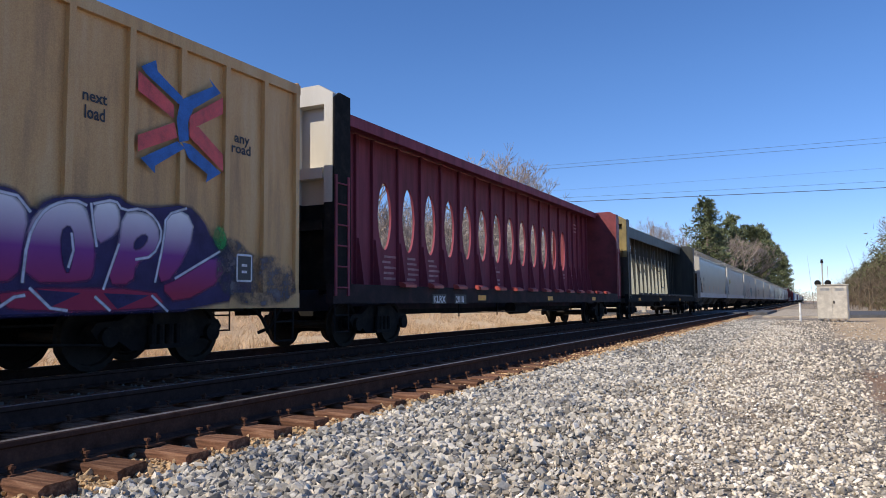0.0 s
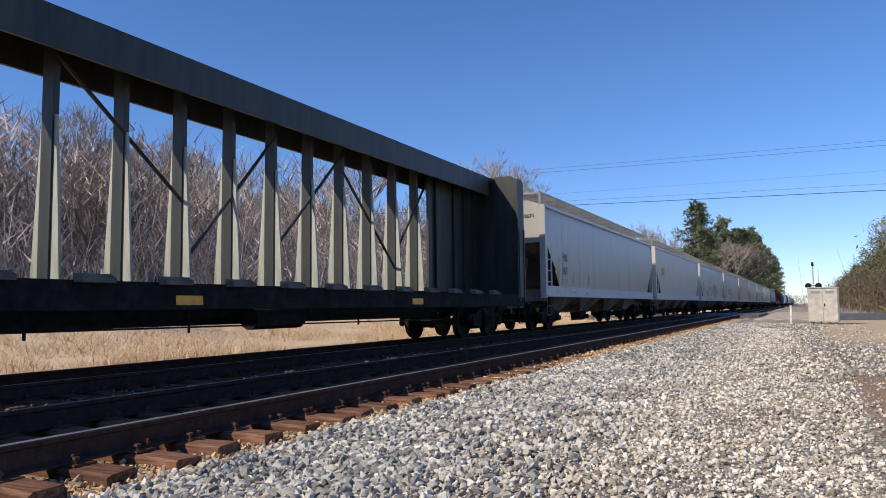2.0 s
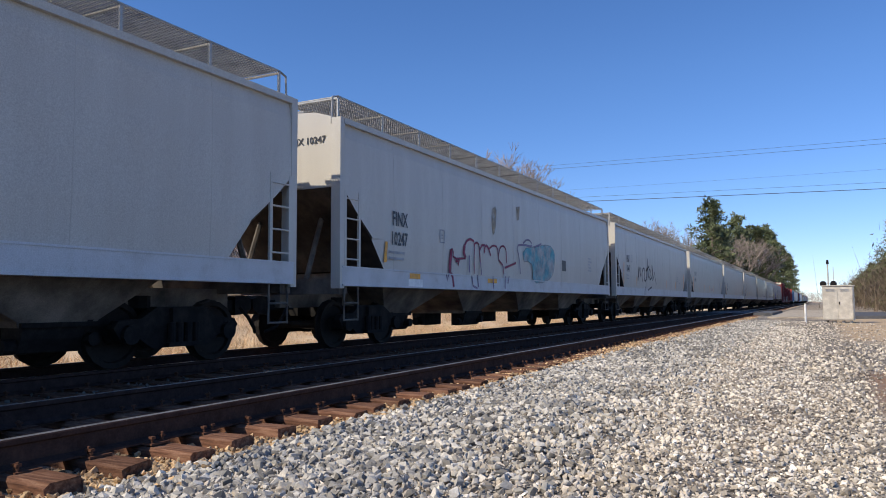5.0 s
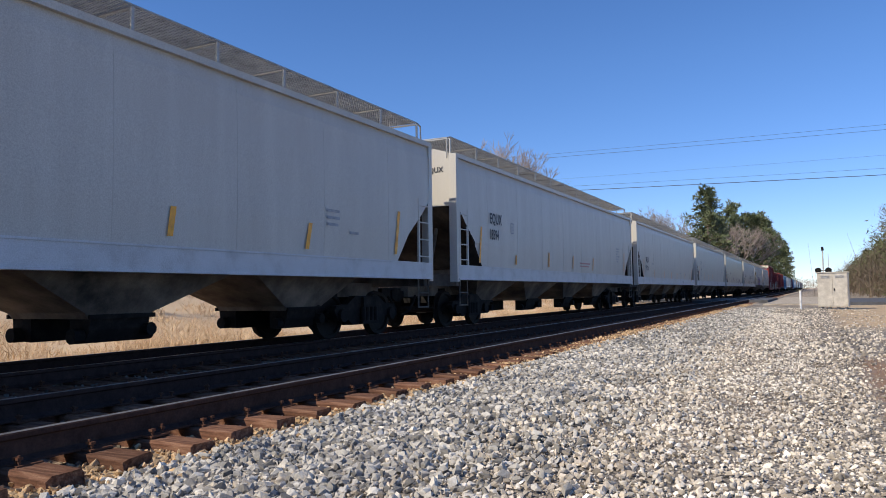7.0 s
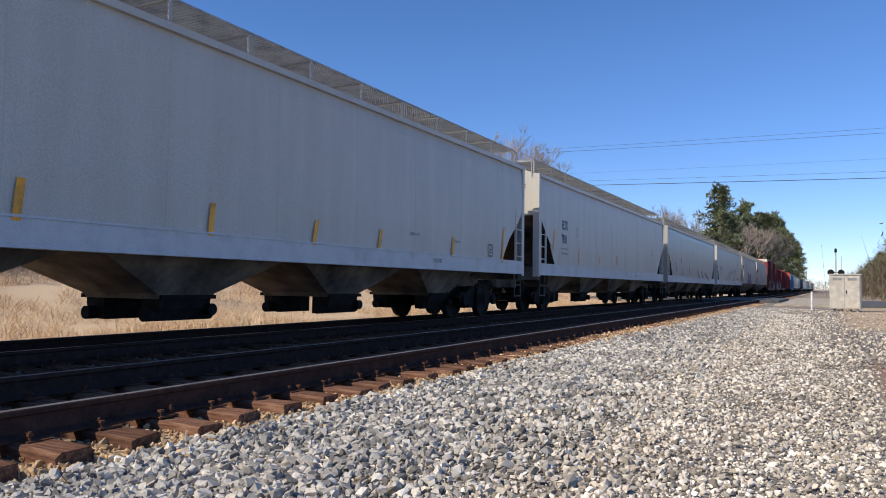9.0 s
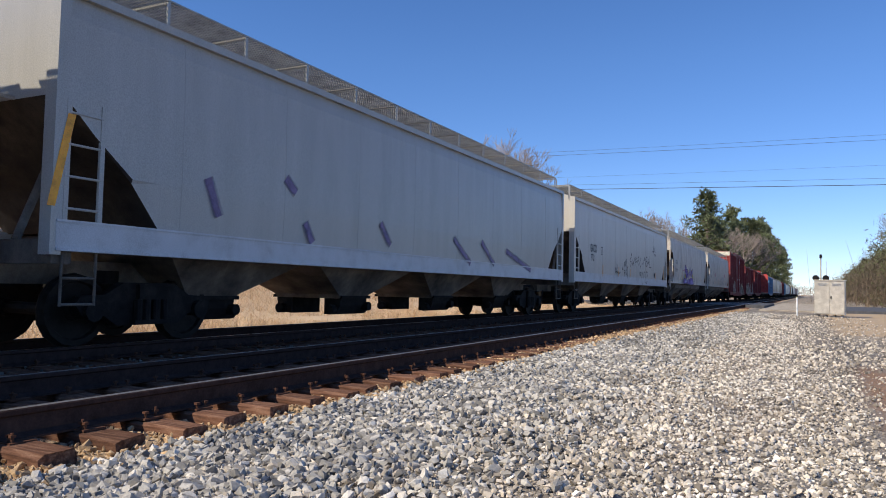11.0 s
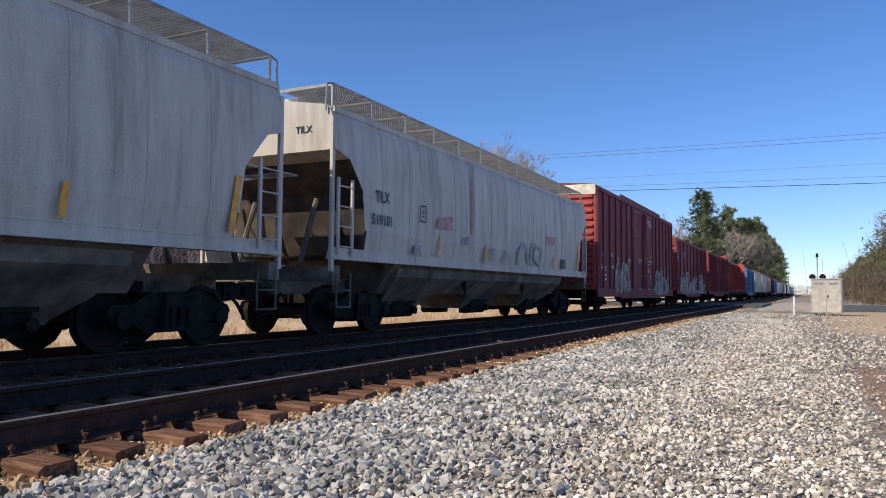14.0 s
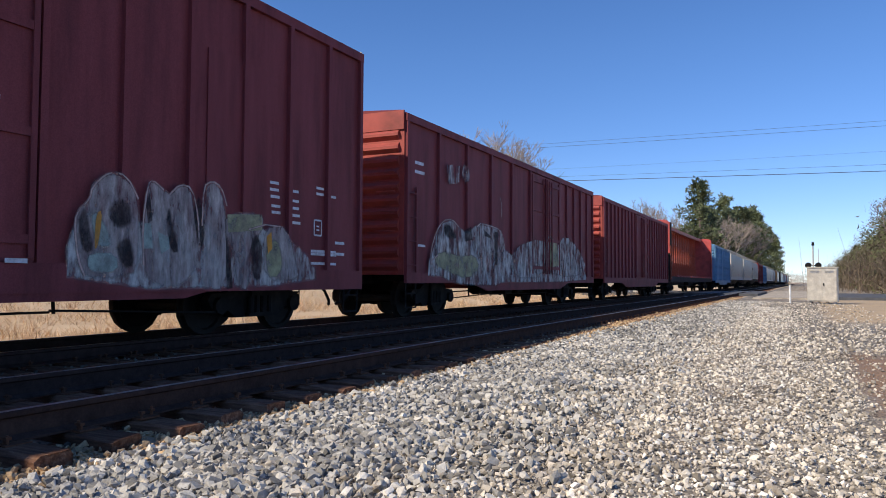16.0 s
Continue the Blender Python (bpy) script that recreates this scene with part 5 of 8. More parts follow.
M["g_white"] = shade("sprayed_white", (0.62, 0.62, 0.70), 0.5, scale=6, bump=0, spray=0.75)
M["g_blue"] = shade("logo_blue", (0.025, 0.13, 0.42), 0.5, scale=5, bump=0)
M["g_red"] = shade("logo_red", (0.68, 0.085, 0.08), 0.5, scale=5, bump=0)
M["g_wine"] = shade("sprayed_wine_red", (0.26, 0.03, 0.08), 0.5, scale=5, bump=0, spray=0.7)
M["g_plum"] = shade("sprayed_dull_plum", (0.22, 0.17, 0.28), 0.5, scale=5, bump=0, spray=0.4)
M["g_teal"] = shade("sprayed_teal", (0.22, 0.42, 0.46), 0.5, dark=(0.48, 0.485, 0.47), light=(0.06, 0.36, 0.44), scale=1.6, bump=0, amount=0.25, spray=0.45)
M["g_black"] = shade("sprayed_black", (0.035, 0.035, 0.05), 0.5, light=(0.12, 0.12, 0.14), scale=5, bump=0, spray=0.7)
M["g_purple"] = shade("sprayed_violet", (0.17, 0.09, 0.34), 0.5, dark=(0.14, 0.03, 0.16), light=(0.34, 0.32, 0.62), scale=2.2, bump=0, amount=0.35, spray=0.7)
M["g_yellow"] = shade("sprayed_yellow", (0.50, 0.42, 0.06), 0.5, scale=5, bump=0, spray=0.6)
M["g_grime"] = shade("smoky_overspray", (0.12, 0.10, 0.11), 0.6, dark=(0.05, 0.05, 0.07), light=(0.24, 0.21, 0.22), scale=2.5, bump=0, spray=-0.35)
M["g_leaf"] = shade("sprayed_leaf_green", (0.05, 0.36, 0.10), 0.5, scale=5, bump=0, spray=0.3)
M["g_silver"] = shade("faded_silver_spray", (0.40, 0.35, 0.33), 0.55, dark=(0.20, 0.08, 0.08), light=(0.66, 0.64, 0.60), scale=2.0, stretch=(2, 2, 0.7), bump=0, amount=0.22, spec=0.15, spray=0.05)
M["g_green"] = shade("faded_green_spray", (0.36, 0.40, 0.30), 0.55, dark=(0.2, 0.12, 0.1), scale=2.5, bump=0, spray=0.3)
M["g_lilac"] = shade("faded_mauve_silver_spray", (0.42, 0.35, 0.33), 0.6, dark=(0.20, 0.11, 0.11), light=(0.62, 0.56, 0.52), scale=2.2, stretch=(2, 2, 0.6), bump=0, amount=0.4, spec=0.15, spray=0.12)
M["g_dark"] = shade("black_spray", (0.03, 0.024, 0.026), 0.6, light=(0.09, 0.05, 0.05), scale=4, bump=0, spec=0.15, spray=0.25)
M["g_mint"] = shade("mint_spray", (0.38, 0.47, 0.42), 0.55, dark=(0.28, 0.30, 0.27), scale=3, bump=0, spec=0.15, spray=0.3)
M["g_lime"] = shade("olive_yellow_spray", (0.40, 0.38, 0.22), 0.55, dark=(0.24, 0.20, 0.15), scale=3, bump=0, spec=0.15, spray=0.15)
M["g_amber"] = shade("orange_spray", (0.66, 0.30, 0.05), 0.55, scale=5, bump=0, spec=0.15, spray=0.5)
M["g_rose"] = shade("rose_cream_spray", (0.50, 0.36, 0.32), 0.55, dark=(0.40, 0.27, 0.25), scale=5, bump=0, spec=0.15, spray=0.05)
M["rust"] = shade("rust_stain", (0.42, 0.33, 0.22), 0.7, scale=5, light=(0.52, 0.50, 0.45), bump=0, spray=0.1)
M["plate"] = shade("dark_stencil_plate", (0.03, 0.03, 0.035), 0.5, scale=5, bump=0)

bm = B()
patch(bm, [(3.42, 2.06), (3.63, 2.13), (3.86, 2.08), (4.01, 1.87), (4.14, 2.04), (4.49, 2.12), (4.67, 2.11), (5.06, 2.21), (5.24, 2.10), (5.59, 2.10), (6.19, 2.22), (6.48, 2.04), (6.65, 1.76), (7.04, 1.69), (7.12, 1.23), (6.95, 0.79), (3.68, 0.75), (3.47, 0.74)], 1.634)
part("graffiti_outline", bm, M["g_navy"], tan_car, "sprayed dark outline of graffiti letters")
bm = B()
patch(bm, [(3.42, 1.99), (3.63, 2.04), (3.82, 2.00), (3.95, 1.83), (3.90, 1.48), (3.85, 1.12), (3.45, 1.09)], 1.638)
part("graffiti_letter", bm, M["g_fade"], tan_car, "blue to crimson graffiti letters")
bm = B()
patch(bm, [(3.92, 1.60), (4.03, 1.85), (4.23, 1.98), (4.47, 2.04), (4.63, 2.00), (4.71, 1.78), (4.78, 1.54), (4.77, 1.21), (4.65, 1.12), (3.92, 1.10)], 1.638)
part("graffiti_letter", bm, M["g_fade"], tan_car, "blue to crimson graffiti letters")
bm = B()
patch(bm, [(4.71, 2.04), (5.02, 2.11), (5.11, 1.97), (5.09, 1.73), (4.77, 1.54)], 1.638)
part("graffiti_letter", bm, M["g_fade"], tan_car, "blue to crimson graffiti letters")
bm = B()
patch(bm, [(5.14, 1.97), (5.38, 2.02), (5.59, 1.98), (5.73, 1.78), (5.66, 1.47), (5.36, 1.40), (5.32, 1.11), (4.92, 1.10), (5.10, 1.56)], 1.638)
part("graffiti_letter", bm, M["g_fade"], tan_car, "blue to crimson graffiti letters")
bm = B()
patch(bm, [(5.81, 2.04), (6.14, 2.12), (6.33, 1.85), (5.97, 1.20), (5.68, 1.13), (5.75, 1.60)], 1.638)
part("graffiti_letter", bm, M["g_fade"], tan_car, "blue to crimson graffiti letters")
bm = B()
patch(bm, [(6.03, 1.20), (6.78, 1.59), (6.90, 1.22), (6.03, 0.85), (5.73, 1.09)], 1.638)
part("graffiti_letter", bm, M["g_fade"], tan_car, "blue to crimson graffiti letters")
bm = B()
patch(bm, [(3.67, 1.04), (5.62, 1.07), (5.86, 0.83), (4.95, 0.79), (4.06, 0.80), (3.68, 0.84)], 1.638)
part("graffiti_letter", bm, M["g_fade"], tan_car, "blue to crimson graffiti letters")
bm = B()
patch(bm, [(4.32, 1.68), (4.43, 1.78), (4.50, 1.67), (4.49, 1.36), (4.43, 1.18), (4.35, 1.35)], 1.642)
part("graffiti_gap", bm, M["g_navy"], tan_car)
bm = B()
patch(bm, [(5.32, 1.66), (5.47, 1.76), (5.55, 1.70), (5.44, 1.56), (5.31, 1.53)], 1.642)
part("graffiti_gap", bm, M["g_navy"], tan_car)
bm = B()
patch(bm, [(4.06, 1.03), (4.23, 0.84), (4.61, 1.00)], 1.642)
part("graffiti_gap", bm, M["g_navy"], tan_car)
bm = B()
patch(bm, [(4.90, 1.00), (5.10, 0.81), (5.57, 0.98)], 1.642)
part("graffiti_gap", bm, M["g_navy"], tan_car)
bm = B()
ribbon(bm, [(3.90, 1.10), (3.94, 1.56), (4.07, 1.84), (4.23, 1.98), (4.49, 2.06), (4.65, 2.01)], 0.035, 1.646)
part("graffiti_highlight", bm, M["g_white"], tan_car)
bm = B()
ribbon(bm, [(4.70, 2.05), (4.74, 1.79), (4.79, 1.54)], 0.035, 1.646)
part("graffiti_highlight", bm, M["g_white"], tan_car)
bm = B()
ribbon(bm, [(4.73, 2.04), (5.03, 2.13), (5.14, 2.00), (5.43, 2.07), (5.65, 1.96), (5.76, 1.76), (5.61, 1.47), (5.34, 1.42)], 0.035, 1.646)
part("graffiti_highlight", bm, M["g_white"], tan_car)
bm = B()
ribbon(bm, [(4.89, 1.04), (5.10, 1.60)], 0.035, 1.646)
part("graffiti_highlight", bm, M["g_white"], tan_car)
bm = B()
ribbon(bm, [(5.65, 1.14), (5.79, 1.74), (5.80, 2.02), (6.16, 2.15)], 0.035, 1.646)
part("graffiti_highlight", bm, M["g_white"], tan_car)
bm = B()
ribbon(bm, [(5.97, 1.20), (6.79, 1.61)], 0.035, 1.646)
part("graffiti_highlight", bm, M["g_white"], tan_car)
bm = B()
ribbon(bm, [(3.98, 1.05), (4.23, 0.83), (4.44, 0.80)], 0.035, 1.646)
part("graffiti_highlight", bm, M["g_white"], tan_car)
bm = B()
ribbon(bm, [(4.78, 0.96), (5.00, 0.79)], 0.035, 1.646)
part("graffiti_highlight", bm, M["g_white"], tan_car)
bm = B()
ribbon(bm, [(5.60, 0.98), (5.87, 0.77)], 0.035, 1.646)
part("graffiti_highlight", bm, M["g_white"], tan_car)
bm = B()
ribbon(bm, [(3.63, 2.04), (3.82, 2.02), (3.97, 1.86)], 0.035, 1.646)
part("graffiti_highlight", bm, M["g_white"], tan_car)
bm = B()
ribbon(bm, [(4.46, 1.68), (4.49, 1.48), (4.43, 1.28)], 0.035, 1.646)
part("graffiti_highlight", bm, M["g_white"], tan_car)
bm = B()
ribbon(bm, [(3.54, 0.76), (3.82, 0.95), (3.94, 0.97)], 0.035, 1.646)
part("graffiti_highlight", bm, M["g_white"], tan_car)
bm = B()
patch(bm, [(5.37, 3.87), (5.60, 4.02), (5.63, 3.88), (6.06, 3.64), (6.00, 3.53), (5.44, 3.80)], 1.638, crisp=True)
part("emblem_arm", bm, M["g_blue"], tan_car, "blue arm of a painted crossing-shaped emblem")
bm = B()
patch(bm, [(6.02, 3.60), (6.61, 3.94), (6.53, 4.04), (6.76, 3.88), (6.25, 3.53), (6.16, 3.32), (6.18, 3.08), (6.01, 3.02), (5.96, 3.32)], 1.638, crisp=True)
part("emblem_arm", bm, M["g_blue"], tan_car, "blue arm of a painted crossing-shaped emblem")
bm = B()
patch(bm, [(5.98, 3.03), (5.39, 2.70), (5.62, 2.54), (5.62, 2.64), (6.11, 2.96)], 1.638, crisp=True)
part("emblem_arm", bm, M["g_blue"], tan_car, "blue arm of a painted crossing-shaped emblem")
bm = B()
patch(bm, [(6.06, 3.03), (6.21, 3.03), (6.79, 2.73), (6.50, 2.55), (6.53, 2.67), (6.17, 2.84)], 1.638, crisp=True)
part("emblem_arm", bm, M["g_blue"], tan_car, "blue arm of a painted crossing-shaped emblem")
bm = B()
patch(bm, [(5.33, 3.81), (5.91, 3.50), (5.91, 3.32), (5.33, 3.55)], 1.638, crisp=True)
part("emblem_arm", bm, M["g_red"], tan_car, "red arm of a painted crossing-shaped emblem")
bm = B()
patch(bm, [(5.34, 2.98), (5.92, 3.27), (5.98, 3.08), (5.35, 2.78)], 1.638, crisp=True)
part("emblem_arm", bm, M["g_red"], tan_car, "red arm of a painted crossing-shaped emblem")
bm = B()
patch(bm, [(6.17, 3.41), (6.81, 3.83), (6.81, 3.59), (6.37, 3.33), (6.20, 3.24)], 1.638, crisp=True)
part("emblem_arm", bm, M["g_red"], tan_car, "red arm of a painted crossing-shaped emblem")
bm = B()
patch(bm, [(6.18, 3.27), (6.35, 3.30), (6.82, 3.00), (6.83, 2.75), (6.19, 3.13)], 1.638, crisp=True)
part("emblem_arm", bm, M["g_red"], tan_car, "red arm of a painted crossing-shaped emblem")
wordmark("next", 0.14, 1.568, 4.60, 3.27, M["ink"], tan_car, squeeze=0.97)
wordmark("load", 0.16, 1.568, 4.63, 3.06, M["ink"], tan_car, squeeze=0.78)
wordmark("any", 0.15, 1.568, 7.13, 3.26, M["ink"], tan_car, squeeze=1.11)
wordmark("road", 0.15, 1.568, 7.06, 3.10, M["ink"], tan_car, squeeze=1.09)
bm = B()
patch(bm, [(6.99, 1.54), (7.52, 1.57), (7.53, 1.02), (7.00, 0.97)], 1.568)
part("repaint_patch", bm, M["g_plum"], tan_car)
bm = B()
patch(bm, [(6.70, 1.10), (6.75, 1.72), (7.05, 1.85), (7.5, 1.55), (8.0, 1.62), (8.45, 1.40), (8.5, 0.92), (7.4, 0.80)], 1.648)
part("overspray", bm, M["g_grime"], tan_car, "smoky overspray at the corner")
bm = B()
patch(bm, [(6.72, 1.62), (6.62, 1.85), (6.78, 2.0), (6.92, 1.82), (6.88, 1.64)], 1.652)
part("graffiti", bm, M["g_leaf"], tan_car, "bright green burst of spray")
bm = B()
patch(bm, [(7.12, 1.20), (7.46, 1.20), (7.46, 1.56), (7.12, 1.56)], 1.654)
part("stencil_plate", bm, M["plate"], tan_car)
frame_mark(tan_car, 1.657, 7.12, 1.20, 0.38, M["inkw"])
bm = B()
patch(bm, [(-7.12, 0.84), (-6.43, 0.84), (-6.43, 1.06), (-7.12, 1.06)], 1.464)
part("stencil_plate", bm, M["plate"], oval_car)
bm = B()
patch(bm, [(-5.98, 0.84), (-5.33, 0.84), (-5.33, 1.06), (-5.98, 1.06)], 1.464)
part("stencil_plate", bm, M["plate"], oval_car)
wordmark("KLRX", 0.16, 1.468, -7.08, 0.87, M["inkw"], oval_car, squeeze=1.1)
wordmark("2818", 0.16, 1.468, -5.93, 0.87, M["inkw"], oval_car, squeeze=1.05)
small_print(oval_car, 0.036, [(-6.85, 1.95, 0.68, 0.055), (-6.94, 1.82, 0.38, 0.055), (-6.87, 1.69, 0.61, 0.055), (-6.88, 1.56, 0.46, 0.055), (-6.89, 1.43, 0.56, 0.055), (-5.74, 1.95, 0.41, 0.055), (-5.76, 1.82, 0.49, 0.055), (-5.73, 1.69, 0.7, 0.055), (-5.71, 1.56, 0.54, 0.055), (-5.76, 1.43, 0.44, 0.055), (-4.65, 1.95, 0.36, 0.055), (-4.6, 1.82, 0.46, 0.055), (-4.61, 1.69, 0.66, 0.055), (-4.6, 1.56, 0.55, 0.055), (-4.63, 1.43, 0.36, 0.055), (-0.37, 1.95, 0.4, 0.055), (-0.35, 1.82, 0.7, 0.055), (-0.33, 1.69, 0.41, 0.055)], M["faintred"])
small_print(oval_car, 0.036, [(-0.31, 1.56, 0.63, 0.055), (-0.33, 1.43, 0.67, 0.055), (6.68, 1.95, 0.63, 0.055), (6.64, 1.82, 0.69, 0.055), (6.7, 1.69, 0.41, 0.055), (6.68, 1.56, 0.6, 0.055), (6.65, 1.43, 0.54, 0.055), (7.9, 1.95, 0.67, 0.055), (7.9, 1.82, 0.64, 0.055), (7.89, 1.69, 0.66, 0.055), (7.94, 1.56, 0.51, 0.055), (7.91, 1.43, 0.67, 0.055), (8.6, 4.15, 0.7, 0.06), (8.7, 4.0, 0.55, 0.06), (8.65, 3.85, 0.6, 0.06)], M["faintred"])
bm = B()
patch(bm, [(-4.60, 0.92), (-4.10, 0.92), (-4.10, 1.05), (-4.60, 1.05)], 1.464)
part("reflective_stripe", bm, M["stripe"], oval_car, "yellow reflective strip")
bm = B()
patch(bm, [(0.90, 0.92), (1.40, 0.92), (1.40, 1.05), (0.90, 1.05)], 1.464)
part("reflective_stripe", bm, M["stripe"], oval_car, "yellow reflective strip")
bm = B()
patch(bm, [(6.20, 0.92), (6.70, 0.92), (6.70, 1.05), (6.20, 1.05)], 1.464)
part("reflective_stripe", bm, M["stripe"], oval_car, "yellow reflective strip")
bm = B()
patch(bm, [(-8.60, 0.92), (-8.10, 0.92), (-8.10, 1.05), (-8.60, 1.05)], 1.464)
part("reflective_stripe", bm, M["stripe"], open_car, "yellow reflective strip")
bm = B()
patch(bm, [(-3.10, 0.92), (-2.60, 0.92), (-2.60, 1.05), (-3.10, 1.05)], 1.464)
part("reflective_stripe", bm, M["stripe"], open_car, "yellow reflective strip")
bm = B()
patch(bm, [(3.60, 0.92), (4.10, 0.92), (4.10, 1.05), (3.60, 1.05)], 1.464)
part("reflective_stripe", bm, M["stripe"], open_car, "yellow reflective strip")
small_print(oval_car, 1.45, [(10.45, 2.6, 0.3, 0.05), (10.45, 2.75, 0.3, 0.05)], M["inkw"])
bm = B()
patch(bm, [(-8.05, 1.59), (-7.95, 1.59), (-7.79, 2.54), (-7.89, 2.54)], S)
part("reflective_stripe", bm, M["stripe"], hop_d, "yellow reflective strip")
bm = B()
patch(bm, [(-6.29, 1.62), (-6.19, 1.62), (-6.14, 2.06), (-6.24, 2.06)], S)
part("reflective_stripe", bm, M["stripe"], hop_d, "yellow reflective strip")
bm = B()
patch(bm, [(-4.18, 1.62), (-4.08, 1.62), (-3.97, 2.06), (-4.07, 2.06)], S)
part("reflective_stripe", bm, M["stripe"], hop_d, "yellow reflective strip")
bm = B()
patch(bm, [(-1.30, 1.63), (-1.20, 1.63), (-1.06, 2.11), (-1.16, 2.11)], S)
part("reflective_stripe", bm, M["stripe"], hop_d, "yellow reflective strip")
bm = B()
patch(bm, [(2.12, 1.65), (2.22, 1.65), (2.35, 2.12), (2.25, 2.12)], S)
part("reflective_stripe", bm, M["stripe"], hop_d, "yellow reflective strip")
bm = B()
patch(bm, [(7.22, 1.69), (7.32, 1.69), (7.54, 2.52), (7.44, 2.52)], S)
part("reflective_stripe", bm, M["stripe"], hop_d, "yellow reflective strip")
wordmark("FINX", 0.27, S, -7.52, 2.42, M["ink"], hop_d, squeeze=0.74)
wordmark("10671", 0.27, S, -7.58, 1.95, M["ink"], hop_d, squeeze=0.72)
frame_mark(hop_d, S, -5.45, 2.22, 0.30, M["faint"])
small_print(hop_d, S, [(-7.55, 1.74, 0.62, 0.05), (-7.55, 1.64, 0.5, 0.05), (-6.35, 1.3, 0.35, 0.06), (-4.55, 1.28, 0.3, 0.07)], M["faint"])
bm = B()
patch(bm, [(-6.6, 1.22), (-6.15, 1.22), (-6.15, 1.42), (-6.6, 1.42)], 1.622)
part("white_placard", bm, M["band"], hop_d)
bm = B()
patch(bm, [(-7.59, 3.00), (-6.55, 3.12), (-6.58, 2.64), (-7.62, 2.58)], S)
part("paint_patch", bm, M["g_yellow"], hop_e)
wordmark("FINX", 0.29, S, -7.59, 2.41, M["ink"], hop_f, squeeze=0.69)
wordmark("10247", 0.27, S, -7.65, 2.02, M["ink"], hop_f, squeeze=0.72)
bm = B()
patch(bm, [(-7.91, 1.65), (-7.81, 1.65), (-7.76, 2.06), (-7.86, 2.06)], S)
part("reflective_stripe", bm, M["stripe"], hop_f, "yellow reflective strip")
bm = B()
ribbon(bm, [(-4.97, 2.08), (-5.06, 1.53)], 0.13, S)
part("graffiti", bm, M["g_wine"], hop_f, "wine-red sprayed outline lettering")
bm = B()
ribbon(bm, [(-5.00, 2.08), (-4.87, 2.09), (-4.87, 1.87), (-4.20, 1.92)], 0.05, S)
part("graffiti", bm, M["g_wine"], hop_f, "wine-red sprayed outline lettering")
bm = B()
ribbon(bm, [(-4.20, 1.92), (-4.30, 2.05), (-4.25, 2.22)], 0.11, S)
part("graffiti", bm, M["g_wine"], hop_f, "wine-red sprayed outline lettering")
bm = B()
ribbon(bm, [(-4.25, 2.22), (-4.11, 2.36), (-3.92, 2.41), (-3.72, 2.36)], 0.06, S)
part("graffiti", bm, M["g_wine"], hop_f, "wine-red sprayed outline lettering")
bm = B()
ribbon(bm, [(-3.72, 2.28), (-3.55, 2.36), (-3.40, 2.29), (-3.35, 1.86)], 0.05, S)
part("graffiti", bm, M["g_wine"], hop_f, "wine-red sprayed outline lettering")
bm = B()
ribbon(bm, [(-3.68, 2.27), (-3.72, 1.87), (-3.68, 1.57)], 0.04, S)
part("graffiti", bm, M["g_wine"], hop_f, "wine-red sprayed outline lettering")
bm = B()
ribbon(bm, [(-3.36, 2.18), (-3.24, 2.30), (-3.06, 2.31)], 0.06, S)
part("graffiti", bm, M["g_wine"], hop_f, "wine-red sprayed outline lettering")
bm = B()
ribbon(bm, [(-3.10, 2.11), (-3.03, 2.33), (-2.84, 2.27), (-2.69, 2.06)], 0.06, S)
part("graffiti", bm, M["g_wine"], hop_f, "wine-red sprayed outline lettering")
bm = B()
ribbon(bm, [(-2.80, 2.23), (-2.54, 2.35), (-2.22, 2.32), (-2.18, 2.01)], 0.05, S)
part("graffiti", bm, M["g_wine"], hop_f, "wine-red sprayed outline lettering")
bm = B()
ribbon(bm, [(-2.18, 2.09), (-2.06, 2.33), (-1.81, 2.39), (-1.62, 2.27), (-1.62, 1.92)], 0.05, S)
part("graffiti", bm, M["g_wine"], hop_f, "wine-red sprayed outline lettering")
bm = B()
ribbon(bm, [(-2.18, 1.99), (-1.89, 1.86), (-1.81, 1.61)], 0.05, S)
part("graffiti", bm, M["g_wine"], hop_f, "wine-red sprayed outline lettering")
bm = B()
ribbon(bm, [(-4.99, 1.54), (-4.91, 1.45), (-4.85, 1.22)], 0.09, S)
part("graffiti", bm, M["g_wine"], hop_f, "wine-red sprayed outline lettering")
bm = B()
ribbon(bm, [(-4.74, 1.82), (-4.54, 1.85), (-4.62, 1.74)], 0.06, S)
part("graffiti", bm, M["g_wine"], hop_f, "wine-red sprayed outline lettering")
bm = B()
ribbon(bm, [(-1.73, 1.79), (-0.92, 1.96)], 0.06, S)
part("graffiti", bm, M["g_wine"], hop_f, "wine-red sprayed outline lettering")
bm = B()
ribbon(bm, [(-3.89, 1.52), (-3.81, 1.27), (-3.55, 1.20)], 0.05, 1.632)
part("graffiti_drip", bm, M["g_plum"], hop_f)
bm = B()
ribbon(bm, [(-3.55, 1.54), (-3.48, 1.24)], 0.05, 1.632)
part("graffiti_drip", bm, M["g_plum"], hop_f)
bm = B()
ribbon(bm, [(-2.58, 1.54), (-2.54, 1.22)], 0.05, 1.632)
part("graffiti_drip", bm, M["g_plum"], hop_f)
bm = B()
ribbon(bm, [(-1.73, 1.57), (-1.77, 1.23)], 0.05, 1.632)
part("graffiti_drip", bm, M["g_plum"], hop_f)
bm = B()
ribbon(bm, [(-0.62, 1.66), (-0.68, 2.11), (-0.90, 2.46), (-0.33, 2.51), (0.39, 2.50), (0.29, 2.64), (-0.03, 2.70), (-0.38, 2.55)], 0.05, 1.632)
part("graffiti_drip", bm, M["g_plum"], hop_f)
bm = B()
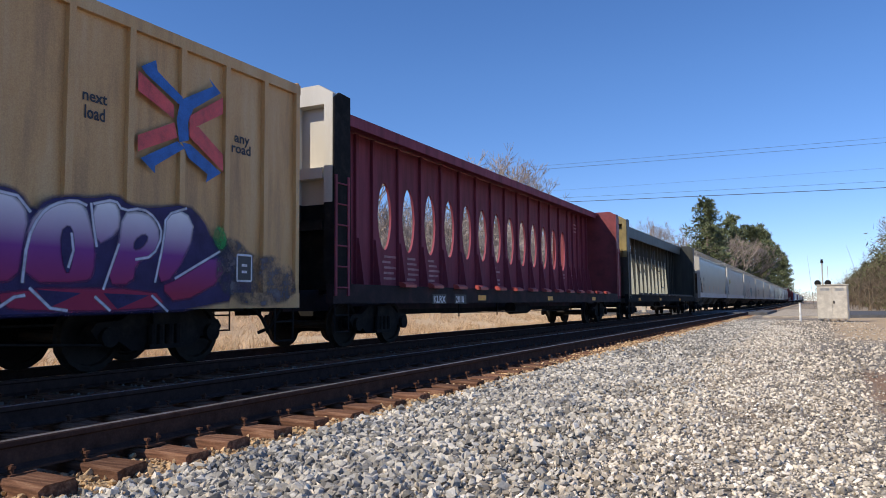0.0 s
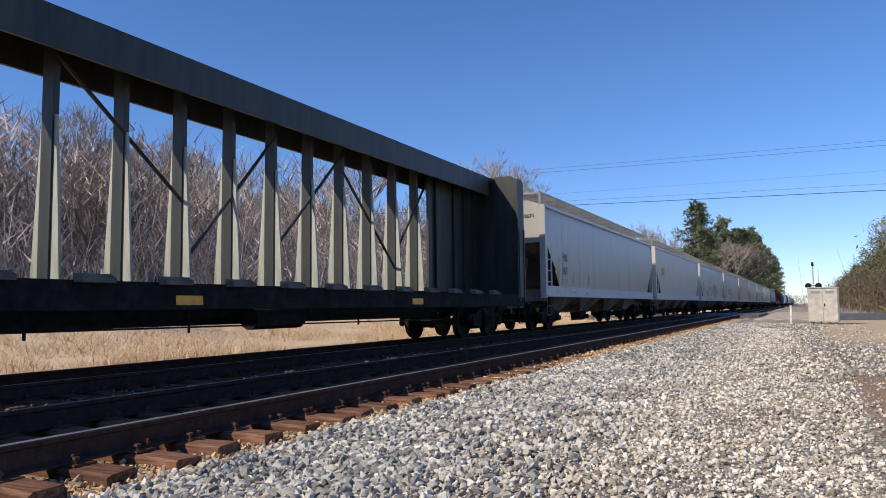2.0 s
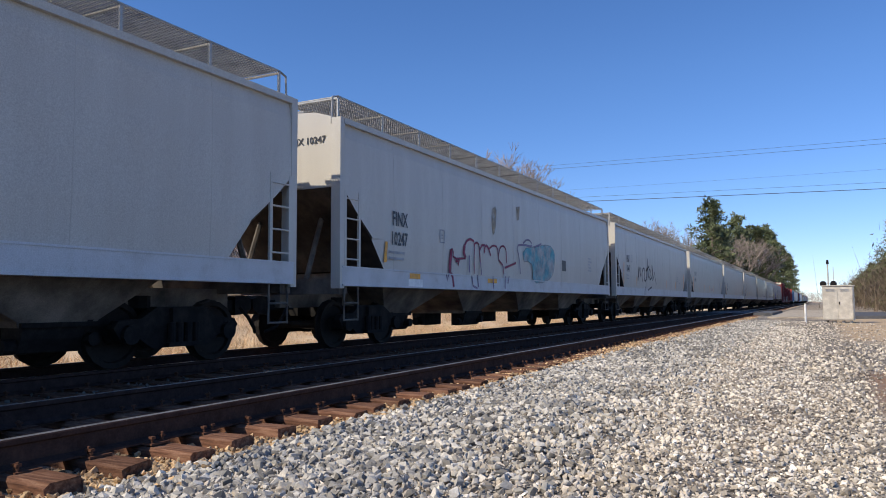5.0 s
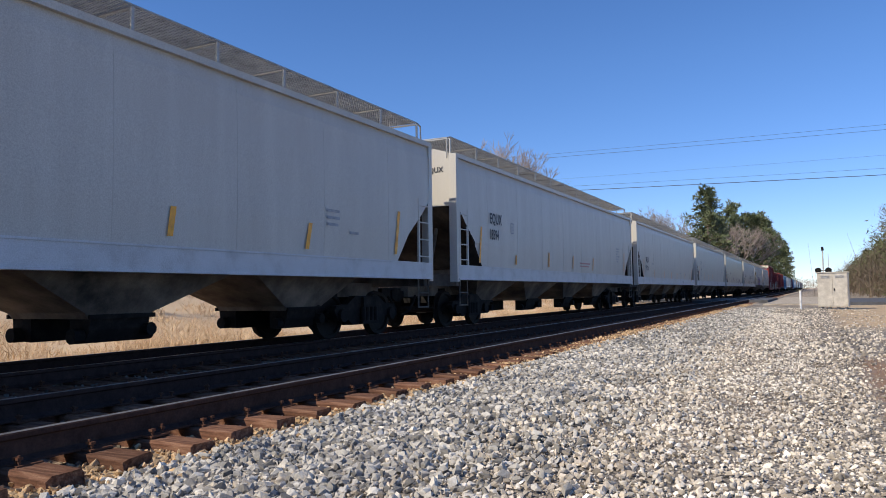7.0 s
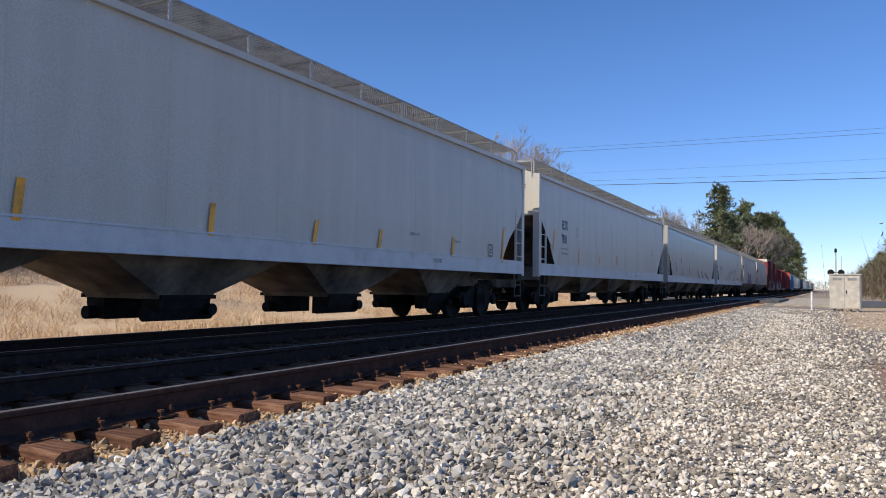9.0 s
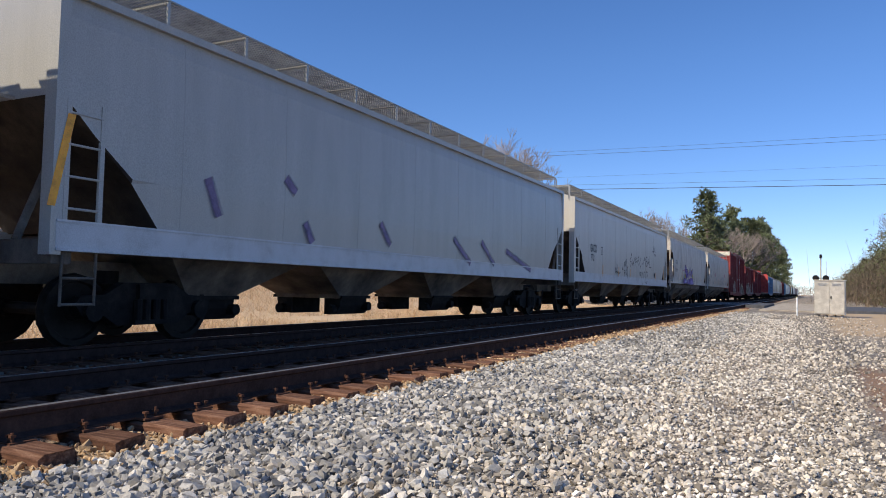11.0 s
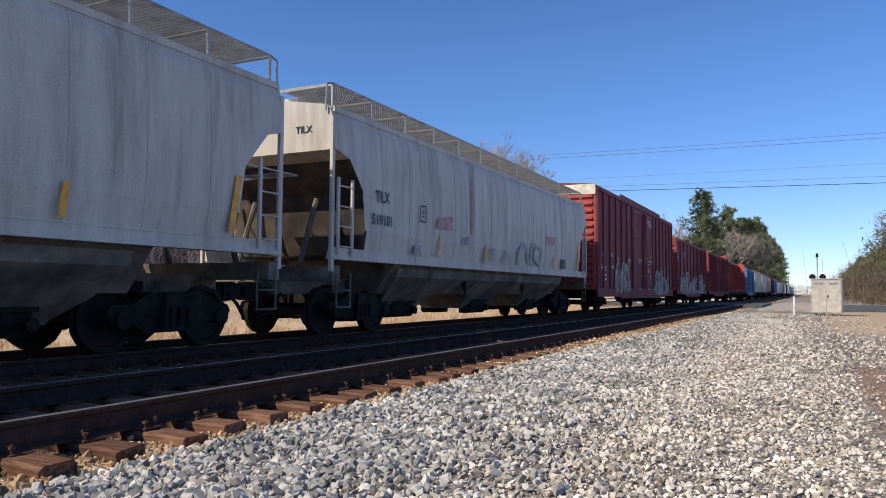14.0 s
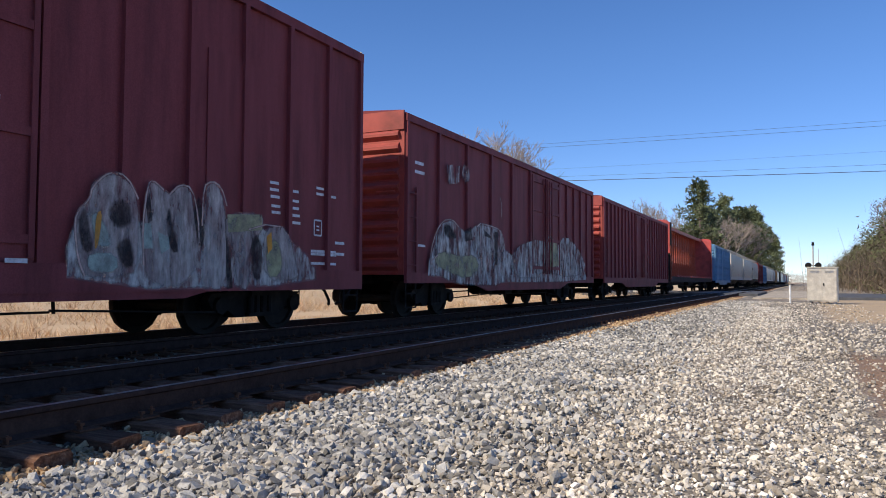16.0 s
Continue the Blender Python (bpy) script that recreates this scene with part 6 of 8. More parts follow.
ribbon(bm, [(0.50, 2.49), (1.18, 2.64)], 0.05, 1.632)
part("graffiti_drip", bm, M["g_plum"], hop_f)
bm = B()
ribbon(bm, [(-5.24, 1.50), (-5.21, 1.37), (-5.13, 1.50)], 0.05, 1.632)
part("graffiti_drip", bm, M["g_plum"], hop_f)
bm = B()
ribbon(bm, [(-4.01, 2.00), (-4.01, 1.59)], 0.05, 1.632)
part("graffiti_drip", bm, M["g_plum"], hop_f)
bm = B()
ribbon(bm, [(-3.35, 1.86), (-3.31, 1.55)], 0.05, 1.632)
part("graffiti_drip", bm, M["g_plum"], hop_f)
bm = B()
ribbon(bm, [(-1.47, 1.58), (-1.56, 1.37)], 0.05, 1.632)
part("graffiti_drip", bm, M["g_plum"], hop_f)
bm = B()
patch(bm, [(-0.39, 2.39), (0.61, 2.52), (1.92, 2.68), (2.49, 2.46), (2.42, 2.06), (2.21, 1.68), (1.52, 1.48), (0.38, 1.42), (0.44, 1.95), (-0.04, 2.06), (-0.34, 2.00)], 1.630)
part("graffiti_wash", bm, M["g_teal"], hop_f, "cyan paint wash over the lettering")
bm = B()
patch(bm, [(-2.61, 3.28), (-2.26, 3.42), (-2.32, 2.91), (-2.46, 2.61), (-2.58, 2.68)], S)
part("rust_streak", bm, M["rust"], hop_f)
bm = B()
patch(bm, [(-0.86, 3.55), (-0.57, 3.59), (-0.64, 3.21), (-0.80, 3.15)], S)
part("rust_streak", bm, M["rust"], hop_f)
frame_mark(hop_f, S, -5.53, 2.21, 0.28, M["faint"])
small_print(hop_f, S, [(-7.73, 1.84, 0.62, 0.05), (-7.73, 1.72, 0.6, 0.05)], M["faint"])
bm = B()
patch(bm, [(3.21, 1.89), (3.63, 1.89), (3.63, 2.24), (3.21, 2.24)], S)
part("dark_placard", bm, M["plate"], hop_f)
small_print(hop_f, S, [(6.3, 1.99, 0.42, 0.045), (6.32, 2.1, 0.33999999999999997, 0.045), (6.3, 2.21, 0.26, 0.045), (6.32, 2.32, 0.42, 0.045), (6.3, 2.43, 0.33999999999999997, 0.045)], M["faint"])
bm = B()
patch(bm, [(-6.9, 1.36), (-6.45, 1.36), (-6.45, 1.47), (-6.9, 1.47)], 1.622)
part("reflective_stripe", bm, M["stripe"], hop_f, "yellow reflective strip")
bm = B()
patch(bm, [(-2.9, 1.36), (-2.3, 1.36), (-2.3, 1.47), (-2.9, 1.47)], 1.622)
part("reflective_stripe", bm, M["stripe"], hop_f, "yellow reflective strip")
bm = B()
patch(bm, [(-6.95, 1.20), (-6.35, 1.20), (-6.35, 1.35), (-6.95, 1.35)], 1.622)
part("white_placard", bm, M["white"], hop_f)
wordmark("FINX", 0.32, S, -7.39, 2.64, M["ink"], hop_g, squeeze=0.57)
wordmark("10447", 0.31, S, -7.43, 2.21, M["ink"], hop_g, squeeze=0.58)
bm = B()
patch(bm, [(-8.07, 1.65), (-7.97, 1.65), (-7.85, 2.58), (-7.95, 2.58)], S)
part("reflective_stripe", bm, M["stripe"], hop_g, "yellow reflective strip")
bm = B()
patch(bm, [(-5.52, 1.62), (-5.42, 1.62), (-5.37, 2.04), (-5.47, 2.04)], S)
part("reflective_stripe", bm, M["stripe"], hop_g, "yellow reflective strip")
bm = B()
patch(bm, [(1.89, 1.65), (1.99, 1.65), (2.05, 2.05), (1.95, 2.05)], S)
part("reflective_stripe", bm, M["stripe"], hop_g, "yellow reflective strip")
bm = B()
patch(bm, [(4.80, 1.62), (4.90, 1.62), (5.00, 2.06), (4.90, 2.06)], S)
part("reflective_stripe", bm, M["stripe"], hop_g, "yellow reflective strip")
bm = B()
patch(bm, [(7.69, 1.65), (7.79, 1.65), (7.94, 2.53), (7.84, 2.53)], S)
part("reflective_stripe", bm, M["stripe"], hop_g, "yellow reflective strip")
frame_mark(hop_g, S, -6.5, 2.7, 0.28, M["faint"])
small_print(hop_g, S, [(-7.48, 2.03, 0.5, 0.045), (-7.48, 1.89, 0.5, 0.045), (-3.88, 1.95, 0.3, 0.05), (5.4, 2.3, 0.4, 0.05), (5.4, 2.18, 0.4, 0.05), (5.4, 2.06, 0.35, 0.05), (6.1, 1.95, 0.3, 0.05)], M["faint"])
bm = B()
ribbon(bm, [(-5.22, 1.87), (-5.03, 2.10), (-4.94, 2.59), (-4.71, 2.22), (-4.50, 2.00), (-4.55, 2.51)], 0.075, S)
part("graffiti", bm, M["g_black"], hop_g, "black sprayed tag")
bm = B()
ribbon(bm, [(-4.21, 1.84), (-4.32, 2.20), (-3.96, 2.55), (-3.68, 2.33)], 0.075, S)
part("graffiti", bm, M["g_black"], hop_g, "black sprayed tag")
bm = B()
ribbon(bm, [(-3.68, 2.52), (-3.80, 1.93), (-3.53, 1.86), (-3.20, 2.03), (-3.16, 2.53)], 0.075, S)
part("graffiti", bm, M["g_black"], hop_g, "black sprayed tag")
bm = B()
ribbon(bm, [(-2.95, 3.01), (-2.89, 2.06)], 0.075, S)
part("graffiti", bm, M["g_black"], hop_g, "black sprayed tag")
bm = B()
ribbon(bm, [(-3.37, 2.36), (-2.56, 2.65)], 0.075, S)
part("graffiti", bm, M["g_black"], hop_g, "black sprayed tag")
bm = B()
ribbon(bm, [(-2.80, 2.06), (-2.50, 2.59), (-2.22, 2.34), (-2.68, 1.92), (-1.82, 2.12), (-1.92, 2.73)], 0.075, S)
part("graffiti", bm, M["g_black"], hop_g, "black sprayed tag")
bm = B()
ribbon(bm, [(-1.78, 1.93), (-1.72, 2.70)], 0.075, S)
part("graffiti", bm, M["g_black"], hop_g, "black sprayed tag")
bm = B()
ribbon(bm, [(-1.66, 1.99), (-1.30, 2.39), (-0.86, 1.76)], 0.075, S)
part("graffiti", bm, M["g_black"], hop_g, "black sprayed tag")
bm = B()
ribbon(bm, [(-3.76, 1.21), (-3.57, 1.61)], 0.075, S)
part("graffiti", bm, M["g_black"], hop_g, "black sprayed tag")
bm = B()
ribbon(bm, [(-2.94, 1.45), (-2.02, 1.61)], 0.075, S)
part("graffiti", bm, M["g_black"], hop_g, "black sprayed tag")
bm = B()
ribbon(bm, [(-5.13, 2.00), (-5.01, 2.36)], 0.075, S)
part("graffiti", bm, M["g_black"], hop_g, "black sprayed tag")
wordmark("EQUX", 0.28, S, -7.39, 2.67, M["ink"], hop_h, squeeze=0.78)
wordmark("18594", 0.27, S, -7.42, 2.25, M["ink"], hop_h, squeeze=0.69)
bm = B()
patch(bm, [(-8.12, 1.61), (-8.02, 1.61), (-7.89, 2.53), (-7.99, 2.53)], S)
part("reflective_stripe", bm, M["stripe"], hop_h, "yellow reflective strip")
bm = B()
patch(bm, [(-5.60, 1.63), (-5.50, 1.63), (-5.48, 1.89), (-5.58, 1.89)], S)
part("reflective_stripe", bm, M["stripe"], hop_h, "yellow reflective strip")
bm = B()
patch(bm, [(-2.72, 1.64), (-2.62, 1.64), (-2.58, 2.09), (-2.68, 2.09)], S)
part("reflective_stripe", bm, M["stripe"], hop_h, "yellow reflective strip")
bm = B()
patch(bm, [(-0.12, 1.64), (-0.02, 1.64), (0.05, 2.09), (-0.05, 2.09)], S)
part("reflective_stripe", bm, M["stripe"], hop_h, "yellow reflective strip")
bm = B()
patch(bm, [(2.46, 1.63), (2.56, 1.63), (2.67, 2.10), (2.57, 2.10)], S)
part("reflective_stripe", bm, M["stripe"], hop_h, "yellow reflective strip")
bm = B()
patch(bm, [(7.58, 1.65), (7.68, 1.65), (7.80, 2.53), (7.70, 2.53)], S)
part("reflective_stripe", bm, M["stripe"], hop_h, "yellow reflective strip")
frame_mark(hop_h, S, -5.9, 2.5, 0.27, M["faint"])
small_print(hop_h, S, [(6.3, 2.62, 0.55, 0.045), (6.32, 2.51, 0.43000000000000005, 0.045), (6.3, 2.4, 0.31000000000000005, 0.045), (6.32, 2.29, 0.55, 0.045), (6.3, 2.18, 0.43000000000000005, 0.045), (6.32, 2.07, 0.31000000000000005, 0.045)], M["faint"])
small_print(hop_h, S, [(0.81, 1.84, 1.3, 0.05), (0.81, 1.74, 1.2, 0.04)], M["faintred"])
wordmark("MLLX", 0.28, S, -7.38, 2.27, M["ink"], hop_i, squeeze=0.73)
wordmark("97020", 0.24, S, -7.47, 1.87, M["ink"], hop_i, squeeze=0.83)
bm = B()
patch(bm, [(-8.07, 1.43), (-7.97, 1.43), (-7.80, 2.39), (-7.90, 2.39)], S)
part("reflective_stripe", bm, M["stripe"], hop_i, "yellow reflective strip")
bm = B()
patch(bm, [(-5.24, 1.45), (-5.14, 1.45), (-5.10, 1.91), (-5.20, 1.91)], S)
part("reflective_stripe", bm, M["stripe"], hop_i, "yellow reflective strip")
bm = B()
patch(bm, [(-2.51, 1.47), (-2.41, 1.47), (-2.37, 1.93), (-2.47, 1.93)], S)
part("reflective_stripe", bm, M["stripe"], hop_i, "yellow reflective strip")
bm = B()
patch(bm, [(-0.21, 1.47), (-0.11, 1.47), (-0.03, 1.89), (-0.13, 1.89)], S)
part("reflective_stripe", bm, M["stripe"], hop_i, "yellow reflective strip")
bm = B()
patch(bm, [(1.78, 1.49), (1.88, 1.49), (1.97, 1.88), (1.87, 1.88)], S)
part("reflective_stripe", bm, M["stripe"], hop_i, "yellow reflective strip")
bm = B()
patch(bm, [(4.86, 1.47), (4.96, 1.47), (5.02, 1.92), (4.92, 1.92)], S)
part("reflective_stripe", bm, M["stripe"], hop_i, "yellow reflective strip")
bm = B()
patch(bm, [(7.74, 1.42), (7.84, 1.42), (7.95, 2.37), (7.85, 2.37)], S)
part("reflective_stripe", bm, M["stripe"], hop_i, "yellow reflective strip")
frame_mark(hop_i, S, 6.93, 1.58, 0.28, M["ink"])
small_print(hop_i, S, [(3.0, 1.85, 0.4, 0.06), (5.0, 1.8, 0.3, 0.06), (-5.9, 2.2, 0.5, 0.05), (4.0, 1.32, 0.4, 0.09)], M["faint"])
wordmark("ELTX", 0.30, S, -7.23, 2.68, M["inknavy"], hop_j, squeeze=0.58)
wordmark("7930", 0.29, S, -7.26, 2.23, M["inknavy"], hop_j, squeeze=0.59)
bm = B()
patch(bm, [(-5.45, 1.64), (-5.35, 1.64), (-5.31, 2.12), (-5.41, 2.12)], S)
part("reflective_stripe", bm, M["stripe"], hop_j, "yellow reflective strip")
bm = B()
patch(bm, [(-2.90, 1.66), (-2.80, 1.66), (-2.72, 2.01), (-2.82, 2.01)], S)
part("reflective_stripe", bm, M["stripe"], hop_j, "yellow reflective strip")
bm = B()
patch(bm, [(-0.31, 1.74), (-0.21, 1.74), (-0.16, 2.11), (-0.26, 2.11)], S)
part("reflective_stripe", bm, M["stripe"], hop_j, "yellow reflective strip")
bm = B()
patch(bm, [(-8.18, 1.94), (-8.08, 1.94), (-7.93, 2.60), (-8.03, 2.60)], S)
part("reflective_stripe", bm, M["stripe"], hop_j, "yellow reflective strip")
frame_mark(hop_j, S, -5.77, 2.53, 0.28, M["faint"])
small_print(hop_j, S, [(-7.36, 2.02, 0.7, 0.06), (-7.36, 1.87, 0.7, 0.06), (2.9, 1.32, 0.5, 0.05), (6.3, 2.6, 0.4, 0.05), (6.3, 2.48, 0.35, 0.05), (6.3, 2.36, 0.4, 0.05)], M["faint"])
bm = B()
ribbon(bm, [(-7.05, 2.30), (-6.81, 1.78)], 0.16, S)
part("graffiti", bm, M["g_plum"], hop_k, "dark purple sprayed marks")
bm = B()
ribbon(bm, [(-5.36, 2.54), (-5.10, 2.33)], 0.16, S)
part("graffiti", bm, M["g_plum"], hop_k, "dark purple sprayed marks")
bm = B()
ribbon(bm, [(-4.83, 1.87), (-4.62, 1.55)], 0.16, S)
part("graffiti", bm, M["g_plum"], hop_k, "dark purple sprayed marks")
bm = B()
ribbon(bm, [(-2.45, 2.07), (-2.06, 1.67)], 0.16, S)
part("graffiti", bm, M["g_plum"], hop_k, "dark purple sprayed marks")
bm = B()
ribbon(bm, [(0.84, 2.00), (1.80, 1.45)], 0.16, S)
part("graffiti", bm, M["g_plum"], hop_k, "dark purple sprayed marks")
bm = B()
ribbon(bm, [(2.46, 2.02), (3.31, 1.49)], 0.16, S)
part("graffiti", bm, M["g_plum"], hop_k, "dark purple sprayed marks")
bm = B()
ribbon(bm, [(4.15, 1.88), (6.14, 1.42)], 0.16, S)
part("graffiti", bm, M["g_plum"], hop_k, "dark purple sprayed marks")
bm = B()
patch(bm, [(-9.43, 1.66), (-9.33, 1.66), (-9.12, 2.73), (-9.22, 2.73)], S)
part("reflective_stripe", bm, M["stripe"], hop_k, "yellow reflective strip")
wordmark("GACX", 0.31, S, -7.26, 2.34, M["ink"], hop_l, squeeze=0.77)
wordmark("7712", 0.27, S, -7.18, 2.00, M["ink"], hop_l, squeeze=0.65)
frame_mark(hop_l, S, -5.66, 2.31, 0.28, M["ink"])
bm = B()
patch(bm, [(-2.71, 1.48), (-2.61, 1.48), (-2.55, 1.89), (-2.65, 1.89)], S)
part("reflective_stripe", bm, M["stripe"], hop_l, "yellow reflective strip")
bm = B()
patch(bm, [(-0.42, 1.47), (-0.32, 1.47), (-0.26, 1.87), (-0.36, 1.87)], S)
part("reflective_stripe", bm, M["stripe"], hop_l, "yellow reflective strip")
bm = B()
patch(bm, [(-5.42, 1.43), (-5.32, 1.43), (-5.30, 1.87), (-5.40, 1.87)], S)
part("reflective_stripe", bm, M["stripe"], hop_l, "yellow reflective strip")
bm = B()
patch(bm, [(5.81, 1.46), (5.91, 1.46), (5.97, 1.89), (5.87, 1.89)], S)
part("reflective_stripe", bm, M["stripe"], hop_l, "yellow reflective strip")
bm = B()
patch(bm, [(8.18, 1.46), (8.28, 1.46), (8.41, 2.34), (8.31, 2.34)], S)
part("reflective_stripe", bm, M["stripe"], hop_l, "yellow reflective strip")
bm = B()
ribbon(bm, [(-0.14, 2.46), (-0.44, 2.31), (-0.40, 2.23), (-0.06, 2.25), (-0.32, 2.00)], 0.05, S)
part("graffiti", bm, M["g_black"], hop_l, "black handwritten graffiti words")
bm = B()
ribbon(bm, [(0.07, 2.03), (0.22, 2.34)], 0.05, S)
part("graffiti", bm, M["g_black"], hop_l, "black handwritten graffiti words")
bm = B()
ribbon(bm, [(0.22, 2.29), (0.41, 2.13)], 0.05, S)
part("graffiti", bm, M["g_black"], hop_l, "black handwritten graffiti words")
bm = B()
ribbon(bm, [(0.36, 2.05), (0.55, 2.44)], 0.05, S)
part("graffiti", bm, M["g_black"], hop_l, "black handwritten graffiti words")
bm = B()
ribbon(bm, [(0.65, 2.06), (0.82, 2.50), (1.07, 2.40)], 0.05, S)
part("graffiti", bm, M["g_black"], hop_l, "black handwritten graffiti words")
bm = B()
ribbon(bm, [(0.76, 2.23), (1.05, 2.29)], 0.05, S)
part("graffiti", bm, M["g_black"], hop_l, "black handwritten graffiti words")
bm = B()
ribbon(bm, [(1.20, 2.36), (1.43, 2.11)], 0.05, S)
part("graffiti", bm, M["g_black"], hop_l, "black handwritten graffiti words")
bm = B()
ribbon(bm, [(1.29, 2.26), (1.59, 2.47), (1.50, 2.54), (1.28, 2.48)], 0.05, S)
part("graffiti", bm, M["g_black"], hop_l, "black handwritten graffiti words")
bm = B()
ribbon(bm, [(2.06, 2.53), (1.69, 2.20), (2.03, 2.03)], 0.05, S)
part("graffiti", bm, M["g_black"], hop_l, "black handwritten graffiti words")
bm = B()
ribbon(bm, [(2.26, 2.23), (2.33, 2.23)], 0.05, S)
part("graffiti", bm, M["g_black"], hop_l, "black handwritten graffiti words")
bm = B()
ribbon(bm, [(2.39, 2.23), (2.47, 2.23)], 0.05, S)
part("graffiti", bm, M["g_black"], hop_l, "black handwritten graffiti words")
bm = B()
ribbon(bm, [(2.62, 2.21), (2.87, 2.63), (2.93, 2.36), (3.12, 2.60), (3.19, 2.20)], 0.05, S)
part("graffiti", bm, M["g_black"], hop_l, "black handwritten graffiti words")
bm = B()
ribbon(bm, [(3.31, 2.63), (3.26, 2.15)], 0.05, S)
part("graffiti", bm, M["g_black"], hop_l, "black handwritten graffiti words")
bm = B()
ribbon(bm, [(3.31, 2.61), (3.61, 2.60)], 0.05, S)
part("graffiti", bm, M["g_black"], hop_l, "black handwritten graffiti words")
bm = B()
ribbon(bm, [(3.27, 2.38), (3.56, 2.39)], 0.05, S)
part("graffiti", bm, M["g_black"], hop_l, "black handwritten graffiti words")
bm = B()
ribbon(bm, [(3.26, 2.15), (3.51, 2.15)], 0.05, S)
part("graffiti", bm, M["g_black"], hop_l, "black handwritten graffiti words")
bm = B()
ribbon(bm, [(3.57, 2.15), (3.85, 2.56), (4.05, 2.19)], 0.05, S)
part("graffiti", bm, M["g_black"], hop_l, "black handwritten graffiti words")
bm = B()
ribbon(bm, [(3.64, 2.31), (4.01, 2.35)], 0.05, S)
part("graffiti", bm, M["g_black"], hop_l, "black handwritten graffiti words")
bm = B()
ribbon(bm, [(4.29, 2.71), (4.12, 2.10), (4.64, 2.11)], 0.05, S)
part("graffiti", bm, M["g_black"], hop_l, "black handwritten graffiti words")
bm = B()
ribbon(bm, [(-0.14, 2.62), (-0.11, 2.50)], 0.11, S)
part("graffiti", bm, M["g_black"], hop_l, "black handwritten graffiti words")
bm = B()
ribbon(bm, [(-1.99, 1.81), (-1.85, 1.93)], 0.04, S)
part("graffiti", bm, M["g_black"], hop_l, "black scribbled tags")
bm = B()
ribbon(bm, [(-1.99, 1.81), (-1.80, 1.82)], 0.04, S)
part("graffiti", bm, M["g_black"], hop_l, "black scribbled tags")
bm = B()
ribbon(bm, [(-1.60, 1.97), (-1.58, 2.14), (-1.47, 2.15), (-1.49, 1.96)], 0.04, S)
part("graffiti", bm, M["g_black"], hop_l, "black scribbled tags")
bm = B()
ribbon(bm, [(-1.44, 1.98), (-1.42, 2.20), (-1.31, 2.24), (-1.33, 2.00)], 0.04, S)
part("graffiti", bm, M["g_black"], hop_l, "black scribbled tags")
bm = B()
ribbon(bm, [(-1.22, 2.19), (-1.17, 2.31), (-1.08, 2.27), (-1.11, 2.16), (-1.19, 2.17)], 0.04, S)
part("graffiti", bm, M["g_black"], hop_l, "black scribbled tags")
bm = B()
ribbon(bm, [(-1.16, 2.15), (-1.20, 1.75)], 0.04, S)
part("graffiti", bm, M["g_black"], hop_l, "black scribbled tags")
bm = B()
ribbon(bm, [(-0.98, 2.04), (-1.00, 1.77)], 0.04, S)
part("graffiti", bm, M["g_black"], hop_l, "black scribbled tags")
bm = B()
ribbon(bm, [(-0.86, 2.01), (-0.88, 1.82)], 0.04, S)
part("graffiti", bm, M["g_black"], hop_l, "black scribbled tags")
bm = B()
ribbon(bm, [(-1.64, 1.75), (-1.37, 1.80)], 0.04, S)
part("graffiti", bm, M["g_black"], hop_l, "black scribbled tags")
bm = B()
ribbon(bm, [(-1.63, 1.68), (-1.31, 1.72)], 0.04, S)
part("graffiti", bm, M["g_black"], hop_l, "black scribbled tags")
bm = B()
ribbon(bm, [(-1.58, 1.63), (-1.36, 1.62)], 0.04, S)
part("graffiti", bm, M["g_black"], hop_l, "black scribbled tags")
bm = B()
ribbon(bm, [(-1.57, 1.52), (-1.42, 1.55)], 0.04, S)
part("graffiti", bm, M["g_black"], hop_l, "black scribbled tags")
bm = B()
ribbon(bm, [(-1.14, 1.71), (-1.05, 1.54)], 0.04, S)
part("graffiti", bm, M["g_black"], hop_l, "black scribbled tags")
bm = B()
ribbon(bm, [(-0.94, 1.77), (-0.91, 1.44)], 0.04, S)
part("graffiti", bm, M["g_black"], hop_l, "black scribbled tags")
bm = B()
ribbon(bm, [(-1.06, 1.72), (-0.98, 1.95), (-0.80, 1.97)], 0.04, S)
part("graffiti", bm, M["g_black"], hop_l, "black scribbled tags")
bm = B()
ribbon(bm, [(-3.22, 1.64), (-3.25, 1.80), (-3.18, 1.90), (-3.12, 1.82), (-3.13, 1.65), (-3.22, 1.64)], 0.04, S)
part("graffiti", bm, M["g_black"], hop_l, "black scribbled tags")
bm = B()
ribbon(bm, [(-2.93, 1.99), (-2.96, 1.58)], 0.04, S)
part("graffiti", bm, M["g_black"], hop_l, "black scribbled tags")
bm = B()
ribbon(bm, [(-3.07, 1.68), (-2.92, 1.71)], 0.04, S)
part("graffiti", bm, M["g_black"], hop_l, "black scribbled tags")
bm = B()
ribbon(bm, [(-2.89, 1.62), (-2.84, 1.76), (-2.79, 1.63), (-2.71, 1.72), (-2.69, 1.58)], 0.04, S)
part("graffiti", bm, M["g_black"], hop_l, "black scribbled tags")
bm = B()
ribbon(bm, [(-2.62, 1.61), (-2.32, 1.68)], 0.04, S)
part("graffiti", bm, M["g_black"], hop_l, "black scribbled tags")
bm = B()
ribbon(bm, [(1.71, 1.78), (2.09, 1.78)], 0.04, S)
part("graffiti", bm, M["g_black"], hop_l, "black scribbled tags")
bm = B()
ribbon(bm, [(1.72, 1.71), (2.09, 1.71)], 0.04, S)
part("graffiti", bm, M["g_black"], hop_l, "black scribbled tags")
bm = B()
ribbon(bm, [(1.77, 1.64), (2.05, 1.63)], 0.04, S)
part("graffiti", bm, M["g_black"], hop_l, "black scribbled tags")
bm = B()
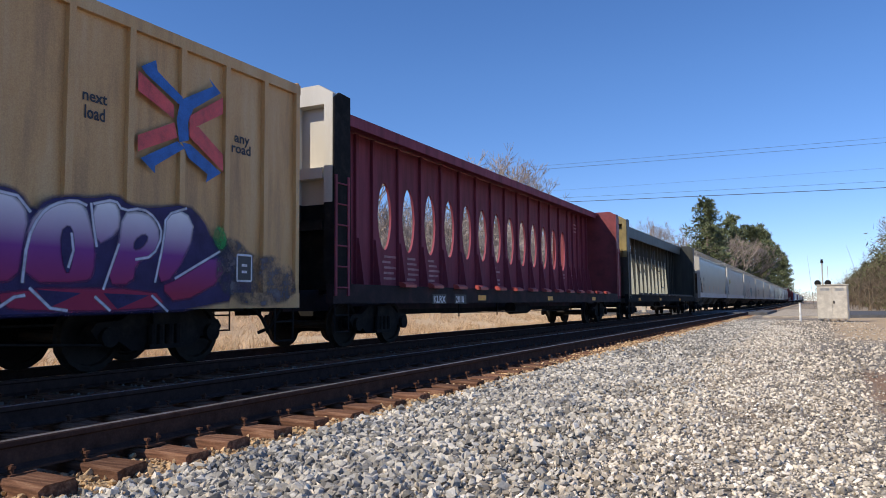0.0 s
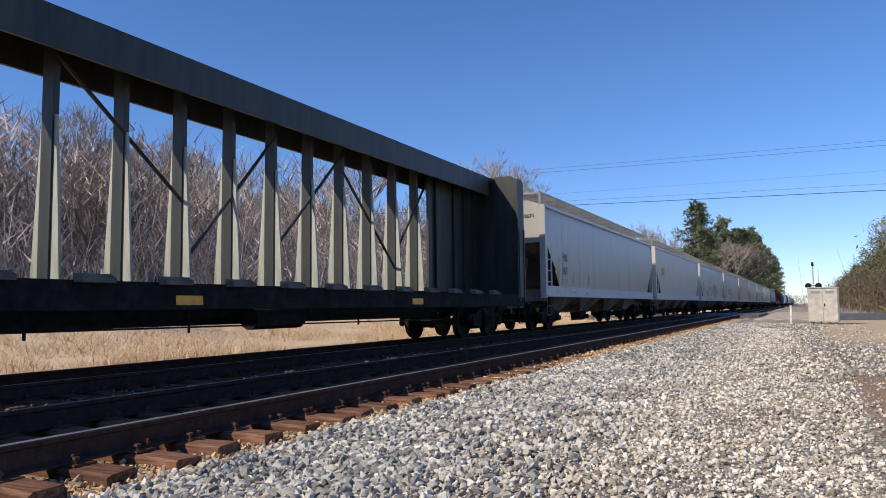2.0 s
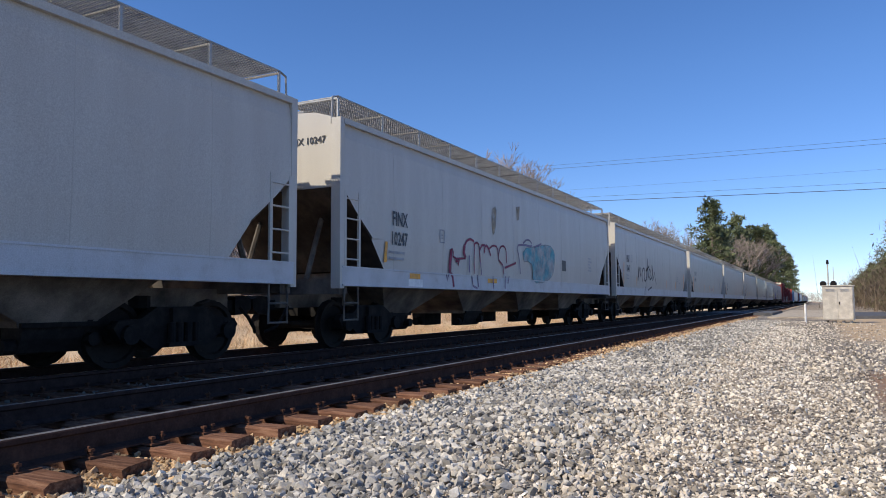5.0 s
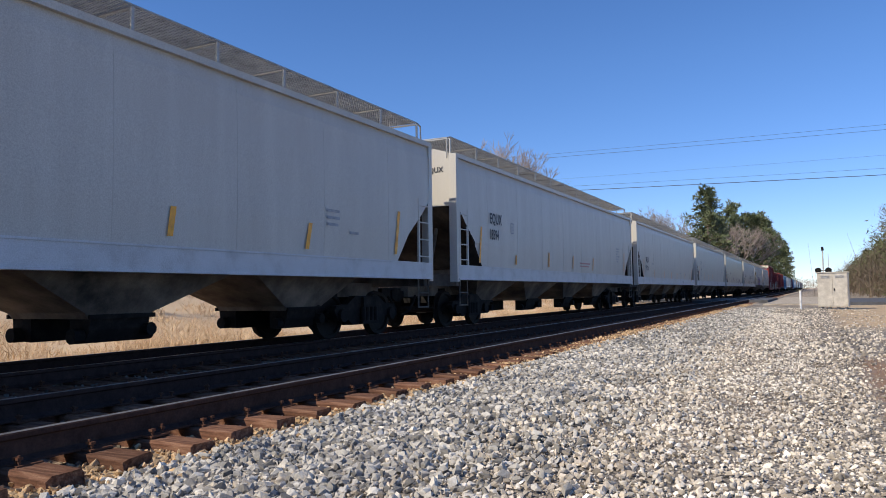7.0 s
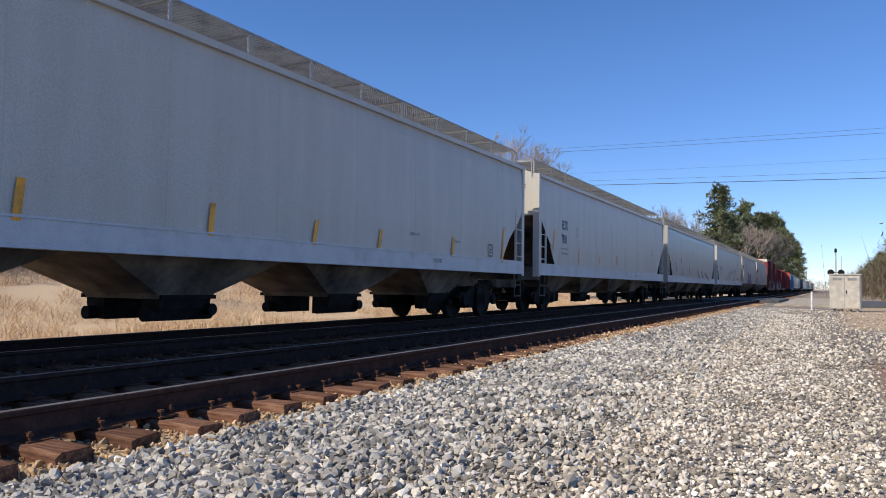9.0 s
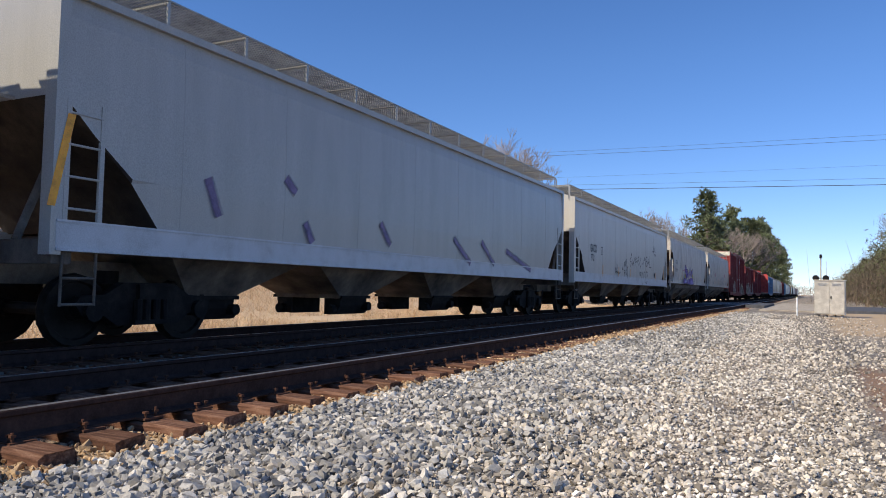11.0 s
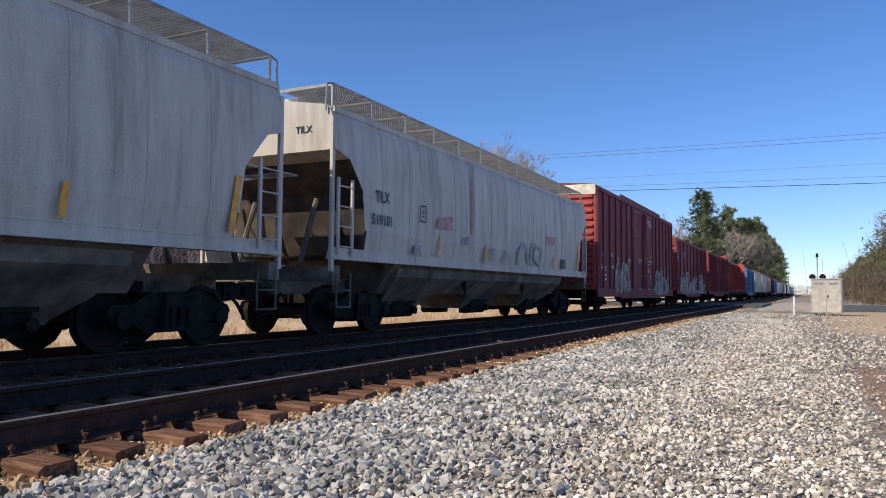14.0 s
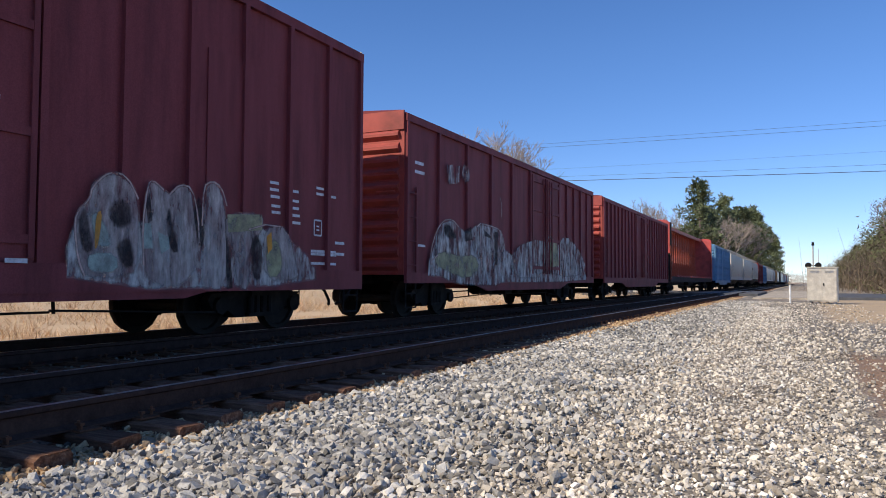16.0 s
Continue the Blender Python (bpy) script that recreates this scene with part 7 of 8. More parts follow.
ribbon(bm, [(2.20, 1.50), (2.24, 1.76), (2.43, 1.83), (2.50, 1.51)], 0.04, S)
part("graffiti", bm, M["g_black"], hop_l, "black scribbled tags")
bm = B()
ribbon(bm, [(2.65, 1.52), (2.74, 1.80), (2.96, 1.85), (3.03, 1.54)], 0.04, S)
part("graffiti", bm, M["g_black"], hop_l, "black scribbled tags")
bm = B()
ribbon(bm, [(3.19, 1.49), (3.24, 1.80), (3.52, 1.89)], 0.04, S)
part("graffiti", bm, M["g_black"], hop_l, "black scribbled tags")
bm = B()
ribbon(bm, [(3.53, 1.57), (3.82, 1.78), (3.58, 1.86)], 0.04, S)
part("graffiti", bm, M["g_black"], hop_l, "black scribbled tags")
bm = B()
ribbon(bm, [(2.30, 1.33), (2.56, 1.16)], 0.04, S)
part("graffiti", bm, M["g_black"], hop_l, "black scribbled tags")
bm = B()
ribbon(bm, [(2.98, 1.36), (3.37, 1.25), (3.66, 1.42)], 0.04, S)
part("graffiti", bm, M["g_black"], hop_l, "black scribbled tags")
bm = B()
ribbon(bm, [(5.08, 3.27), (5.23, 3.08), (5.10, 2.85)], 0.04, S)
part("graffiti", bm, M["g_black"], hop_l, "black scribbled tags")
bm = B()
ribbon(bm, [(5.30, 3.27), (5.16, 3.00)], 0.04, S)
part("graffiti", bm, M["g_black"], hop_l, "black scribbled tags")
bm = B()
ribbon(bm, [(4.95, 2.97), (5.46, 3.00)], 0.04, S)
part("graffiti", bm, M["g_black"], hop_l, "black scribbled tags")
bm = B()
ribbon(bm, [(5.38, 3.14), (5.39, 2.82)], 0.04, S)
part("graffiti", bm, M["g_black"], hop_l, "black scribbled tags")
bm = B()
ribbon(bm, [(5.52, 3.21), (5.47, 3.04), (5.54, 3.03), (5.57, 3.25)], 0.03, S)
part("graffiti", bm, M["g_black"], hop_l)
bm = B()
ribbon(bm, [(5.67, 3.31), (5.71, 3.13)], 0.03, S)
part("graffiti", bm, M["g_black"], hop_l)
bm = B()
ribbon(bm, [(5.61, 2.98), (5.77, 3.09)], 0.03, S)
part("graffiti", bm, M["g_black"], hop_l)
bm = B()
ribbon(bm, [(5.52, 2.83), (5.56, 2.72), (5.63, 2.86), (5.52, 2.87)], 0.03, S)
part("graffiti", bm, M["g_black"], hop_l)
bm = B()
ribbon(bm, [(5.67, 2.90), (5.70, 2.75), (5.78, 2.90), (5.83, 2.75)], 0.03, S)
part("graffiti", bm, M["g_black"], hop_l)
bm = B()
ribbon(bm, [(5.33, 2.91), (5.42, 2.88)], 0.03, S)
part("graffiti", bm, M["g_black"], hop_l)
bm = B()
ribbon(bm, [(5.88, 2.99), (5.98, 2.98)], 0.03, S)
part("graffiti", bm, M["g_black"], hop_l)
bm = B()
patch(bm, [(5.34, 1.82), (5.77, 1.88), (5.76, 1.63), (5.34, 1.59)], S)
part("graffiti", bm, M["g_black"], hop_l)
bm = B()
patch(bm, [(-3.80, 1.41), (-3.79, 1.62), (-3.48, 1.74), (-3.14, 1.86), (-2.67, 1.76), (-2.15, 1.69), (-1.30, 1.76), (0.15, 1.94), (0.76, 1.58), (1.04, 1.46), (-0.07, 1.40), (-2.02, 1.41), (-2.78, 1.48)], 1.642)
part("graffiti_fill", bm, M["g_purple"], hop_m, "violet wildstyle graffiti letters")
bm = B()
patch(bm, [(-3.11, 2.64), (-2.99, 2.70), (-2.68, 2.58), (-2.12, 2.30), (-2.13, 1.86), (-2.67, 1.76), (-2.81, 2.16), (-3.09, 2.22)], 1.642)
part("graffiti_fill", bm, M["g_purple"], hop_m, "violet wildstyle graffiti letters")
bm = B()
patch(bm, [(-2.19, 2.46), (-1.89, 2.35), (-1.81, 1.98), (-2.10, 1.86)], 1.642)
part("graffiti_fill", bm, M["g_purple"], hop_m, "violet wildstyle graffiti letters")
bm = B()
patch(bm, [(-1.75, 2.02), (-1.46, 2.32), (-1.13, 2.32), (-1.04, 1.92), (-1.68, 1.77)], 1.642)
part("graffiti_fill", bm, M["g_purple"], hop_m, "violet wildstyle graffiti letters")
bm = B()
patch(bm, [(-1.04, 2.06), (-1.00, 2.48), (-0.83, 2.59), (-0.68, 2.43), (-0.73, 1.95)], 1.642)
part("graffiti_fill", bm, M["g_purple"], hop_m, "violet wildstyle graffiti letters")
bm = B()
patch(bm, [(-0.63, 2.15), (-0.57, 2.42), (-0.42, 2.32), (0.33, 2.54), (0.38, 2.31), (0.07, 1.98), (-0.55, 1.92)], 1.642)
part("graffiti_fill", bm, M["g_purple"], hop_m, "violet wildstyle graffiti letters")
bm = B()
patch(bm, [(-3.13, 2.04), (-2.84, 2.12), (-2.69, 1.76), (-3.07, 1.87)], 1.645)
part("graffiti_yellow", bm, M["g_yellow"], hop_m)
bm = B()
patch(bm, [(-1.86, 2.36), (-1.58, 2.42), (-1.67, 2.12), (-1.80, 2.06)], 1.645)
part("graffiti_yellow", bm, M["g_yellow"], hop_m)
bm = B()
patch(bm, [(0.15, 2.06), (0.52, 2.15), (0.62, 1.88), (0.25, 1.85)], 1.645)
part("graffiti_yellow", bm, M["g_yellow"], hop_m)
bm = B()
patch(bm, [(-3.65, 1.79), (-3.48, 1.82), (-3.50, 1.75), (-3.61, 1.72)], 1.645)
part("graffiti_yellow", bm, M["g_yellow"], hop_m)
bm = B()
patch(bm, [(-0.46, 2.43), (-0.19, 2.42), (-0.34, 2.28)], 1.645)
part("graffiti_yellow", bm, M["g_yellow"], hop_m)
bm = B()
ribbon(bm, [(-2.74, 2.15), (-2.57, 2.52), (-2.13, 2.30)], 0.05, 1.648)
part("graffiti_highlight", bm, M["g_white"], hop_m)
bm = B()
ribbon(bm, [(-3.16, 1.86), (-3.16, 1.55)], 0.05, 1.648)
part("graffiti_highlight", bm, M["g_white"], hop_m)
bm = B()
ribbon(bm, [(-3.79, 1.62), (-3.71, 1.70), (-3.89, 1.91)], 0.05, 1.648)
part("graffiti_highlight", bm, M["g_white"], hop_m)
bm = B()
ribbon(bm, [(-2.25, 1.44), (-2.26, 1.64), (-2.04, 1.78), (-1.85, 2.14)], 0.05, 1.648)
part("graffiti_highlight", bm, M["g_white"], hop_m)
bm = B()
ribbon(bm, [(-1.67, 1.60), (-1.66, 1.91)], 0.05, 1.648)
part("graffiti_highlight", bm, M["g_white"], hop_m)
bm = B()
ribbon(bm, [(-1.01, 2.06), (-0.71, 2.28)], 0.05, 1.648)
part("graffiti_highlight", bm, M["g_white"], hop_m)
bm = B()
ribbon(bm, [(-0.36, 1.99), (0.37, 2.52)], 0.05, 1.648)
part("graffiti_highlight", bm, M["g_white"], hop_m)
bm = B()
ribbon(bm, [(0.32, 1.83), (0.76, 1.58)], 0.05, 1.648)
part("graffiti_highlight", bm, M["g_white"], hop_m)
bm = B()
ribbon(bm, [(-1.13, 2.30), (-1.08, 2.08)], 0.05, 1.648)
part("graffiti_highlight", bm, M["g_white"], hop_m)
bm = B()
ribbon(bm, [(-2.68, 1.53), (-2.32, 1.68)], 0.05, 1.648)
part("graffiti_highlight", bm, M["g_white"], hop_m)
bm = B()
ribbon(bm, [(1.04, 1.49), (1.26, 1.78)], 0.05, 1.648)
part("graffiti_highlight", bm, M["g_white"], hop_m)
bm = B()
ribbon(bm, [(-3.91, 1.45), (-3.93, 1.94), (-3.65, 1.71), (-3.14, 1.86)], 0.03, 1.650)
part("graffiti_outline", bm, M["g_black"], hop_m)
bm = B()
ribbon(bm, [(-3.09, 2.26), (-3.11, 2.63), (-2.99, 2.71), (-2.68, 2.59), (-2.11, 2.31)], 0.03, 1.650)
part("graffiti_outline", bm, M["g_black"], hop_m)
bm = B()
ribbon(bm, [(-2.19, 2.46), (-1.88, 2.36), (-1.81, 2.02)], 0.03, 1.650)
part("graffiti_outline", bm, M["g_black"], hop_m)
bm = B()
ribbon(bm, [(-1.05, 2.06), (-1.01, 2.47), (-0.83, 2.59), (-0.67, 2.43)], 0.03, 1.650)
part("graffiti_outline", bm, M["g_black"], hop_m)
bm = B()
ribbon(bm, [(-0.41, 2.29), (0.34, 2.55), (0.38, 2.31), (0.07, 1.97), (0.85, 1.53), (1.29, 1.81)], 0.03, 1.650)
part("graffiti_outline", bm, M["g_black"], hop_m)
bm = B()
ribbon(bm, [(-3.80, 1.40), (-2.78, 1.47), (-2.02, 1.40), (-0.07, 1.39), (1.04, 1.45)], 0.03, 1.650)
part("graffiti_outline", bm, M["g_black"], hop_m)
wordmark("RGCX", 0.22, 1.642, -6.88, 2.64, M["ink"], hop_m, squeeze=0.86)
wordmark("519319", 0.22, 1.642, -6.99, 2.14, M["ink"], hop_m, squeeze=0.87)
bm = B()
patch(bm, [(-4.24, 2.31), (-3.26, 2.40), (-3.28, 2.27), (-4.22, 2.23)], 1.642)
part("warning_print", bm, M["faintred"], hop_m)
bm = B()
patch(bm, [(-4.26, 1.66), (-4.17, 1.65), (-4.09, 2.14), (-4.17, 2.14)], 1.644)
part("reflective_stripe", bm, M["stripe"], hop_m, "yellow reflective strip")
bm = B()
patch(bm, [(4.35, 1.65), (4.44, 1.66), (4.49, 2.09), (4.40, 2.07)], 1.644)
part("reflective_stripe", bm, M["stripe"], hop_m, "yellow reflective strip")
bm = B()
patch(bm, [(7.03, 1.68), (7.17, 1.69), (7.30, 2.55), (7.18, 2.53)], 1.644)
part("reflective_stripe", bm, M["stripe"], hop_m, "yellow reflective strip")
frame_mark(hop_m, 1.642, -5.0, 2.42, 0.30, M["ink"])
wordmark("TILX", 0.23, 1.642, -6.99, 2.60, M["ink"], hop_n, squeeze=0.80)
wordmark("519101", 0.21, 1.642, -7.12, 2.15, M["ink"], hop_n, squeeze=0.93)
bm = B()
patch(bm, [(-4.29, 1.62), (-4.20, 1.63), (-4.13, 2.14), (-4.21, 2.13)], 1.644)
part("reflective_stripe", bm, M["stripe"], hop_n, "yellow reflective strip")
bm = B()
patch(bm, [(-1.61, 1.60), (-1.51, 1.61), (-1.43, 2.11), (-1.53, 2.10)], 1.644)
part("reflective_stripe", bm, M["stripe"], hop_n, "yellow reflective strip")
bm = B()
patch(bm, [(4.15, 1.64), (4.25, 1.64), (4.31, 2.11), (4.21, 2.10)], 1.644)
part("reflective_stripe", bm, M["stripe"], hop_n, "yellow reflective strip")
bm = B()
patch(bm, [(6.87, 1.65), (7.02, 1.66), (7.15, 2.59), (7.03, 2.57)], 1.644)
part("reflective_stripe", bm, M["stripe"], hop_n, "yellow reflective strip")
bm = B()
patch(bm, [(-4.29, 2.54), (-3.54, 2.63), (-3.55, 2.31), (-4.40, 2.27)], 1.642)
part("warning_print", bm, M["faintred"], hop_n)
bm = B()
patch(bm, [(3.38, 2.66), (4.30, 2.68), (4.25, 2.39), (3.38, 2.38)], 1.642)
part("warning_print", bm, M["faintred"], hop_n)
bm = B()
ribbon(bm, [(-5.40, 1.61), (-5.35, 1.86), (-5.28, 1.66), (-5.19, 1.91), (-5.16, 1.60)], 0.06, 1.643)
part("graffiti", bm, M["faint"], hop_n, "faded grey spray tags")
bm = B()
ribbon(bm, [(-3.00, 2.01), (-2.90, 2.18), (-2.74, 1.96), (-2.64, 2.29), (-2.53, 1.94)], 0.05, 1.643)
part("graffiti", bm, M["faint"], hop_n, "faded grey spray tags")
bm = B()
ribbon(bm, [(-1.39, 1.66), (-1.27, 2.02), (-1.13, 1.85), (-0.93, 2.09), (-0.99, 1.73)], 0.06, 1.643)
part("graffiti", bm, M["faint"], hop_n, "faded grey spray tags")
bm = B()
ribbon(bm, [(-0.25, 1.63), (-0.10, 1.98), (0.15, 1.75)], 0.07, 1.643)
part("graffiti", bm, M["faint"], hop_n, "faded grey spray tags")
bm = B()
ribbon(bm, [(0.93, 1.60), (0.83, 2.05), (1.49, 2.32), (1.70, 1.74)], 0.09, 1.643)
part("graffiti", bm, M["faint"], hop_n, "faded grey spray tags")
bm = B()
ribbon(bm, [(2.01, 1.65), (1.90, 2.25), (2.44, 2.35), (2.11, 1.88), (2.90, 1.69)], 0.09, 1.643)
part("graffiti", bm, M["faint"], hop_n, "faded grey spray tags")
bm = B()
ribbon(bm, [(2.55, 2.25), (3.02, 2.17), (2.78, 1.92)], 0.07, 1.643)
part("graffiti", bm, M["faint"], hop_n, "faded grey spray tags")
bm = B()
patch(bm, [(-2.49, 4.01), (-2.35, 4.01), (-2.29, 2.91), (-2.42, 2.07), (-2.54, 2.54)], 1.641)
part("rust_streak", bm, M["rust"], hop_n)
frame_mark(hop_n, 1.642, -5.16, 2.37, 0.34, M["ink"])
bm = B()
patch(bm, [(5.03, 1.67), (5.43, 1.67), (5.43, 1.98), (5.03, 1.98)], 1.642)
part("dark_placard", bm, M["plate"], hop_n)
bm = B()
patch(bm, [(3.05, 1.27), (3.03, 1.64), (3.21, 1.77), (3.25, 2.01), (3.52, 2.15), (3.78, 2.06), (3.91, 1.88), (3.92, 1.52), (3.92, 0.96), (3.67, 0.87), (3.17, 0.87), (3.07, 1.01)], 1.634)
part("graffiti", bm, M["g_lilac"], box_o, "faded silver graffiti letters")
bm = B()
patch(bm, [(4.02, 1.03), (3.99, 1.53), (4.05, 2.04), (4.12, 2.12), (4.30, 2.03), (4.42, 1.97), (4.57, 2.12), (4.77, 2.11), (4.86, 1.75), (4.94, 1.36), (4.92, 1.05), (4.72, 0.82), (4.43, 0.73), (4.08, 0.85)], 1.634)
part("graffiti", bm, M["g_lilac"], box_o, "faded silver graffiti letters")
bm = B()
patch(bm, [(5.01, 0.82), (5.04, 1.37), (5.00, 2.07), (5.13, 2.23), (5.28, 2.22), (5.43, 1.96), (5.49, 1.47), (5.48, 0.72), (5.06, 0.72)], 1.634)
part("graffiti", bm, M["g_lilac"], box_o, "faded silver graffiti letters")
bm = B()
patch(bm, [(5.45, 1.81), (6.27, 1.88), (6.27, 1.58), (6.00, 1.50), (5.98, 0.71), (5.72, 0.72), (5.61, 1.31), (5.46, 1.48)], 1.634)
part("graffiti", bm, M["g_lilac"], box_o, "faded silver graffiti letters")
bm = B()
patch(bm, [(6.27, 1.51), (6.46, 1.72), (6.88, 1.69), (7.11, 1.10), (7.19, 0.86), (6.34, 0.83)], 1.634)
part("graffiti", bm, M["g_lilac"], box_o, "faded silver graffiti letters")
bm = B()
patch(bm, [(3.07, 1.60), (3.16, 1.70), (3.21, 1.47), (3.28, 1.21), (3.17, 1.14), (3.08, 1.34)], 1.637)
part("graffiti", bm, M["g_dark"], box_o, "black spray between the letters")
bm = B()
patch(bm, [(3.45, 1.73), (3.73, 1.86), (3.83, 1.59), (3.66, 1.47), (3.53, 1.53)], 1.637)
part("graffiti", bm, M["g_dark"], box_o, "black spray between the letters")
bm = B()
patch(bm, [(3.58, 1.28), (3.80, 1.38), (3.86, 1.03), (3.73, 0.99), (3.63, 1.12)], 1.637)
part("graffiti", bm, M["g_dark"], box_o, "black spray between the letters")
bm = B()
patch(bm, [(4.02, 1.82), (4.08, 1.97), (4.13, 1.61), (4.06, 1.57)], 1.637)
part("graffiti", bm, M["g_dark"], box_o, "black spray between the letters")
bm = B()
patch(bm, [(4.40, 1.86), (4.47, 1.56), (4.59, 1.23), (4.46, 1.20), (4.35, 1.55)], 1.637)
part("graffiti", bm, M["g_dark"], box_o, "black spray between the letters")
bm = B()
patch(bm, [(4.82, 1.80), (4.95, 2.07), (5.04, 1.60), (5.02, 1.29), (4.92, 1.36)], 1.637)
part("graffiti", bm, M["g_dark"], box_o, "black spray between the letters")
bm = B()
patch(bm, [(5.46, 1.47), (5.56, 1.31), (5.62, 0.73), (5.50, 0.72)], 1.637)
part("graffiti", bm, M["g_dark"], box_o, "black spray between the letters")
bm = B()
patch(bm, [(6.02, 1.50), (6.22, 1.55), (6.26, 0.90), (6.11, 0.82), (6.00, 1.07)], 1.637)
part("graffiti", bm, M["g_dark"], box_o, "black spray between the letters")
bm = B()
patch(bm, [(3.23, 1.16), (3.59, 1.17), (3.63, 0.94), (3.25, 0.93), (3.19, 1.04)], 1.640)
part("graffiti", bm, M["g_mint"], box_o, "pale mint spray")
bm = B()
patch(bm, [(3.97, 1.56), (4.11, 1.57), (4.14, 1.25), (3.99, 1.24)], 1.640)
part("graffiti", bm, M["g_mint"], box_o, "pale mint spray")
bm = B()
patch(bm, [(3.22, 1.58), (3.31, 1.67), (3.42, 1.49), (3.54, 1.29), (3.45, 1.23), (3.30, 1.27)], 1.640)
part("graffiti", bm, M["g_mint"], box_o, "pale mint spray")
bm = B()
patch(bm, [(4.22, 1.47), (4.40, 1.41), (4.42, 1.26), (4.28, 1.18)], 1.640)
part("graffiti", bm, M["g_mint"], box_o, "pale mint spray")
bm = B()
patch(bm, [(5.48, 1.80), (6.24, 1.86), (6.25, 1.62), (5.51, 1.54)], 1.640)
part("graffiti", bm, M["g_lime"], box_o, "faded olive spray")
bm = B()
patch(bm, [(6.33, 1.34), (6.60, 1.53), (6.75, 1.18), (6.68, 0.91), (6.39, 0.90)], 1.640)
part("graffiti", bm, M["g_lime"], box_o, "faded olive spray")
bm = B()
patch(bm, [(3.29, 1.63), (3.38, 1.68), (3.36, 1.42), (3.32, 1.22), (3.28, 1.21)], 1.643)
part("graffiti", bm, M["g_amber"], box_o, "orange drip of spray")
bm = B()
patch(bm, [(6.35, 1.52), (6.46, 1.61), (6.49, 1.35), (6.39, 1.26)], 1.643)
part("graffiti", bm, M["g_amber"], box_o, "orange drip of spray")
bm = B()
ribbon(bm, [(3.16, 0.89), (3.07, 1.08), (3.02, 1.40), (3.03, 1.62), (3.21, 1.79), (3.23, 1.94), (3.48, 2.16), (3.72, 2.13), (3.90, 1.86)], 0.03, 1.644)
part("graffiti_outline", bm, M["g_rose"], box_o)
bm = B()
ribbon(bm, [(4.00, 1.03), (3.97, 1.53), (4.04, 2.07), (4.12, 2.13), (4.30, 2.02)], 0.03, 1.644)
part("graffiti_outline", bm, M["g_rose"], box_o)
bm = B()
ribbon(bm, [(4.40, 1.97), (4.57, 2.13), (4.79, 2.11), (4.91, 1.75), (4.94, 1.36)], 0.03, 1.644)
part("graffiti_outline", bm, M["g_rose"], box_o)
bm = B()
ribbon(bm, [(4.99, 1.60), (5.00, 2.15), (5.16, 2.25), (5.35, 2.19), (5.47, 1.92)], 0.03, 1.644)
part("graffiti_outline", bm, M["g_rose"], box_o)
bm = B()
ribbon(bm, [(5.94, 1.61), (6.32, 1.71), (6.73, 1.70)], 0.03, 1.644)
part("graffiti_outline", bm, M["g_rose"], box_o)
bm = B()
patch(bm, [(2.95, 0.72), (2.92, 1.35), (3.3, 1.75), (3.9, 1.5), (4.3, 1.85), (4.9, 1.6), (5.6, 1.78), (6.3, 1.62), (6.9, 1.55), (7.6, 1.15), (7.7, 0.78)], 1.632)
part("graffiti_haze", bm, M["g_silver"], box_o, "worn silver overspray behind the letters")
frame_mark(box_o, 1.568, 7.68, 1.63, 0.26, M["inkw"])
small_print(box_o, 1.568, [(6.5, 2.38, 0.22, 0.045), (6.5, 2.27, 0.22, 0.045), (6.52, 2.16, 0.22, 0.045), (6.54, 2.01, 0.22, 0.045), (6.55, 1.91, 0.22, 0.045), (7.01, 2.3, 0.22, 0.045), (7.02, 2.14, 0.22, 0.045), (7.03, 2.02, 0.22, 0.045), (7.05, 1.9, 0.22, 0.045), (7.07, 1.78, 0.22, 0.045), (7.73, 2.43, 0.22, 0.045), (7.73, 2.33, 0.22, 0.045), (8.1, 2.32, 0.22, 0.045), (7.59, 1.33, 0.75, 0.045), (7.59, 1.28, 0.75, 0.045), (7.59, 1.12, 0.75, 0.045)], M["inkw"])
bm = B()
patch(bm, [(-6.16, 1.31), (-6.03, 1.98), (-5.79, 2.10), (-5.73, 0.94), (-5.91, 0.73), (-6.08, 0.87)], 1.634)
part("graffiti", bm, M["g_silver"], box_o, "faded silver block graffiti letters")
bm = B()
patch(bm, [(-5.73, 1.84), (-4.94, 1.94), (-4.92, 0.86), (-5.64, 0.86)], 1.634)
part("graffiti", bm, M["g_silver"], box_o, "faded silver block graffiti letters")
bm = B()
patch(bm, [(-4.88, 2.20), (-4.59, 2.27), (-4.50, 0.88), (-4.83, 0.88)], 1.634)
part("graffiti", bm, M["g_silver"], box_o, "faded silver block graffiti letters")
bm = B()
patch(bm, [(-4.49, 1.75), (-3.89, 1.84), (-3.84, 0.87), (-4.45, 0.88)], 1.634)
part("graffiti", bm, M["g_silver"], box_o, "faded silver block graffiti letters")
bm = B()
patch(bm, [(-3.84, 2.14), (-3.40, 2.07), (-3.26, 0.97), (-3.80, 0.87)], 1.634)
part("graffiti", bm, M["g_silver"], box_o, "faded silver block graffiti letters")
bm = B()
patch(bm, [(-3.26, 1.46), (-2.83, 1.14), (-2.77, 0.93), (-3.22, 0.89)], 1.634)
part("graffiti", bm, M["g_silver"], box_o, "faded silver block graffiti letters")
bm = B()
ribbon(bm, [(-5.91, 0.71), (-6.14, 0.93), (-6.21, 1.43), (-6.07, 2.01), (-5.82, 2.12)], 0.035, 1.638)
part("graffiti_outline", bm, M["g_silver"], box_o)
bm = B()
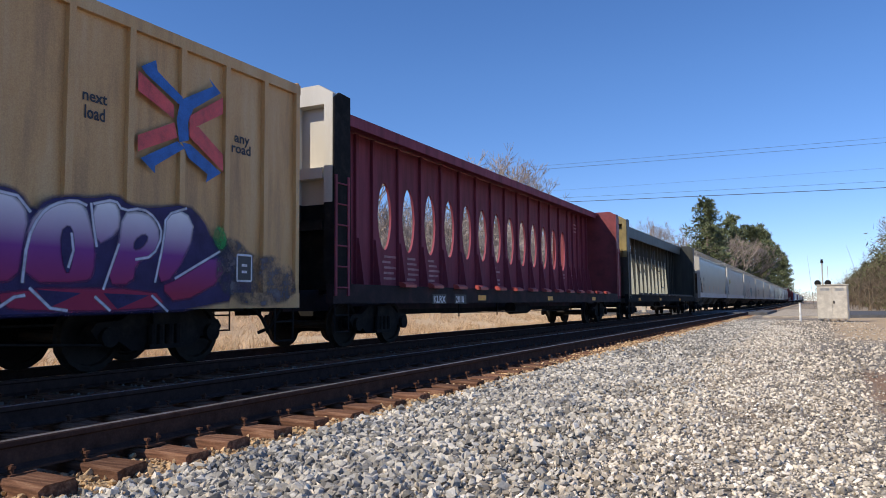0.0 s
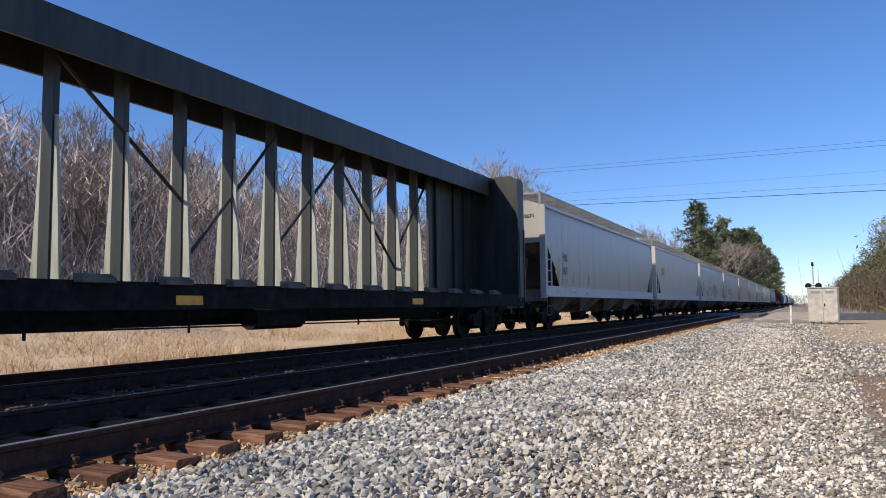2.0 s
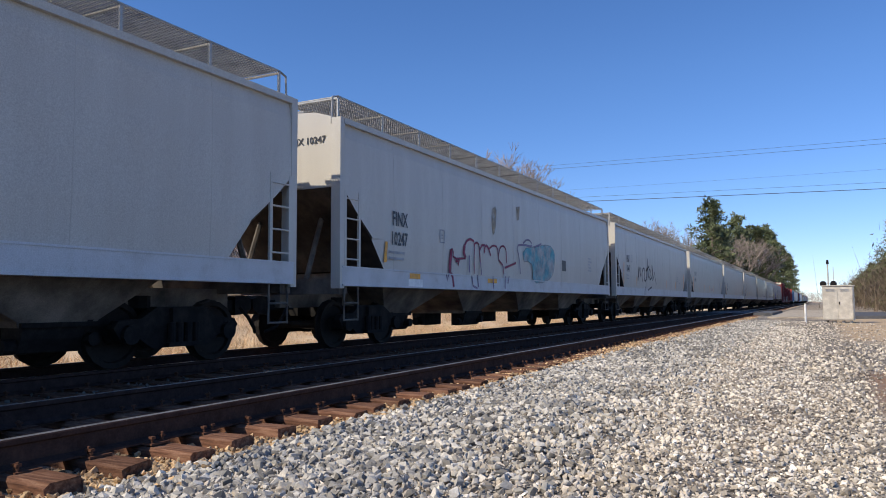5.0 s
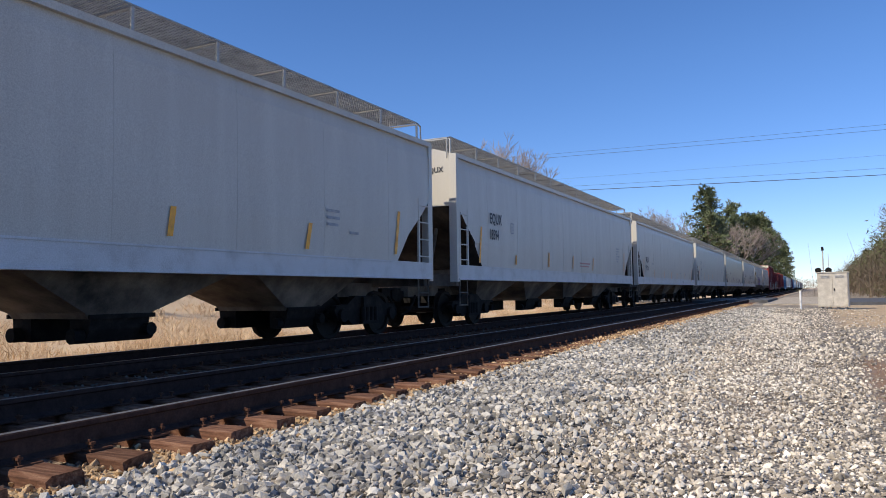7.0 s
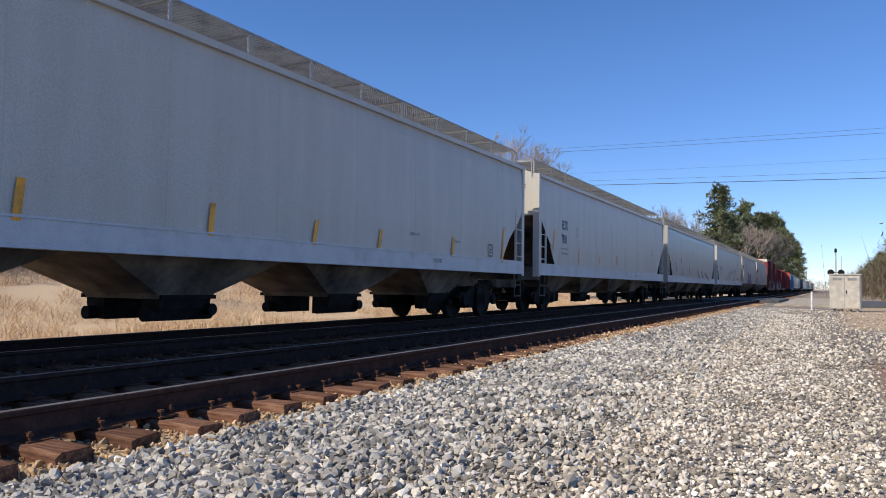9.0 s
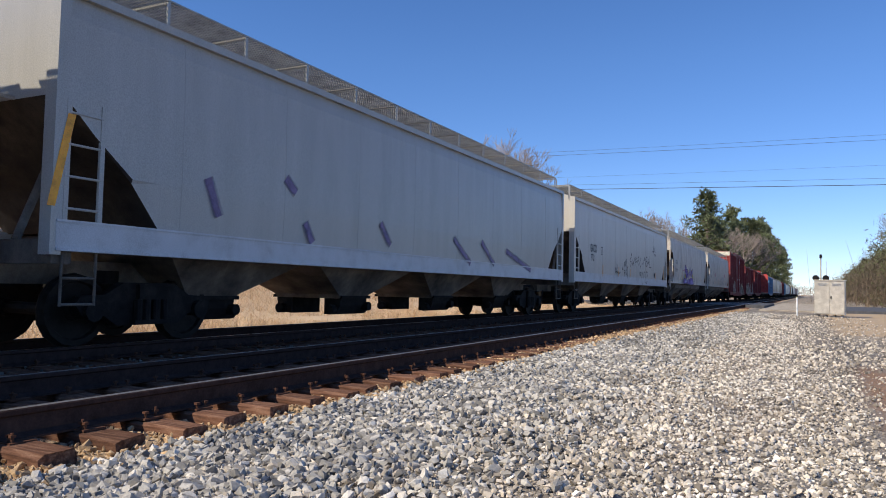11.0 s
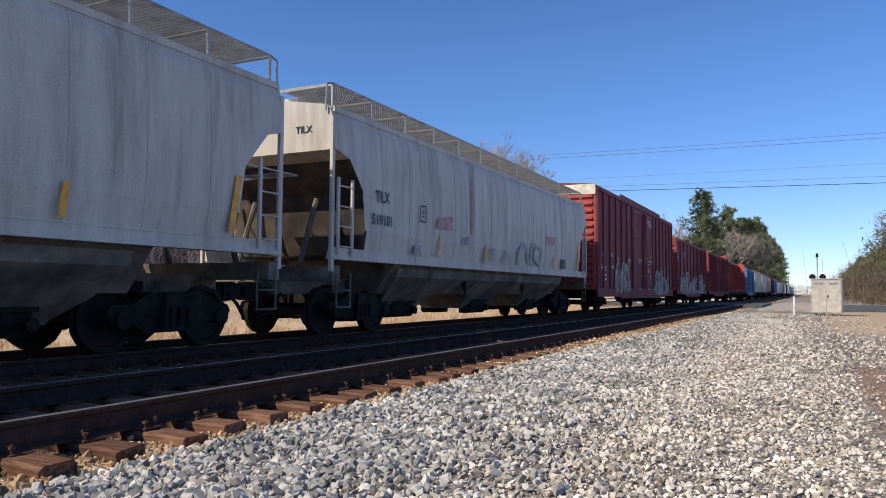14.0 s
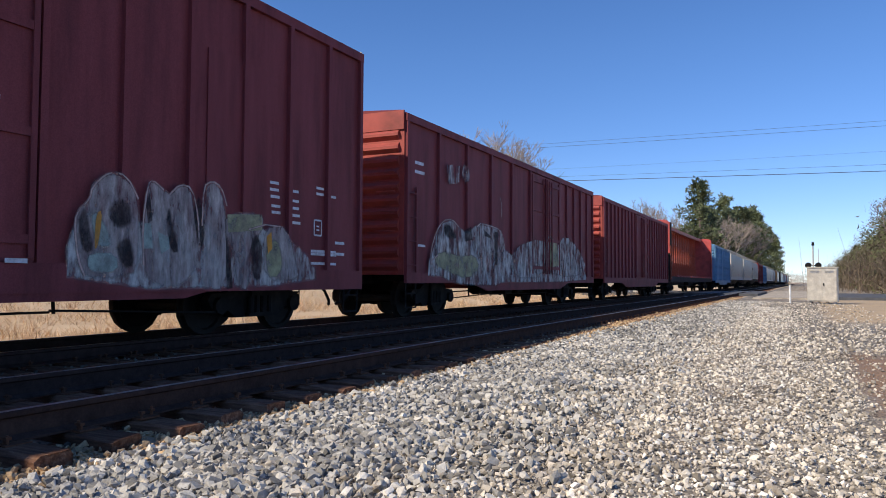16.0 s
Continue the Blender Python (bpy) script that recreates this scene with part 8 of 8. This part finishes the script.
ribbon(bm, [(-4.73, 2.33), (-4.40, 2.13), (-3.84, 2.26), (-3.45, 2.10)], 0.035, 1.638)
part("graffiti_outline", bm, M["g_silver"], box_o)
bm = B()
ribbon(bm, [(-2.83, 0.89), (-3.02, 1.31), (-3.27, 1.46)], 0.035, 1.638)
part("graffiti_outline", bm, M["g_silver"], box_o)
bm = B()
ribbon(bm, [(-4.94, 1.90), (-4.90, 1.37), (-4.92, 0.88)], 0.035, 1.638)
part("graffiti_outline", bm, M["g_silver"], box_o)
bm = B()
ribbon(bm, [(-4.49, 1.75), (-4.49, 1.25), (-4.45, 0.88)], 0.035, 1.638)
part("graffiti_outline", bm, M["g_silver"], box_o)
bm = B()
ribbon(bm, [(-5.25, 2.27), (-5.26, 2.21), (-5.29, 2.16), (-5.33, 2.11), (-5.38, 2.10), (-5.43, 2.10), (-5.48, 2.13), (-5.51, 2.18), (-5.52, 2.23), (-5.51, 2.29), (-5.48, 2.35), (-5.44, 2.39), (-5.39, 2.41), (-5.34, 2.41), (-5.29, 2.38), (-5.26, 2.33), (-5.25, 2.27)], 0.03, 1.568)
part("emblem_ring", bm, M["inkw"], box_o)
bm = B()
patch(bm, [(-4.54, 2.10), (-3.82, 2.26), (-3.81, 1.89), (-4.49, 1.77)], 1.637)
part("graffiti", bm, M["g_green"], box_o)
wordmark("CLOSE THIS DOOR FIRST", 0.10, 1.66, -1.35, 2.44, M["inkw"], box_o, squeeze=0.60)
wordmark("OPEN THIS DOOR FIRST", 0.10, 1.66, 0.98, 2.46, M["inkw"], box_o, squeeze=0.66)
wordmark("SEAL", 0.11, 1.66, -0.64, 1.66, M["inkw"], box_o, squeeze=0.60)
wordmark("SEAL", 0.11, 1.66, 1.60, 1.66, M["inkw"], box_o, squeeze=0.72)
wordmark("CLOSE AND LOCK", 0.10, 1.66, 0.90, 4.58, M["inkw"], box_o, squeeze=0.95)
wordmark("BTH DOORS BEFORE", 0.10, 1.66, 0.90, 4.44, M["inkw"], box_o, squeeze=0.88)
wordmark("MOVING CAR", 0.10, 1.66, 1.05, 4.30, M["inkw"], box_o, squeeze=0.95)
bm = B()
patch(bm, [(0.48, 1.50), (0.60, 1.50), (0.60, 1.98), (0.48, 1.98)], 1.66)
part("reflective_stripe", bm, M["stripe"], box_o, "yellow reflective strip")
bm = B()
patch(bm, [(1.17, 1.92), (1.36, 1.92), (1.36, 2.10), (1.17, 2.10)], 1.66)
part("white_placard", bm, M["white"], box_o)
small_print(box_o, 1.66, [(-1.28, 2.34, 0.45, 0.035), (0.98, 2.34, 0.5, 0.035), (0.28, 2.62, 0.4, 0.05), (0.28, 2.52, 0.4, 0.05), (1.6, 2.72, 0.5, 0.05), (1.72, 1.52, 0.2, 0.05), (-1.2, 1.02, 0.4, 0.05), (0.9, 1.02, 0.3, 0.05), (2.2, 1.02, 0.25, 0.05)], M["inkw"])
wordmark("FOLEY INV ONLY", 0.20, 1.568, -3.54, 2.27, M["inkw"], box_o, squeeze=0.37)
wordmark("NO", 0.21, 1.568, -8.22, 2.36, M["inkw"], box_o, squeeze=0.90)
wordmark("KL", 0.20, 1.636, -6.84, 2.39, M["inkw"], box_o, squeeze=1.08)
wordmark("603", 0.22, 1.568, -8.30, 1.83, M["inkw"], box_o, squeeze=0.77)
wordmark("144", 0.19, 1.636, -6.84, 1.87, M["inkw"], box_o, squeeze=0.91)
small_print(box_o, 1.568, [(-7.9, 1.9, 0.4, 0.05), (-7.9, 1.78, 0.45, 0.05), (-7.9, 1.55, 0.45, 0.07), (-7.9, 1.38, 0.45, 0.07), (-0.4, 3.9, 0.5, 0.06), (-0.4, 3.75, 0.45, 0.06), (0.5, 2.2, 0.6, 0.06), (-1.2, 2.4, 0.7, 0.06), (-1.1, 2.25, 0.5, 0.05), (8.3, 1.5, 0.3, 0.05), (8.3, 1.3, 0.3, 0.05)], M["inkw"])
bm = B()
patch(bm, [(-6.57, 1.20), (-6.41, 1.71), (-6.13, 2.14), (-5.47, 2.32), (-4.89, 2.13), (-4.62, 2.01), (-3.92, 2.33), (-3.01, 2.30), (-2.10, 2.24), (-1.93, 1.14), (-2.10, 0.74), (-4.48, 0.75), (-5.46, 0.82), (-6.21, 1.01)], 1.634)
part("graffiti", bm, M["g_silver"], box_p, "pale faded graffiti letters over the side posts")
bm = B()
patch(bm, [(-1.53, 1.79), (1.25, 2.27), (1.82, 1.93), (1.35, 0.96), (-1.53, 0.95)], 1.634)
part("graffiti", bm, M["g_silver"], box_p, "pale faded graffiti letters over the side posts")
bm = B()
patch(bm, [(1.35, 1.18), (1.47, 2.10), (2.12, 2.46), (2.74, 1.97), (3.72, 2.50), (5.52, 2.08), (6.70, 1.26), (4.40, 0.98)], 1.634)
part("graffiti", bm, M["g_silver"], box_p, "pale faded graffiti letters over the side posts")
bm = B()
patch(bm, [(-5.73, 3.58), (-5.42, 3.63), (-5.29, 3.19), (-5.66, 3.14)], 1.634)
part("graffiti", bm, M["g_silver"], box_p, "pale faded graffiti letters over the side posts")
bm = B()
patch(bm, [(-5.23, 3.63), (-5.03, 3.66), (-5.06, 3.26), (-5.26, 3.18)], 1.634)
part("graffiti", bm, M["g_silver"], box_p, "pale faded graffiti letters over the side posts")
bm = B()
patch(bm, [(-4.90, 3.70), (-4.50, 3.73), (-4.43, 3.37), (-4.70, 3.27), (-4.90, 3.45)], 1.634)
part("graffiti", bm, M["g_silver"], box_p, "pale faded graffiti letters over the side posts")
bm = B()
patch(bm, [(-6.35, 1.46), (-5.77, 1.54), (-4.98, 1.44), (-4.13, 1.53), (-3.77, 1.18), (-4.48, 0.89), (-5.77, 1.08), (-6.29, 1.20)], 1.637)
part("graffiti", bm, M["g_lime"], box_p, "faded yellow-green spray")
bm = B()
patch(bm, [(1.94, 2.12), (2.74, 2.20), (3.05, 1.40), (2.06, 1.30)], 1.637)
part("graffiti", bm, M["g_lime"], box_p, "faded yellow-green spray")
bm = B()
patch(bm, [(-5.90, 2.13), (-5.62, 2.20), (-5.21, 1.93), (-5.28, 1.85), (-5.83, 1.87)], 1.640)
part("graffiti", bm, M["g_dark"], box_p, "black spray strokes")
bm = B()
patch(bm, [(-4.76, 2.10), (-4.35, 2.21), (-4.28, 1.89), (-4.69, 1.82)], 1.640)
part("graffiti", bm, M["g_dark"], box_p, "black spray strokes")
bm = B()
patch(bm, [(-3.59, 2.22), (-3.09, 2.05), (-2.93, 1.97), (-3.48, 2.03)], 1.640)
part("graffiti", bm, M["g_dark"], box_p, "black spray strokes")
bm = B()
patch(bm, [(-2.81, 2.19), (-2.53, 2.18), (-2.61, 1.28), (-2.77, 1.28)], 1.640)
part("graffiti", bm, M["g_dark"], box_p, "black spray strokes")
bm = B()
ribbon(bm, [(-6.52, 1.20), (-6.58, 1.51), (-6.30, 1.97), (-5.93, 2.26), (-5.47, 2.32), (-5.09, 2.16)], 0.045, 1.641)
part("graffiti_outline", bm, M["g_rose"], box_p)
bm = B()
ribbon(bm, [(-4.14, 1.97), (-3.92, 2.33), (-3.32, 2.34), (-2.27, 2.26), (-2.02, 1.77)], 0.045, 1.641)
part("graffiti_outline", bm, M["g_rose"], box_p)
bm = B()
ribbon(bm, [(-3.77, 1.99), (-3.70, 1.26), (-3.77, 0.82)], 0.045, 1.641)
part("graffiti_outline", bm, M["g_rose"], box_p)
bm = B()
ribbon(bm, [(-2.40, 3.16), (-2.28, 2.98), (-2.28, 2.62)], 0.045, 1.641)
part("graffiti_outline", bm, M["g_rose"], box_p)
bm = B()
ribbon(bm, [(-6.35, 1.07), (-6.52, 1.30), (-6.21, 1.44)], 0.045, 1.641)
part("graffiti_outline", bm, M["g_rose"], box_p)
bm = B()
patch(bm, [(-6.7, 0.80), (-6.6, 1.5), (-5.8, 1.9), (-4.6, 1.75), (-3.4, 2.05), (-2.2, 1.8), (-0.6, 1.35), (1.2, 1.5), (3.2, 1.75), (5.4, 1.6), (6.6, 1.1), (6.4, 0.85)], 1.632)
part("graffiti_haze", bm, M["g_silver"], box_p, "worn silver overspray behind the letters")
small_print(box_p, 1.568, [(-7.2, 3.4, 0.4, 0.07), (-7.2, 3.2, 0.45, 0.07), (-7.1, 1.6, 0.4, 0.05)], M["inkw"])


def end_words(car, text, size, y, x, z, mat):
    """Letters on an end that faces -y."""
    ob = wordmark(text, size, 0, 0, 0, mat, car, "end_lettering")
    ob.matrix_basis = pose(x, y, z, 0, 0, -90)
    return ob


for car, half, text in ((hop_d, HH, "FINX 10671"), (hop_f, HH, "FINX 10247"), (hop_h, HH, "EQUX"), (hop_i, HH, "MLLX"), (hop_j, HH, "ELTX")):
    end_words(car, text, 0.13, -half - 0.012, 0.35 if len(text) > 5 else 0.75, 3.78, M["ink"])
for car, text in ((hop_m, "RGCX"), (hop_n, "TILX")):
    end_words(car, text, 0.13, -8.3 - 0.012, 0.70, 3.75, M["ink"])
end_words(open_car, "KLRX", 0.14, -10.8 - 0.006, -0.3, 4.55, M["inkw"])

far_cars()
woods()
dry_grass()
cabinet()
marker_post()
crossing_signal(0.85, 76.0, 0)
crossing_signal(-12.2, 60.0, 180)
wires()
build_ties()
scatter_stones()
motions()
